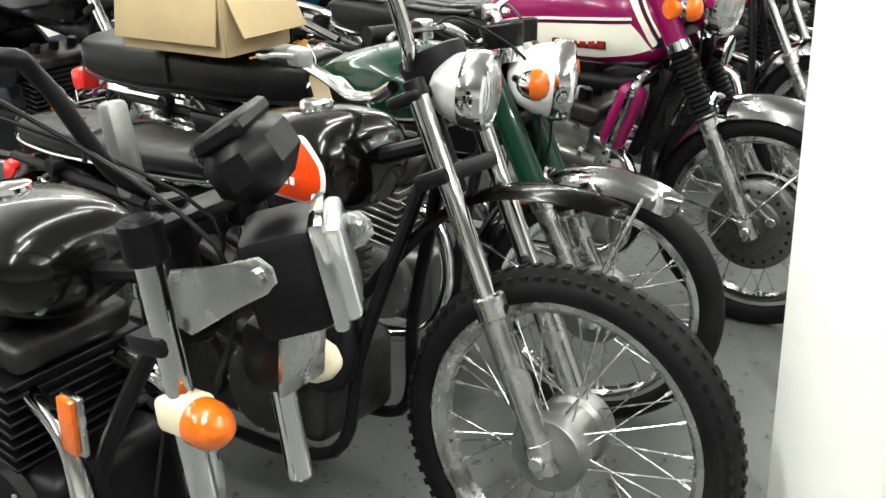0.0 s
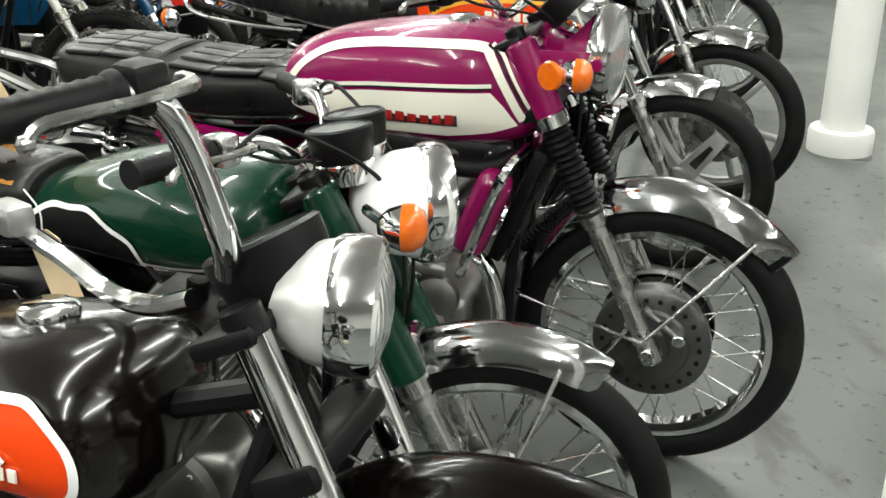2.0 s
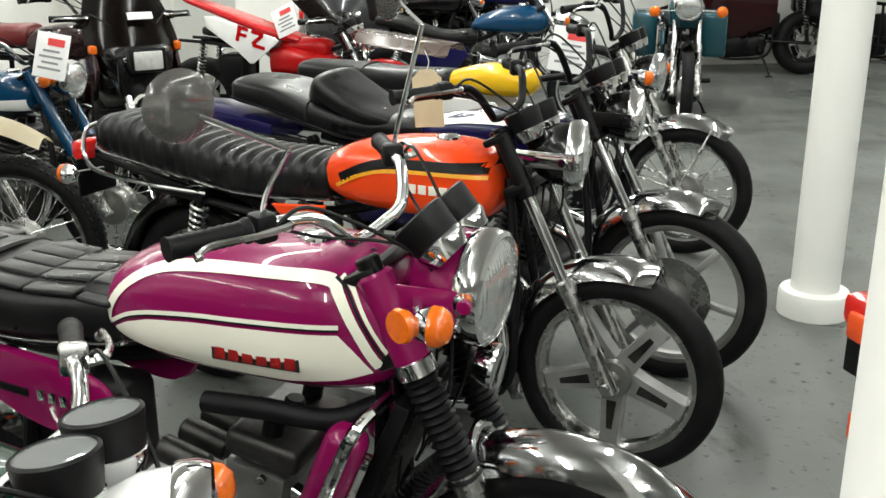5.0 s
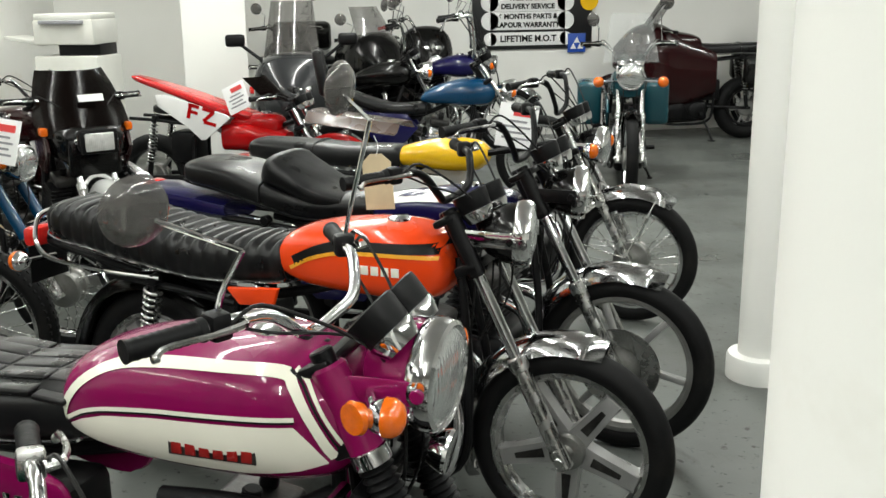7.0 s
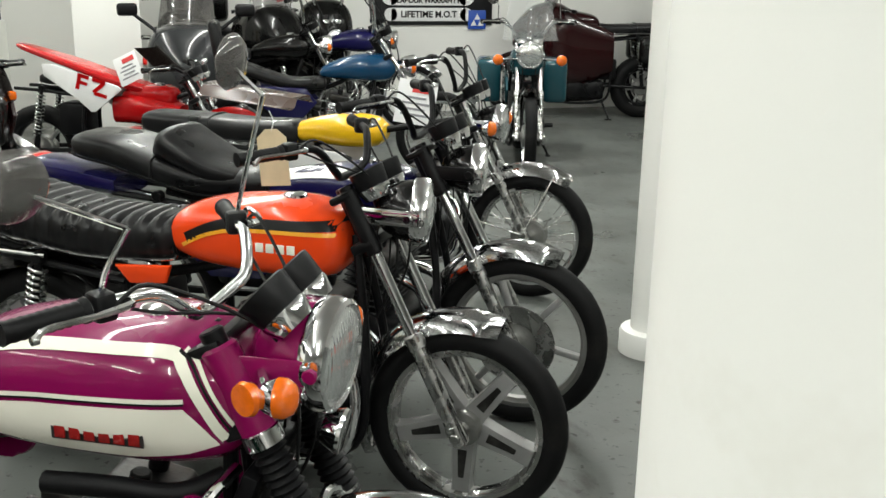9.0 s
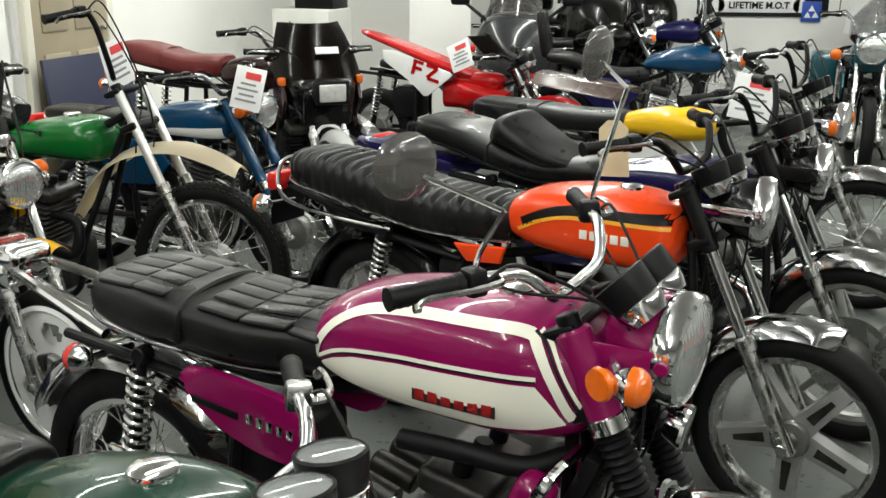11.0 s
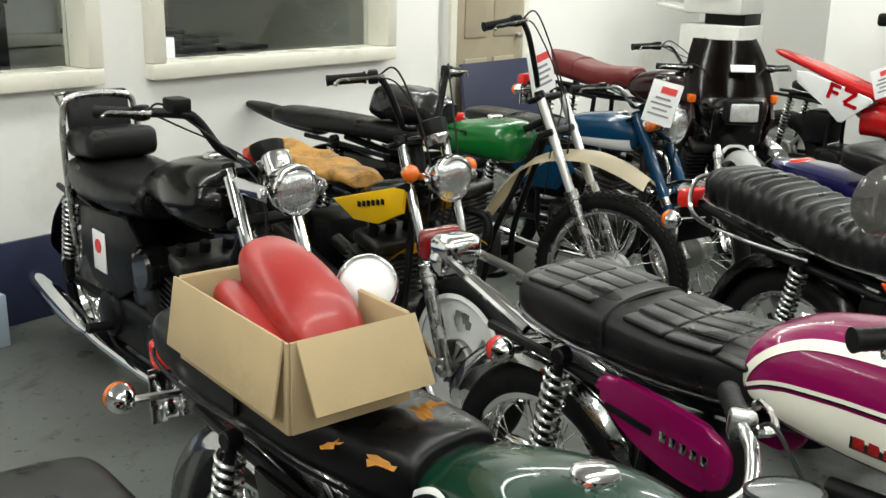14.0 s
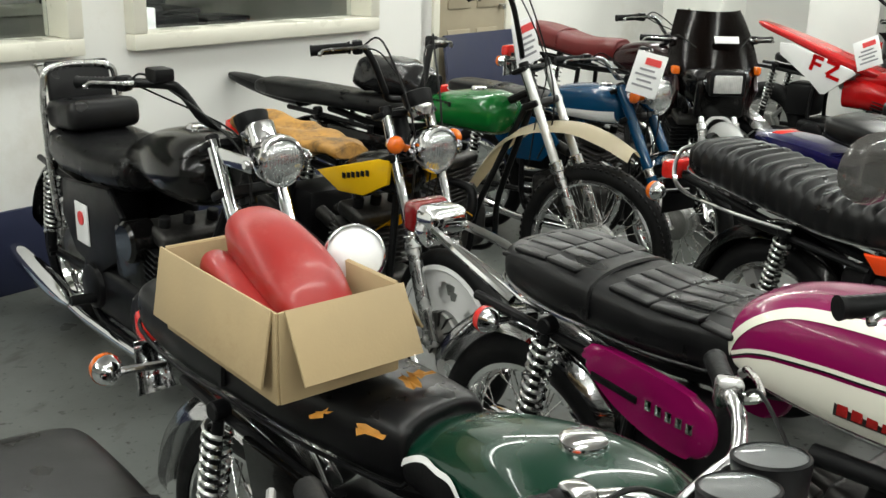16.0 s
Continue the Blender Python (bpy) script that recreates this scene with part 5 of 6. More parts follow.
# front drum brake: plate, cooling ring, levers
DRUM = mat("grey_brake_drum", (0.10, 0.10, 0.10), rough=0.4, metal=0.8, vary=0.2, scale=14, bump=0.15, dirt=(0.03, 0.03, 0.028), dirt_at=0.6)
for sy in (-1, 1):
    drum = part("brake_plate", revolve(B(), [(0.03, 0.128), (0.055, 0.128), (0.062, 0.12), (0.064, 0.085), (0.072, 0.08), (0.076, 0.045), (0.084, 0.04), (0.086, 0)], GT["ax"], (0, sy, 0), 40), DRUM, top, "", GT["T"])
    # black discs on the plate colour in the dark inside the cooling slots
    for k in range(22):
        an = 2 * math.pi * k / 22
        part("slot_shade", cyl(B(), GT["ax"] + Vector((0.105 * math.cos(an), sy * 0.06, 0.105 * math.sin(an))), GT["ax"] + Vector((0.105 * math.cos(an), sy * 0.066, 0.105 * math.sin(an))), 0.006, seg=8), BLACKPRINT, drum)
    for an, ln in ((2.2, 0.11), (0.5, 0.1)):
        c = GT["ax"] + Vector((0.07 * math.cos(an), sy * 0.085, 0.07 * math.sin(an)))
        part("brake_lever", tube(B(), [c, c + Vector((ln * math.cos(an + 1.9), sy * 0.012, ln * math.sin(an + 1.9)))], 0.0075, 8, 1), STEEL, drum)
        part("lever_boss", cyl(B(), c - Vector((0, sy * 0.012, 0)), c + Vector((0, sy * 0.016, 0)), 0.014, seg=12), CHROME, drum)
for k in range(2):
    part("guard_end", arch(B(), GT["ax"], 0.3235 + 0.001 * k, 0.085 - 0.02 * k, 39 + k, 44 - k, 0.03, 0.003, 0.02, 6), REDLENS if k else GRIP, top, "", GT["T"])
# radiator, its guard and side pods
bm = B()
Mt = Matrix.Rotation(radians(22), 4, "Y")
box(bm, (1.10, 0, 0.62), (0.03, 0.24, 0.27), 0.006, Mt)
rad = part("radiator", bm, IRON, top)
for k in range(22):
    part("radiator_fin", box(B(), Mt @ Vector((0.022, 0, -0.13 + k * 0.0124)) + Vector((1.10, 0, 0.62)), (0.006, 0.22, 0.003), 0, Mt), DARKALLOY, rad)
for sy in (-1, 1):
    part("side_pod", box(B(), (1.035, sy * 0.15, 0.615), (0.075, 0.075, 0.2), 0.03, Mt, 4), MAGENTA, top)
    part("crash_bar", tube(B(), [(1.12, sy * 0.1, 0.75), (1.10, sy * 0.2, 0.73), (1.06, sy * 0.205, 0.64), (1.005, sy * 0.2, 0.50), (0.98, sy * 0.12, 0.46)], 0.011, 9), CHROME, top)
    part("rear_guard_stay", tube(B(), [(-0.02, sy * 0.08, 0.74), (-0.2, sy * 0.075, 0.80), (-0.34, sy * 0.05, 0.83)], 0.013, 8), CHROME, top)
    c = GT["at"](0.672, 0.075, sy * 0.2)
    part("side_reflector", revolve(B(), [(-0.012, 0), (-0.012, 0.024), (0.0, 0.029), (0.008, 0.026), (0.01, 0)], c, (-0.45, sy * 0.9, 0), 18), AMBER, top, "", GT["T"])
    part("fork_collar", revolve(B(), [(0, 0.03), (0.004, 0.036), (0.03, 0.036), (0.034, 0.03)], GT["at"](0.525, 0, sy * 0.088), GT["at"](1) - GT["at"](0), 18), CHROME, top, "", GT["T"])
for x in (0.74, 0.86):
    for z in (0.44, 0.56):
        part("block_bolt", cyl(B(), (x + 0.02, -0.12, z), (x + 0.02, -0.132, z), 0.009, seg=6), STEEL, top)
part("water_elbow", tube(B(), [(0.80, -0.115, 0.50), (0.82, -0.16, 0.50), (0.88, -0.17, 0.49), (0.95, -0.15, 0.47)], 0.017, 10), ALLOY, top)
for x in (0.835, 0.915):
    part("hose_clip", cyl(B(), (x, -0.166, 0.50), (x + 0.016, -0.168, 0.497), 0.022, seg=16), CHROME, top)
part("oil_pump_cover", revolve(B(), [(0, 0.05), (0.02, 0.048), (0.03, 0.035), (0.034, 0)], (0.93, -0.13, 0.40), (0, -1, 0), 24), ALLOY, top)
part("tail_housing", box(B(), (-0.37, 0, 0.845), (0.1, 0.12, 0.075), 0.025, None, 3), CHROME, top)
part("tail_lens", box(B(), (-0.43, 0, 0.845), (0.05, 0.13, 0.085), 0.018, None, 3), mat("dark_red_lens", (0.15, 0.006, 0.007), rough=0.1, coat=0.5, vary=0.1, scale=50), top)
part("hose", tube(B(), [(0.78, -0.13, 0.70), (0.9, -0.13, 0.705), (1.02, -0.12, 0.70), (1.09, -0.08, 0.72)], 0.02, 10), GRIP, top)
part("horn", revolve(B(), [(-0.03, 0), (-0.03, 0.03), (0, 0.042), (0.006, 0.04), (0.002, 0)], GT["at"](0.52, 0.1, 0.0), (1, 0, -0.2), 20), CHROME, top, "", GT["T"])

F = (1.385, 4.22)
top, A4 = bike("orange motorcycle with ribbed black seat and star spoke wheels", back_of(F, -35, 1.42), F, rf=0.298, rr=0.31, wheel_f="star", wheel_r="star", rim=STEEL, rake=26, tank="slab", tank_mat=ORANGE, tank_box=(0.53, 1.08, 0.70, 0.92, 0.14), guard_f=CHROME, guard_f_arc=(72, 205), stays=False, head_mat=GLOSSBLACK, head=(0.68, 0.16), head_r=0.092, front_ind=False, cover=(0.56, 0.75, 0.025), cover_mat=IRON, fork=0.75, slider=0.3, bar_rise=0.1, bar_mat=IRON, seat_style="ribbed", seat=(-0.35, 0.55, 0.70, 0.85), seat_step=0.05, seat_w=0.14, panel_mat=ORANGE, panel=[(0.37, 0.70), (0.56, 0.715), (0.54, 0.66), (0.42, 0.648)], guard_r=GLOSSBLACK, tail_at=(-0.47, 0.76), engine_mat=IRON, head_yaw=14, engine=(0.40, 1.06), engine_w=0.22, hub_f=0.055, tail_mat=PLASTIC)
tank_stripe(A4, [(0.60, 0.80), (0.68, 0.838), (0.76, 0.86), (0.86, 0.866), (1.0, 0.868), (1.07, 0.868)], 0.028, BLACKPRINT)
tank_stripe(A4, [(0.585, 0.775), (0.66, 0.812), (0.74, 0.836), (0.84, 0.846), (0.96, 0.848), (1.06, 0.844)], 0.011, YLINE)
tank_badge(A4, 0.80, 0.80, 5, 0.026, 0.032, WHITE)
for sy in (-1, 1):
    part("grab_rail", tube(B(), [(0.12, sy * 0.14, 0.70), (-0.14, sy * 0.15, 0.71), (-0.36, sy * 0.14, 0.74), (-0.42, sy * 0.08, 0.84), (-0.38, 0, 0.87)], 0.008, 8), CHROME, top)

F = (1.765, 4.79)
top, A5 = bike("blue and white motorcycle with stepped black seat and cast wheels", back_of(F, -34, 1.42), F, rf=0.31, rr=0.305, rake=27, wheel_f="cast", wheel_r="cast", rim=ALLOY, tank="tear", tank_mat=NAVY, tank_box=(0.47, 1.06, 0.73, 0.90, 0.135), guard_f=CHROME, guard_f_arc=(66, 190), stays=False, head_mat=GLOSSBLACK, head=(0.66, 0.14), seat=(-0.28, 0.51, 0.75, 0.86), seat_step=0.085, front_ind=False, cover=(0.58, 0.75, 0.025), cover_mat=IRON, seat_style="plain", seat_w=0.15, trim_mat=IRON, bracket_mat=IRON, disc=True, panel_mat=NAVY, bar_mat=IRON, clock_at=(0.06, 0.1), fork=0.75, slider=0.32, tail_at=(-0.5, 0.8), bar_rise=0.14, engine_mat=IRON, head_yaw=14, engine=(0.42, 1.06), engine_w=0.22, ind_at=(0.56, 0.12, 0.16))
tank_stripe(A5, [(0.54, 0.835), (0.68, 0.86), (0.83, 0.87), (0.98, 0.865)], 0.03, PUREWHITE)
part("saddle_hump", loft(B(), resample([(0.06, 0.90, 0.10, 0.03, 0.06, 2.6), (0.11, 0.935, 0.15, 0.05, 0.08, 3), (0.18, 0.905, 0.155, 0.045, 0.07, 3), (0.29, 0.855, 0.15, 0.03, 0.06, 3), (0.4, 0.83, 0.125, 0.02, 0.05, 2.8)], 20), 26), VINYL, A5["seat"])
part("tail_cowl", loft(B(), resample([(-0.62, 0.80, 0.06, 0.02, 0.03, 2.5), (-0.52, 0.80, 0.10, 0.03, 0.05, 2.8), (-0.3, 0.79, 0.12, 0.03, 0.07, 3), (-0.1, 0.77, 0.125, 0.02, 0.06, 3)], 16), 20), NAVY, top)

F = (2.32, 6.10)
top, A6 = bike("yellow and white motorcycle with spoked wheels and black seat", back_of(F, -32, 1.42), F, rf=0.31, rr=0.305, tank="tear", tank_mat=YELLOW, tank_box=(0.16, 0.70, 0.69, 0.855, 0.125), guard_f=CHROME, guard_f_arc=(55, 180), head_mat=GLOSSBLACK, head=(0.6, 0.12), bar_mat=IRON, bar_rise=0.16, seat=(-0.6, 0.26, 0.69, 0.815), panel_mat=PUREWHITE, fork=0.74, upper_mat=STEEL, engine_mat=IRON, engine=(0.42, 1.04), engine_w=0.2)
fly = thing("flyscreen", "loose brown tinted plastic flyscreen lying across a seat", "flyscreen", pose(1.05, 6.33, 0.955, 0, 0, -32))
part("screen", sheet(B(), [[(x, y, 0.03 - 0.9 * y * y - 0.10 * x + (0.03 if abs(y) < 0.1 else 0.0)) for y in np.linspace(-0.14, 0.14, 9)] for x in np.linspace(-0.22, 0.24, 9)], 0.004), mat("brown_tinted_plastic", (0.12, 0.075, 0.06), rough=0.25, vary=0.1, coat=0.3), fly)

F = (3.36, 8.75)
top, A7 = bike("teal motorcycle with round headlight and clear screen", back_of(F, -108, 1.35), F, tank_mat=TEAL, guard_f=GLOSSBLACK, guard_f_arc=(70, 170), head_mat=CHROME, head_r=0.1, head=(0.66, 0.13), ind_at=(0.62, 0.1, 0.24), ind_r=0.04, bar_rise=0.12, panel_mat=TEAL, engine_mat=DARKALLOY, mirrors=True)
part("screen", sheet(B(), [[(1.12 - 0.14 * v + 0.06 * (1 - (2 * u - 1) ** 2), (u - 0.5) * 0.42 * (1 - 0.3 * v), 1.02 + 0.36 * v) for u in np.linspace(0, 1, 9)] for v in np.linspace(0, 1, 7)], 0.004), CLEAR, top)
for sy in (-1, 1):
    part("side_case", box(B(), (0.1, sy * 0.28, 0.62), (0.42, 0.2, 0.36), 0.04, None, 3), TEAL, top)

# ---- second row ----
R, F = (-2.42, 4.78), (-1.02, 4.02)
top, B0 = bike("black cruiser motorcycle with sissy bar and padded backrest", R, F, rf=0.32, rr=0.31, wr=0.13, tank="tear", tank_mat=GLOSSBLACK, tank_box=(0.62, 1.22, 0.73, 0.96, 0.16), rake=26, fork=0.73, slider=0.3, upper_r=0.021, head_r=0.072, head=(0.69, 0.2), head_yaw=-2, head_mat=CHROME, ind=False, bar_rise=0.13, bar_w=0.35, bar_back=0.25, bar_r=0.014, sides=(-1,), bar_mat=IRON, clocks="single", clock_at=(0.05, 0.1), seat=(0.1, 0.72, 0.69, 0.835), seat_style="bare", seat_w=0.17, guard_f=GLOSSBLACK, guard_f_arc=(50, 170), guard_r=GLOSSBLACK, engine_mat=IRON, engine=(0.34, 1.04), engine_w=0.17, tail=False)
part("pillion_seat", box(B(), (0.20, 0, 0.885), (0.25, 0.27, 0.11), 0.035, Matrix.Rotation(-0.1, 4, "Y"), 4), VINYL, top)
part("backrest", box(B(), (0.085, 0, 0.99), (0.03, 0.24, 0.15), 0.012, Matrix.Rotation(-0.2, 4, "Y"), 3), VINYL, top)
part("clock_cup", revolve(B(), [(-0.06, 0), (-0.06, 0.04), (0.02, 0.044), (0.026, 0.041), (0.022, 0.036)], B0["at"](0.76, 0.135, 0.0), (-0.5, 0, 0.85), 26), CHROME, top, "", B0["T"])
part("fork_brace_clamp", box(B(), B0["at"](0.42, 0.0, -0.088), (0.06, 0.062, 0.045), 0.01), STEEL, top, "", B0["T"])
part("sissy_bar", tube(B(), [(0.16, -0.15, 0.5), (0.12, -0.15, 0.78), (0.10, -0.14, 0.97), (0.095, -0.1, 1.045), (0.095, 0.1, 1.045), (0.10, 0.14, 0.97), (0.12, 0.15, 0.78), (0.16, 0.15, 0.5)], 0.012, 9), STEEL, top)
for sy in (-1, 1):
    part("side_cover", prism(B(), [(0.22, 0.66), (0.62, 0.7), (0.72, 0.62), (0.68, 0.46), (0.5, 0.36), (0.3, 0.4), (0.2, 0.52)], sy * 0.12, sy * 0.148, 0.012), IRON, top)
    part("luggage_rail", tube(B(), [(0.06, sy * 0.12, 0.99), (-0.02, sy * 0.11, 1.02), (-0.1, sy * 0.09, 1.03), (-0.1, 0, 1.035)], 0.008, 8), STEEL, top)
    part("battery_cover", box(B(), (0.78, sy * 0.13, 0.5), (0.22, 0.05, 0.2), 0.03, None, 3), GLOSSBLACK, top)
part("air_cleaner", cyl(B(), (0.86, -0.1, 0.58), (0.86, -0.2, 0.58), 0.07, seg=24, bev=0.012), GLOSSBLACK, top)
part("brake_reservoir", box(B(), B0["hb"] + Vector((-0.045, -0.2, 0.155)), (0.07, 0.06, 0.04), 0.008), PLASTIC, top)
part("oil_sticker", box(B(), (0.40, -0.152, 0.53), (0.11, 0.006, 0.15), 0.003), PAPER, top, "white sticker with red roundel")
part("sticker_roundel", revolve(B(), [(0, 0), (0, 0.026), (0.003, 0.026), (0.003, 0)], (0.40, -0.1555, 0.55), (0, -1, 0), 18), REDPRINT, top)

F = (-0.78, 4.60)
top, B1 = bike("yellow trail motorcycle with torn tan seat and white disc wheel", back_of(F, -30, 1.2), F, rf=0.285, rr=0.29, wf=0.07, wr=0.085, wheel_f="plate", tank="trail", tank_mat=GLOSSBLACK, tank_box=(0.62, 0.98, 0.70, 0.84, 0.085), rake=20, fork=0.76, slider=0.33, slider_mat=STEEL, head_r=0.075, head=(0.64, 0.12), head_mat=CHROME, ind_at=(0.66, 0.06, 0.12), ind_r=0.029, bar_rise=0.17, bar_w=0.27, bar_back=0.12, bar_mat=IRON, high_guard=(YELLOW, 0.05), guard_path=[(0.71, 0.49, 0.6), (0.80, 0.545, 0.8), (0.90, 0.605, 1), (1.02, 0.675, 1.0), (1.15, 0.71, 0.9), (1.25, 0.70, 0.7)], exhaust="high", seat=(-0.1, 0.62, 0.76, 0.83), seat_mat=TANVINYL, seat_style="bare", seat_w=0.11, clocks="single", engine_mat=DARKALLOY, cap=False)
for v in B1["seat"].data.vertices:
    w = Vector(noise.noise_vector(Vector(v.co) * 9 + Vector((3, 1, 2))))
    v.co += Vector((w.x * 0.03, w.y * 0.035, w.z * 0.03))
for sy in (-1, 1):
    part("side_plate", prism(B(), [(0.56, 0.73), (0.94, 0.84), (1.0, 0.845), (0.985, 0.76), (0.85, 0.695), (0.7, 0.68)], sy * 0.1, sy * 0.115, 0.005), YELLOW, top, "yellow side plate")
for k in range(6):
    part("plate_mark", box(B(), (0.74 + k * 0.028, -0.118, 0.745 + k * 0.007), (0.018, 0.004, 0.02), 0.001), BLACKPRINT, top)

F = (-0.53, 5.60)
top, B2 = bike("green trail motorcycle with cream front mudguard and knobbly tyres", back_of(F, -14, 1.47), F, rf=0.34, rr=0.32, wf=0.085, knobby=True, rim=CHROME, rake=24, tank="trail", tank_mat=KGREEN, tank_box=(0.56, 1.06, 0.74, 0.92, 0.13), fork=0.78, slider=0.36, slider_mat=STEEL, guard_crown=0.035, high_guard=(CREAM, 0.085), guard_path=[(0.86, 0.48, 0.6), (1.0, 0.67, 0.85), (1.15, 0.775, 1.0), (1.35, 0.81, 1.0), (1.5, 0.78, 0.95), (1.62, 0.725, 0.7)], head_r=0.0, ind=False, bar_rise=0.26, bar_w=0.3, bar_back=0.1, sides=(-1,), bar_mat=IRON, clocks="", upper_mat=mat("pale_bright_steel", (0.72, 0.72, 0.71), rough=0.25, metal=0.6, vary=0.06), exhaust="high", seat=(-0.36, 0.56, 0.76, 0.85), seat_w=0.11, seat_style="bare", guard_r=GLOSSBLACK, tail=False, panel_mat=GLOSSBLACK, upper_r=0.0185, engine_mat=DARKALLOY)
tank_badge(B2, 0.68, 0.86, 6, 0.022, 0.026, BLACKPRINT)
part("tail_piece", loft(B(), resample([(-0.62, 0.84, 0.02, 0.01, 0.02, 2.5), (-0.5, 0.83, 0.06, 0.015, 0.04, 2.6), (-0.3, 0.80, 0.08, 0.02, 0.05, 2.6), (-0.1, 0.78, 0.08, 0.02, 0.05, 2.6)], 12), 16), PLASTIC, top)
pk = thing("wrapped_bundle", "bundle wrapped in black and clear plastic on a seat", "bundle", Matrix.Translation((-1.55, 5.88, 0.845)) @ pose(0, 0, 0, 0, 0, -14))
bm = loft(B(), resample([(-0.2, 0.07, 0.05, 0.05, 0.06, 2.2), (-0.1, 0.085, 0.1, 0.08, 0.085, 2.4), (0.1, 0.08, 0.1, 0.075, 0.08, 2.4), (0.22, 0.06, 0.06, 0.05, 0.06, 2.2)], 20), 24)
for v in bm.verts:
    v.co += Vector(noise.noise_vector(v.co * 16)) * 0.018
part("wrapping", bm, mat("shiny_black_polythene", (0.012, 0.012, 0.013), rough=0.18, vary=0.3, bump=0.8, bscale=25), pk)

F = (-0.29, 6.32)
top, B3 = bike("blue and white motorcycle with blue fork legs", back_of(F, -22, 1.2), F, rf=0.285, rr=0.28, wf=0.075, wr=0.08, tank="slab", tank_mat=BLUE, tank_box=(0.46, 0.90, 0.69, 0.87, 0.115), fork=0.68, upper_mat=BLUE, slider_mat=STEEL, upper_r=0.026, slider=0.26, head_mat=BLUE, head_r=0.08, head=(0.63, 0.14), ind_at=(0.64, 0.08, 0.13), ind_r=0.03, bar_rise=0.1, guard_f=CHROME, guard_f_arc=(60, 170), seat=(-0.2, 0.5, 0.72, 0.8), seat_w=0.11, panel_mat=BLUE, engine_mat=DARKALLOY)
tank_panel(B3, "tank_panel", (0.49, 0.87), lambda x: 0.71, curve_of([(0.49, 0.735), (0.6, 0.75), (0.87, 0.765)]), PUREWHITE, 0.002)

F = (-0.22, 7.45)
top, B3b = bike("motorcycle with a maroon dual seat", back_of(F, -20, 1.3), F, tank_mat=MAROON, seat_mat=MAROONVINYL, seat=(-0.1, 0.62, 0.84, 0.98), seat_step=0.05, seat_style="plain", seat_w=0.13, trim_mat=IRON, guard_f=CHROME, engine_mat=DARKALLOY, tank_box=(0.6, 1.08, 0.78, 0.98, 0.13))

F = (-0.16, 7.0)
top, B4 = bike("dark red motorcycle with smoked fairing screen and square headlight", back_of(F, -66, 1.35), F, rf=0.3, tank_mat=MAROON, square_head=True, head=(0.60, 0.14), guard_f=PUREWHITE, guard_f_arc=(55, 160), fork=0.72, bar_rise=0.06, slider_mat=STEEL, ind=False, engine_mat=IRON, engine=(0.36, 1.06), engine_w=0.22, panel_mat=MAROON, seat=(-0.14, 0.6, 0.74, 0.84), clocks="")
grid = []
for v in np.linspace(0, 1, 9):
    grid.append([(1.20 - 0.20 * v - 0.16 * abs(2 * u - 1) ** 2.2, (u - 0.5) * 0.5 * (1 - 0.3 * v * v), 0.85 + 0.33 * v) for u in np.linspace(0, 1, 13)])
part("fairing_screen", sheet(B(), grid, 0.006), SCREEN, top)
part("fairing", loft(B(), resample([(0.98, 0.86, 0.22, 0.07, 0.14, 3), (1.1, 0.84, 0.19, 0.07, 0.14, 3), (1.17, 0.83, 0.15, 0.07, 0.12, 2.8), (1.19, 0.83, 0.1, 0.04, 0.06, 2.6)], 14), 24), GLOSSBLACK, top)
for sy in (-1, 1):
    part("side_fairing", prism(B(), [(0.74, 0.86), (1.06, 0.9), (1.12, 0.78), (1.02, 0.66), (0.84, 0.7)], sy * 0.2, sy * 0.225, 0.01), MAROON, top)
part("headlight_surround", box(B(), (1.17, 0, 0.745), (0.05, 0.27, 0.2), 0.04, None, 3), GLOSSBLACK, top)
part("screen_sticker", box(B(), (1.128, 0.02, 1.045), (0.004, 0.13, 0.04), 0.001, Matrix.Rotation(-0.55, 4, "Y")), PAPER, top)
for sy in (-1, 1):
    part("indicator", box(B(), (1.06, sy * 0.22, 0.88), (0.07, 0.04, 0.045), 0.012), AMBER, top)

F = (1.15, 8.56)
R5 = back_of(F, -24, 1.35)
top, B5 = bike("red and white sports motorcycle with half fairing", R5, F, rf=0.29, rr=0.3, wr=0.12, tank_mat=RED, tank_box=(0.62, 0.98, 0.62, 0.76, 0.12), guard_f=RED, guard_f_arc=(45, 170), stays=False, head_r=0.0, ind=False, fork=0.6, bar_rise=0.04, bar_mat=IRON, clocks="twin", wheel_f="cast", wheel_r="cast", rim=IRON, engine_mat=IRON, engine=(0.3, 1.0), engine_w=0.2, seat=(0.05, 0.5, 0.74, 0.82), tail=False)
part("tail_fairing", loft(B(), resample([(-0.12, 1.0, 0.03, 0.01, 0.015, 2.5), (-0.05, 0.985, 0.07, 0.018, 0.03, 2.8), (0.25, 0.90, 0.13, 0.02, 0.035, 3), (0.55, 0.80, 0.14, 0.025, 0.04, 3), (0.78, 0.735, 0.11, 0.025, 0.04, 3)], 18), 24), RED, top)
for sy in (-1, 1):
    part("side_panel", prism(B(), [(0.12, 0.89), (0.2, 0.892), (0.64, 0.76), (0.66, 0.735), (0.47, 0.585), (0.44, 0.585), (0.35, 0.67), (0.13, 0.815)], sy * 0.15, sy * 0.165, 0.005), PUREWHITE, top, "white side panel")
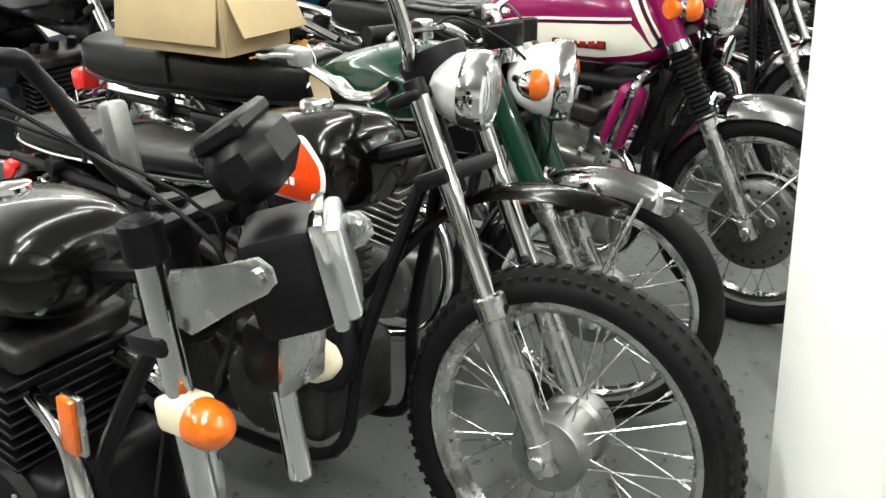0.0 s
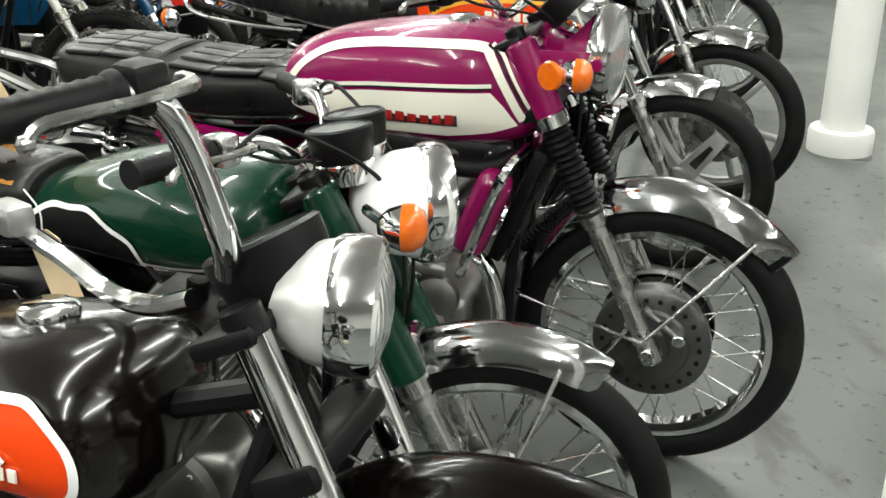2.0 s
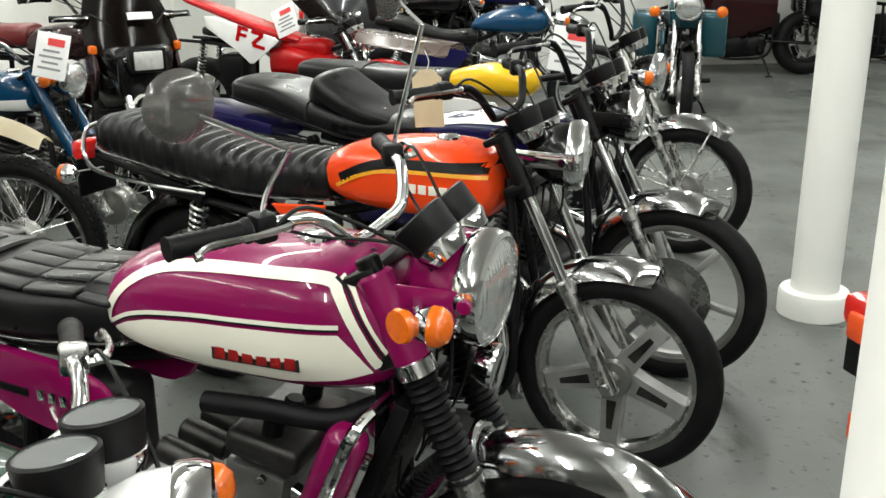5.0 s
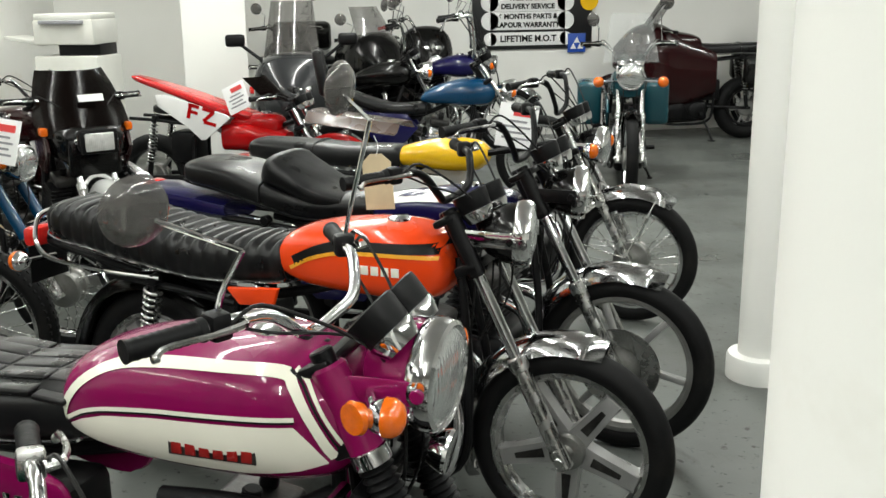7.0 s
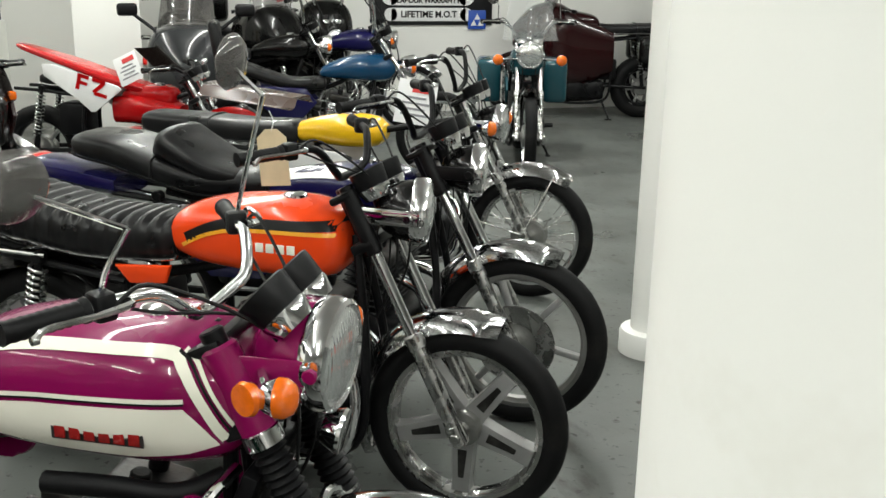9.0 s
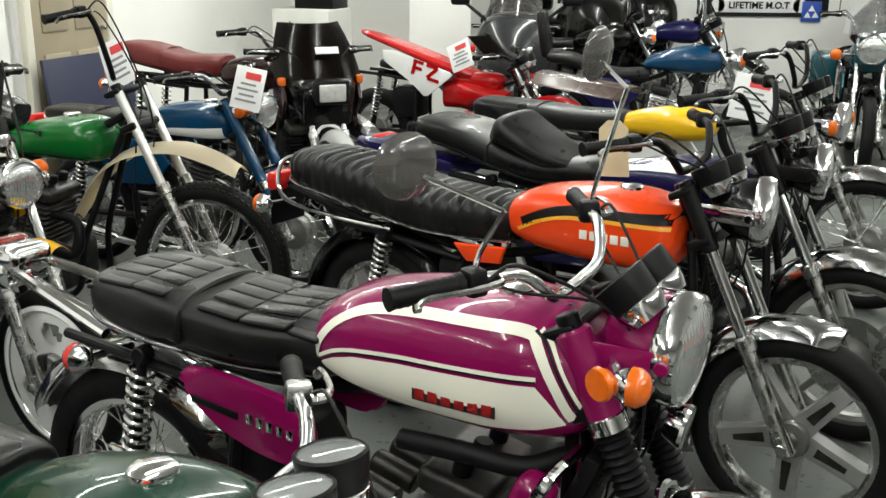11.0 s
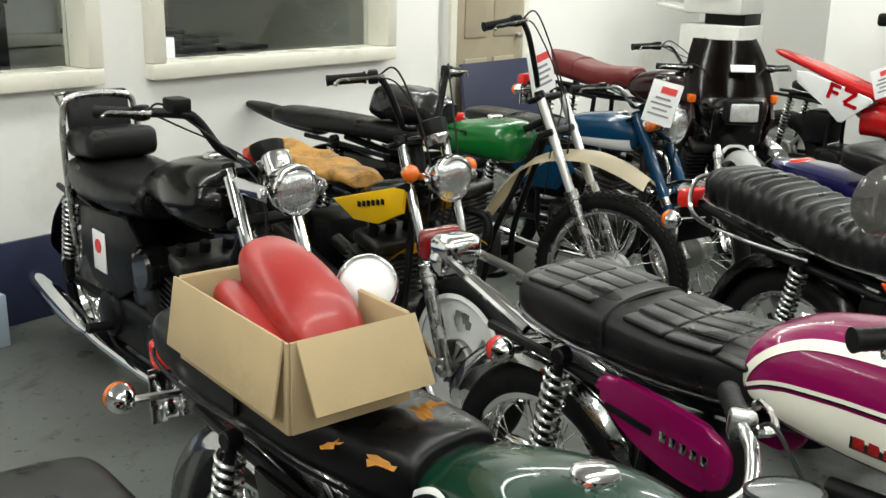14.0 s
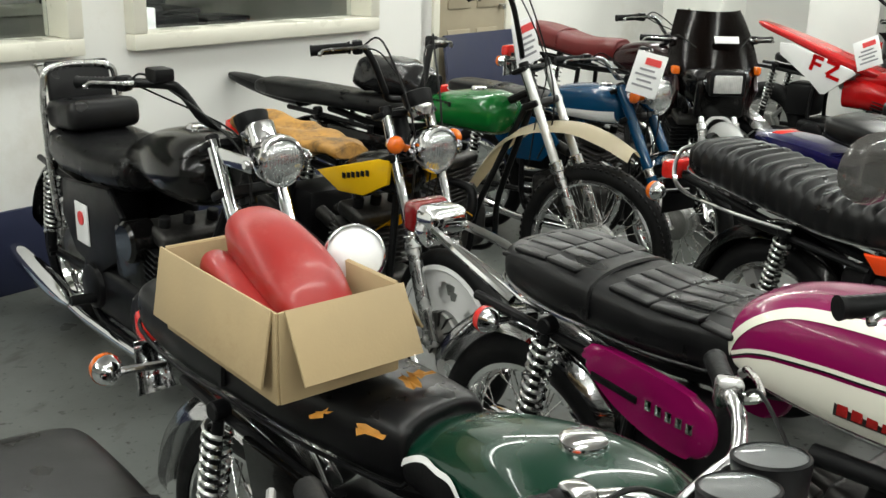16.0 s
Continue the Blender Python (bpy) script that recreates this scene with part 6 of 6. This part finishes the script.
for x, w, h, dz, tw in ((0.37, 0.025, 0.1, 0, 0), (0.405, 0.08, 0.024, 0.045, 0), (0.4, 0.06, 0.022, 0.0, 0), (0.51, 0.09, 0.024, 0.045, 0), (0.508, 0.025, 0.1, 0.0, 0.65), (0.515, 0.09, 0.024, -0.045, 0)):
    part("panel_mark", box(B(), (x, -0.168, 0.762 + dz - (x - 0.45) * 0.27), (w, 0.004, h), 0, Matrix.Rotation(0.27 + tw, 4, "Y")), RED, top, "red block mark")
part("nose_fairing", loft(B(), resample([(0.56, 0.60, 0.1, 0.08, 0.1, 3), (0.7, 0.62, 0.16, 0.09, 0.12, 2.8), (0.9, 0.61, 0.17, 0.07, 0.12, 2.5), (1.02, 0.60, 0.08, 0.03, 0.05, 2.2)], 16), 26), RED, top)
part("screen", sheet(B(), [[(1.02 - 0.16 * v - 0.1 * abs(2 * u - 1) ** 2, (u - 0.5) * 0.3, 0.86 + 0.15 * v) for u in np.linspace(0, 1, 9)] for v in np.linspace(0, 1, 6)], 0.004), SCREEN, top)

# scooter
F = (0.93, 9.85)
top, B6 = bike("graphite maxi scooter with tall windscreen and twin headlights", back_of(F, -97, 1.4), F, category="scooter", rf=0.27, rr=0.26, wf=0.11, wr=0.13, tank_mat=GREY, tank_box=(0.5, 0.95, 0.5, 0.75, 0.16), head_r=0.0, ind=False, guard_f=GREY, guard_f_arc=(40, 165), stays=False, fork=0.7, bar_rise=0.04, clocks="", exhaust="low", wheel_f="cast", wheel_r="cast", seat=(-0.1, 0.62, 0.74, 0.86), seat_w=0.18, engine_r=False, mirrors=False, tail=False)
part("front_fairing", loft(B(), resample([(0.88, 0.74, 0.3, 0.34, 0.36, 3), (1.1, 0.76, 0.32, 0.32, 0.32, 2.8), (1.24, 0.74, 0.24, 0.26, 0.24, 2.5), (1.36, 0.7, 0.09, 0.12, 0.1, 2.2)], 18), 30), GREY, top)
for sy in (-1, 1):
    part("headlight", loft(B(), resample([(1.2, 0.82, 0.05, 0.04, 0.04, 2.4), (1.28, 0.81, 0.05, 0.04, 0.04, 2.3), (1.33, 0.79, 0.02, 0.02, 0.02, 2)], 8), 16), LENS, top, "", Matrix.Translation((0, sy * 0.12, 0)))
    part("body_side", prism(B(), [(-0.3, 0.72), (0.6, 0.7), (0.95, 0.6), (0.9, 0.35), (0.3, 0.3), (0.0, 0.45), (-0.3, 0.62)], sy * 0.17, sy * 0.2, 0.01), GREY, top)
    part("mirror", box(B(), (1.0, sy * 0.46, 1.18), (0.06, 0.16, 0.1), 0.03, None, 3), PLASTIC, top)
    part("mirror_arm", tube(B(), [(1.02, sy * 0.2, 0.98), (1.0, sy * 0.42, 1.15)], 0.014, 8, 1), PLASTIC, top)
part("windscreen", sheet(B(), [[(1.16 - 0.26 * v - 0.12 * abs(2 * u - 1) ** 2, (u - 0.5) * 0.46 * (1 - 0.25 * v), 1.04 + 0.45 * v) for u in np.linspace(0, 1, 11)] for v in np.linspace(0, 1, 9)], 0.005), SMOKE, top)

F = (2.72, 8.98)
top, B7 = bike("dark blue custom motorcycle with deep bucket seat", back_of(F, -12, 1.5), F, tank="tear", tank_mat=BLUE, tank_box=(0.62, 1.18, 0.72, 0.93, 0.14), rake=32, fork=0.86, bar_rise=0.3, bar_back=0.25, head_r=0.08, head_mat=CHROME, guard_f=None, seat=(-0.1, 0.66, 0.66, 0.76), seat_step=0.1, seat_style="bare", panel_mat=NAVY, engine_mat=CHROME, mirrors=True)
part("backrest", box(B(), (-0.12, 0, 0.98), (0.07, 0.22, 0.34), 0.03, Matrix.Rotation(-0.15, 4, "Y"), 3), VINYL, top)
F = (2.35, 10.6)
top, B8 = bike("black motorcycle with chrome fittings against the wall", back_of(F, -8, 1.45), F, tank="tear", tank_mat=GLOSSBLACK, bar_rise=0.24, seat=(-0.15, 0.62, 0.74, 0.84), mirrors=True, head_mat=CHROME, guard_f=GLOSSBLACK)
F = (3.1, 11.2)
top, B9 = bike("chrome and black motorcycle under the wall sign", back_of(F, -20, 1.45), F, tank="tear", tank_mat=NAVY, bar_rise=0.3, seat=(-0.15, 0.62, 0.74, 0.84), mirrors=True, head_mat=CHROME, guard_f=CHROME)
F = (2.0, 10.95)
top, B10 = bike("black touring motorcycle with full fairing and top case", back_of(F, -60, 1.4), F, tank_mat=GLOSSBLACK, head_r=0.0, ind=False, guard_f=GLOSSBLACK, wheel_f="cast", wheel_r="cast", rim=IRON, engine_mat=IRON, seat=(-0.2, 0.6, 0.82, 0.94), clocks="", mirrors=True, bar_mat=IRON)
part("fairing", loft(B(), resample([(0.7, 0.8, 0.26, 0.3, 0.36, 3), (1.0, 0.85, 0.3, 0.34, 0.36, 2.8), (1.2, 0.85, 0.22, 0.26, 0.26, 2.5), (1.36, 0.82, 0.07, 0.1, 0.1, 2.2)], 18), 28), GLOSSBLACK, top)
part("screen", sheet(B(), [[(1.14 - 0.2 * v - 0.1 * abs(2 * u - 1) ** 2, (u - 0.5) * 0.44 * (1 - 0.25 * v), 1.12 + 0.3 * v) for u in np.linspace(0, 1, 9)] for v in np.linspace(0, 1, 7)], 0.004), SMOKE, top)
part("top_case", box(B(), (-0.2, 0, 1.12), (0.42, 0.5, 0.3), 0.07, None, 3), GLOSSBLACK, top)
F = (1.15, 11.4)
top, B11 = bike("black motorcycle with small smoked screen by the column", back_of(F, -75, 1.4), F, tank_mat=GLOSSBLACK, head_r=0.09, head_mat=GLOSSBLACK, ind=False, guard_f=GLOSSBLACK, engine_mat=IRON, seat=(-0.2, 0.6, 0.82, 0.94), mirrors=True, bar_mat=IRON, bar_rise=0.2)
part("fairing", loft(B(), resample([(0.75, 0.8, 0.22, 0.24, 0.3, 3), (1.0, 0.85, 0.26, 0.28, 0.3, 2.8), (1.15, 0.85, 0.2, 0.2, 0.2, 2.5), (1.22, 0.82, 0.07, 0.08, 0.08, 2.2)], 18), 28), GLOSSBLACK, top)
F = (2.45, 11.35)
top, B12 = bike("black motorcycle with tall fairing beside the wall sign", back_of(F, -82, 1.4), F, tank_mat=GLOSSBLACK, head_r=0.085, head_mat=CHROME, ind=False, guard_f=CHROME, engine_mat=IRON, seat=(-0.2, 0.6, 0.82, 0.94), mirrors=True, bar_mat=CHROME, bar_rise=0.26)
part("fairing", loft(B(), resample([(0.7, 0.84, 0.24, 0.3, 0.34, 3), (0.95, 0.88, 0.28, 0.34, 0.34, 2.8), (1.1, 0.88, 0.2, 0.24, 0.24, 2.5), (1.18, 0.86, 0.07, 0.08, 0.08, 2.2)], 18), 28), GLOSSBLACK, top)
# tourers by the far wall
top, C1 = bike("dark red touring motorcycle with black top case and yellow number plate", (5.75, 11.55), (4.45, 11.85), tank_mat=MAROON, tank_box=(0.5, 1.05, 0.85, 1.12, 0.18), rr=0.33, wheel_f="cast", wheel_r="cast", rim=IRON, head_r=0.0, ind=False, guard_f=MAROON, engine_mat=IRON, wr=0.17, seat=(-0.3, 0.6, 0.88, 1.0), clocks="", tail=False, exhaust=None, bar_mat=IRON)
part("fairing", loft(B(), resample([(0.35, 0.72, 0.18, 0.2, 0.26, 3), (0.7, 0.74, 0.24, 0.34, 0.4, 3), (0.95, 0.8, 0.28, 0.4, 0.42, 2.8), (1.2, 0.86, 0.22, 0.3, 0.3, 2.5), (1.4, 0.86, 0.06, 0.1, 0.1, 2.2)], 22), 28), MAROON, top)
part("screen", sheet(B(), [[(1.12 - 0.2 * v - 0.1 * abs(2 * u - 1) ** 2, (u - 0.5) * 0.44 * (1 - 0.25 * v), 1.14 + 0.3 * v) for u in np.linspace(0, 1, 9)] for v in np.linspace(0, 1, 7)], 0.004), SMOKE, top)
for sy in (-1, 1):
    part("side_case", box(B(), (-0.1, sy * 0.27, 0.74), (0.42, 0.16, 0.28), 0.06, None, 3), GLOSSBLACK, top)
part("top_case", box(B(), (-0.38, 0, 1.22), (0.46, 0.5, 0.4), 0.08, None, 3), GLOSSBLACK, top)
part("case_reflector", box(B(), (-0.38, -0.252, 1.34), (0.3, 0.012, 0.05), 0.005), REDLENS, top)
part("plate_arm", tube(B(), [(-0.3, 0, 0.9), (-0.42, 0, 0.76), (-0.46, 0, 0.62)], 0.02, 8), IRON, top)
part("number_plate", box(B(), (-0.47, 0, 0.6), (0.006, 0.26, 0.22), 0.002), mat("yellow_plate", (0.85, 0.6, 0.02), rough=0.4, vary=0.03), top, "yellow rear number plate")
top, C2 = bike("black motorcycle with fairing parked by the far wall", (6.6, 10.9), (6.1, 12.0), tank_mat=GLOSSBLACK, wr=0.14, seat=(-0.2, 0.6, 0.78, 0.9), head_r=0.0, ind=False, wheel_f="cast", wheel_r="cast", guard_r=GLOSSBLACK, engine_mat=IRON)
part("top_case", box(B(), (-0.2, 0, 1.06), (0.4, 0.5, 0.3), 0.07, None, 3), GLOSSBLACK, top)
bb = thing("black_panel", "black board leaning against the far wall", "board", Matrix.Translation((5.655, 12.631, 0.0)) @ pose(0, 0, 0, -6, 0, 0))
part("panel", box(B(), (0, 0, 0.31), (0.52, 0.02, 0.62), 0.004), PLASTIC, bb)

# machine beyond the near pillar: its orange lamps show past it
top, C0 = bike("black motorcycle with orange-red tail lamp beside the pillar", (2.02, 3.50), (3.40, 3.69), tank_mat=GLOSSBLACK, head_mat=GLOSSBLACK, guard_f=GLOSSBLACK, guard_r=GLOSSBLACK, ind=False, tail_at=(-0.36, 0.76), tail_mat=PLASTIC, exhaust=None, engine_mat=DARKALLOY, seat=(-0.22, 0.62, 0.74, 0.84))
ORL = mat("orange_red_lens", (0.8, 0.09, 0.02), rough=0.2, coat=0.5)
part("rear_marker", box(B(), (-0.405, -0.02, 0.735), (0.03, 0.11, 0.062), 0.012), ORL, top)
part("rear_reflector", box(B(), (-0.37, 0.0, 0.5), (0.02, 0.08, 0.065), 0.01), ORL, top)
part("reflector_arm", tube(B(), [(-0.36, 0, 0.5), (-0.33, 0, 0.62), (-0.3, 0, 0.7)], 0.01, 8, 2), IRON, top)

# ---- box of parts on the green motorcycle's seat ----
BT = -30.0
cb = thing("cardboard_box", "open cardboard box with folded-out flaps on a motorcycle seat", "box", Matrix.Translation((-0.549, 3.069, 0.871)) @ pose(0, 0, 0, 0, 0, BT))
bl, bw_, bh = 0.385, 0.225, 0.15
for nm, c, sz in (("base", (0, 0, 0.003), (bl - 0.006, bw_ - 0.006, 0.005)), ("side", (0, -bw_ / 2, bh / 2), (bl, 0.005, bh)), ("side", (0, bw_ / 2, bh / 2), (bl, 0.005, bh)), ("end", (-bl / 2, 0, bh / 2), (0.005, bw_ - 0.006, bh)), ("end", (bl / 2, 0, bh / 2), (0.005, bw_ - 0.006, bh))):
    part(nm, box(B(), c, sz, 0.001), BOARD, cb)
for c, sz, m in (((-0.005, -bw_ / 2 - 0.014, bh - 0.058), (bl * 0.99, 0.005, 0.125), Matrix.Rotation(-0.16, 4, "X")), ((bl / 2 + 0.03, 0.01, bh - 0.05), (0.005, bw_ * 0.98, 0.118), Matrix.Rotation(-0.5, 4, "Y")), ((-bl / 2 - 0.02, 0, bh - 0.055), (0.005, bw_ * 0.96, 0.12), Matrix.Rotation(0.3, 4, "Y")), ((0, bw_ / 2 + 0.03, bh - 0.045), (bl * 0.96, 0.005, 0.11), Matrix.Rotation(0.55, 4, "X"))):
    part("flap", box(B(), c, sz, 0.001, m), BOARD, cb)
rt = thing("spare_tank", "faded red motorcycle fuel tank lying in a cardboard box", "fuel tank", Matrix.Translation((-0.551, 3.078, 0.942)) @ pose(0, 0, 0, 6, 9, BT - 4))
part("tank_shell", loft(B(), resample([(-0.165, 0.09, 0.02, 0.02, 0.03, 2.2), (-0.145, 0.088, 0.05, 0.036, 0.06, 2.4), (-0.07, 0.078, 0.066, 0.052, 0.075, 2.6), (0.05, 0.062, 0.07, 0.05, 0.075, 2.6), (0.13, 0.04, 0.055, 0.036, 0.06, 2.4), (0.165, 0.02, 0.03, 0.02, 0.03, 2.2)], 36), 32), FADED, rt, "", Matrix.Translation((0, 0.022, 0)))
part("side_lobe", loft(B(), resample([(-0.15, 0.035, 0.015, 0.02, 0.02, 2.2), (-0.12, 0.035, 0.03, 0.035, 0.04, 2.3), (-0.02, 0.03, 0.036, 0.04, 0.045, 2.4), (0.09, 0.018, 0.034, 0.034, 0.04, 2.3), (0.14, 0.01, 0.02, 0.02, 0.02, 2.2)], 30), 26), FADED, rt, "", Matrix.Translation((0, -0.058, 0)))
part("seam", tube(B(), [(-0.13, -0.035, 0.055), (0.0, -0.037, 0.055), (0.13, -0.03, 0.03)], 0.005, 8), FADED, rt)
lm = thing("loose_headlight", "loose round chrome motorcycle headlight unit", "headlight", Matrix.Translation((-0.455, 3.178, 1.02)))
lamp_bowl(lm, (0, 0, 0), Vector((0.42, -0.8, 0.42)).normalized(), 0.053, CHROME, Matrix(), 0.07, "bowl", mat("frosted_lens", (0.8, 0.8, 0.8), rough=0.35, vary=0.05, scale=30))
part("wire_loop", tube(B(), [(-0.03, 0.04, -0.02), (-0.06, 0.08, -0.05), (-0.02, 0.06, -0.1), (-0.03, 0.02, -0.145)], 0.006, 6), CABLE, lm)
LEAF = mat("orange_leaf", (0.55, 0.25, 0.03), rough=0.7, vary=0.25, scale=40)
for k, (x, y, z, s) in enumerate(((-0.274, 2.847, 0.869, 0.03), (-0.366, 2.874, 0.869, 0.026), (-0.287, 3.029, 0.869, 0.035), (-0.28, 3.055, 0.869, 0.03))):
    lf = thing("fallen_leaf", "dry curled orange leaf on a black seat", "leaf", pose(x, y, z, 0, 0, 70 * k), "leaves on the seat")
    rnd = random.Random(k)
    pts = [(math.cos(a) * s * rnd.uniform(0.4, 1), math.sin(a) * s * 0.55 * rnd.uniform(0.4, 1)) for a in np.linspace(0, 2 * math.pi, 13)[:-1]]
    bm = B()
    c = bm.verts.new((0, 0, 0.006))
    ring = [bm.verts.new((px, py, 0.001 + rnd.uniform(0, 0.012))) for px, py in pts]
    fs = [bm.faces.new((c, ring[i], ring[(i + 1) % 12])) for i in range(12)]
    bmesh.ops.solidify(bm, geom=fs, thickness=0.001)
    part("blade", bm, LEAF, lf)

# ---- cards and tags ----
for c, turn, tl, ln in (((-0.47, 6.206, 0.97), -30, 15, 6), ((-0.919, 5.811, 1.12), 72, 5, -12), ((R5[0] + 0.73 * math.cos(radians(24)) - 0.19 * math.sin(radians(24)), R5[1] - 0.73 * math.sin(radians(24)) - 0.19 * math.cos(radians(24)), 0.88), -25, 15, -25), ((1.693, 5.912, 0.99), -20, 15, 8), ((1.932, 11.693, 1.15), -15, 10, -15)):
    price_card(c, turn, tl, ln)
hang_tag((0.89, 4.494, 1.04), -25, -4, 0.085, 0.16)
hang_tag((-0.132, 2.537, 0.86), -25, -15, 0.045, 0.1)

# ---- sign on the far wall ----
s0, z0 = (2.999, 0.933)
s1, z1 = (4.331, 0.915)
SIGNB = mat("black_sign_board", (0.012, 0.012, 0.013), rough=0.35, vary=0.05)
zt = z0 + 0.95
sg = thing("wall_sign", "black sign board with white rounded text panels", "sign", pose(0, 12.38, 0))
part("board", box(B(), ((s0 + s1) / 2, 0, (z0 + zt) / 2), (s1 - s0, 0.02, zt - z0), 0.004), SIGNB, sg)


def words(text, size, c, parent):
    cu = bpy.data.curves.new("words", "FONT")
    cu.body, cu.size, cu.align_x, cu.align_y, cu.extrude = text, size, "CENTER", "CENTER", 0.001
    cu.offset = 0.003
    tmp = new("words", cu)
    dg = bpy.context.evaluated_depsgraph_get()
    me = bpy.data.meshes.new_from_object(tmp.evaluated_get(dg))
    bpy.data.objects.remove(tmp)
    me.materials.clear()
    me.materials.append(BLACKPRINT)
    o2 = new("lettering", me)
    o2.parent = parent
    o2.matrix_basis = Matrix.Translation(c) @ pose(0, 0, 0, 90, 0, 0)


rows = (("LIFETIME M.O.T", "", 70), ("6 MONTHS PARTS &", "LABOUR WARRANTY", 38), ("FREE LOCAL", "DELIVERY SERVICE", 0))
PW = (s1 - s0) * 0.63
for a, b2, py in rows:
    cx, cz = {70: (3.611, 1.043), 38: (3.607, 1.232), 0: (3.604, 1.424)}[py]
    h = 0.14 if not b2 else 0.19
    part("text_panel", box(B(), (cx, -0.016, cz), (PW, 0.012, h), 0.005), PAPER, sg)
    for sx in (-1, 1):
        part("panel_end", cyl(B(), (cx + sx * PW / 2, -0.022, cz), (cx + sx * PW / 2, -0.010, cz), h / 2, seg=24), PAPER, sg)
    if b2:
        words(a, PW * 0.086, (cx, -0.024, cz + 0.044), sg)
        words(b2, PW * 0.086, (cx, -0.024, cz - 0.044), sg)
    else:
        words(a, PW * 0.11, (cx, -0.024, cz), sg)
disc = thing("yellow_disc", "round yellow card fixed to the black sign board", "sign", pose(4.29, 12.362, 1.43))
part("card", revolve(B(), [(0, 0), (0, 0.1), (0.004, 0.1), (0.004, 0)], (0, 0, 0), (0, -1, 0), 28), YELLOW, disc)
mx, mz = (4.155, 0.989)
mt = thing("test_sign", "small blue test centre sign with white triangles", "sign", pose(mx, 12.36, mz))
part("plate", box(B(), (0, 0, 0), (0.2, 0.01, 0.2), 0.002), mat("sign_blue", (0.02, 0.08, 0.42), rough=0.4, vary=0.03), mt)
for dx, dz in ((0, 0.03), (-0.04, -0.035), (0.04, -0.035)):
    part("triangle", prism(B(), [(dx - 0.035, dz - 0.028), (dx + 0.035, dz - 0.028), (dx, dz + 0.034)], -0.009, -0.006, 0), PAPER, mt)
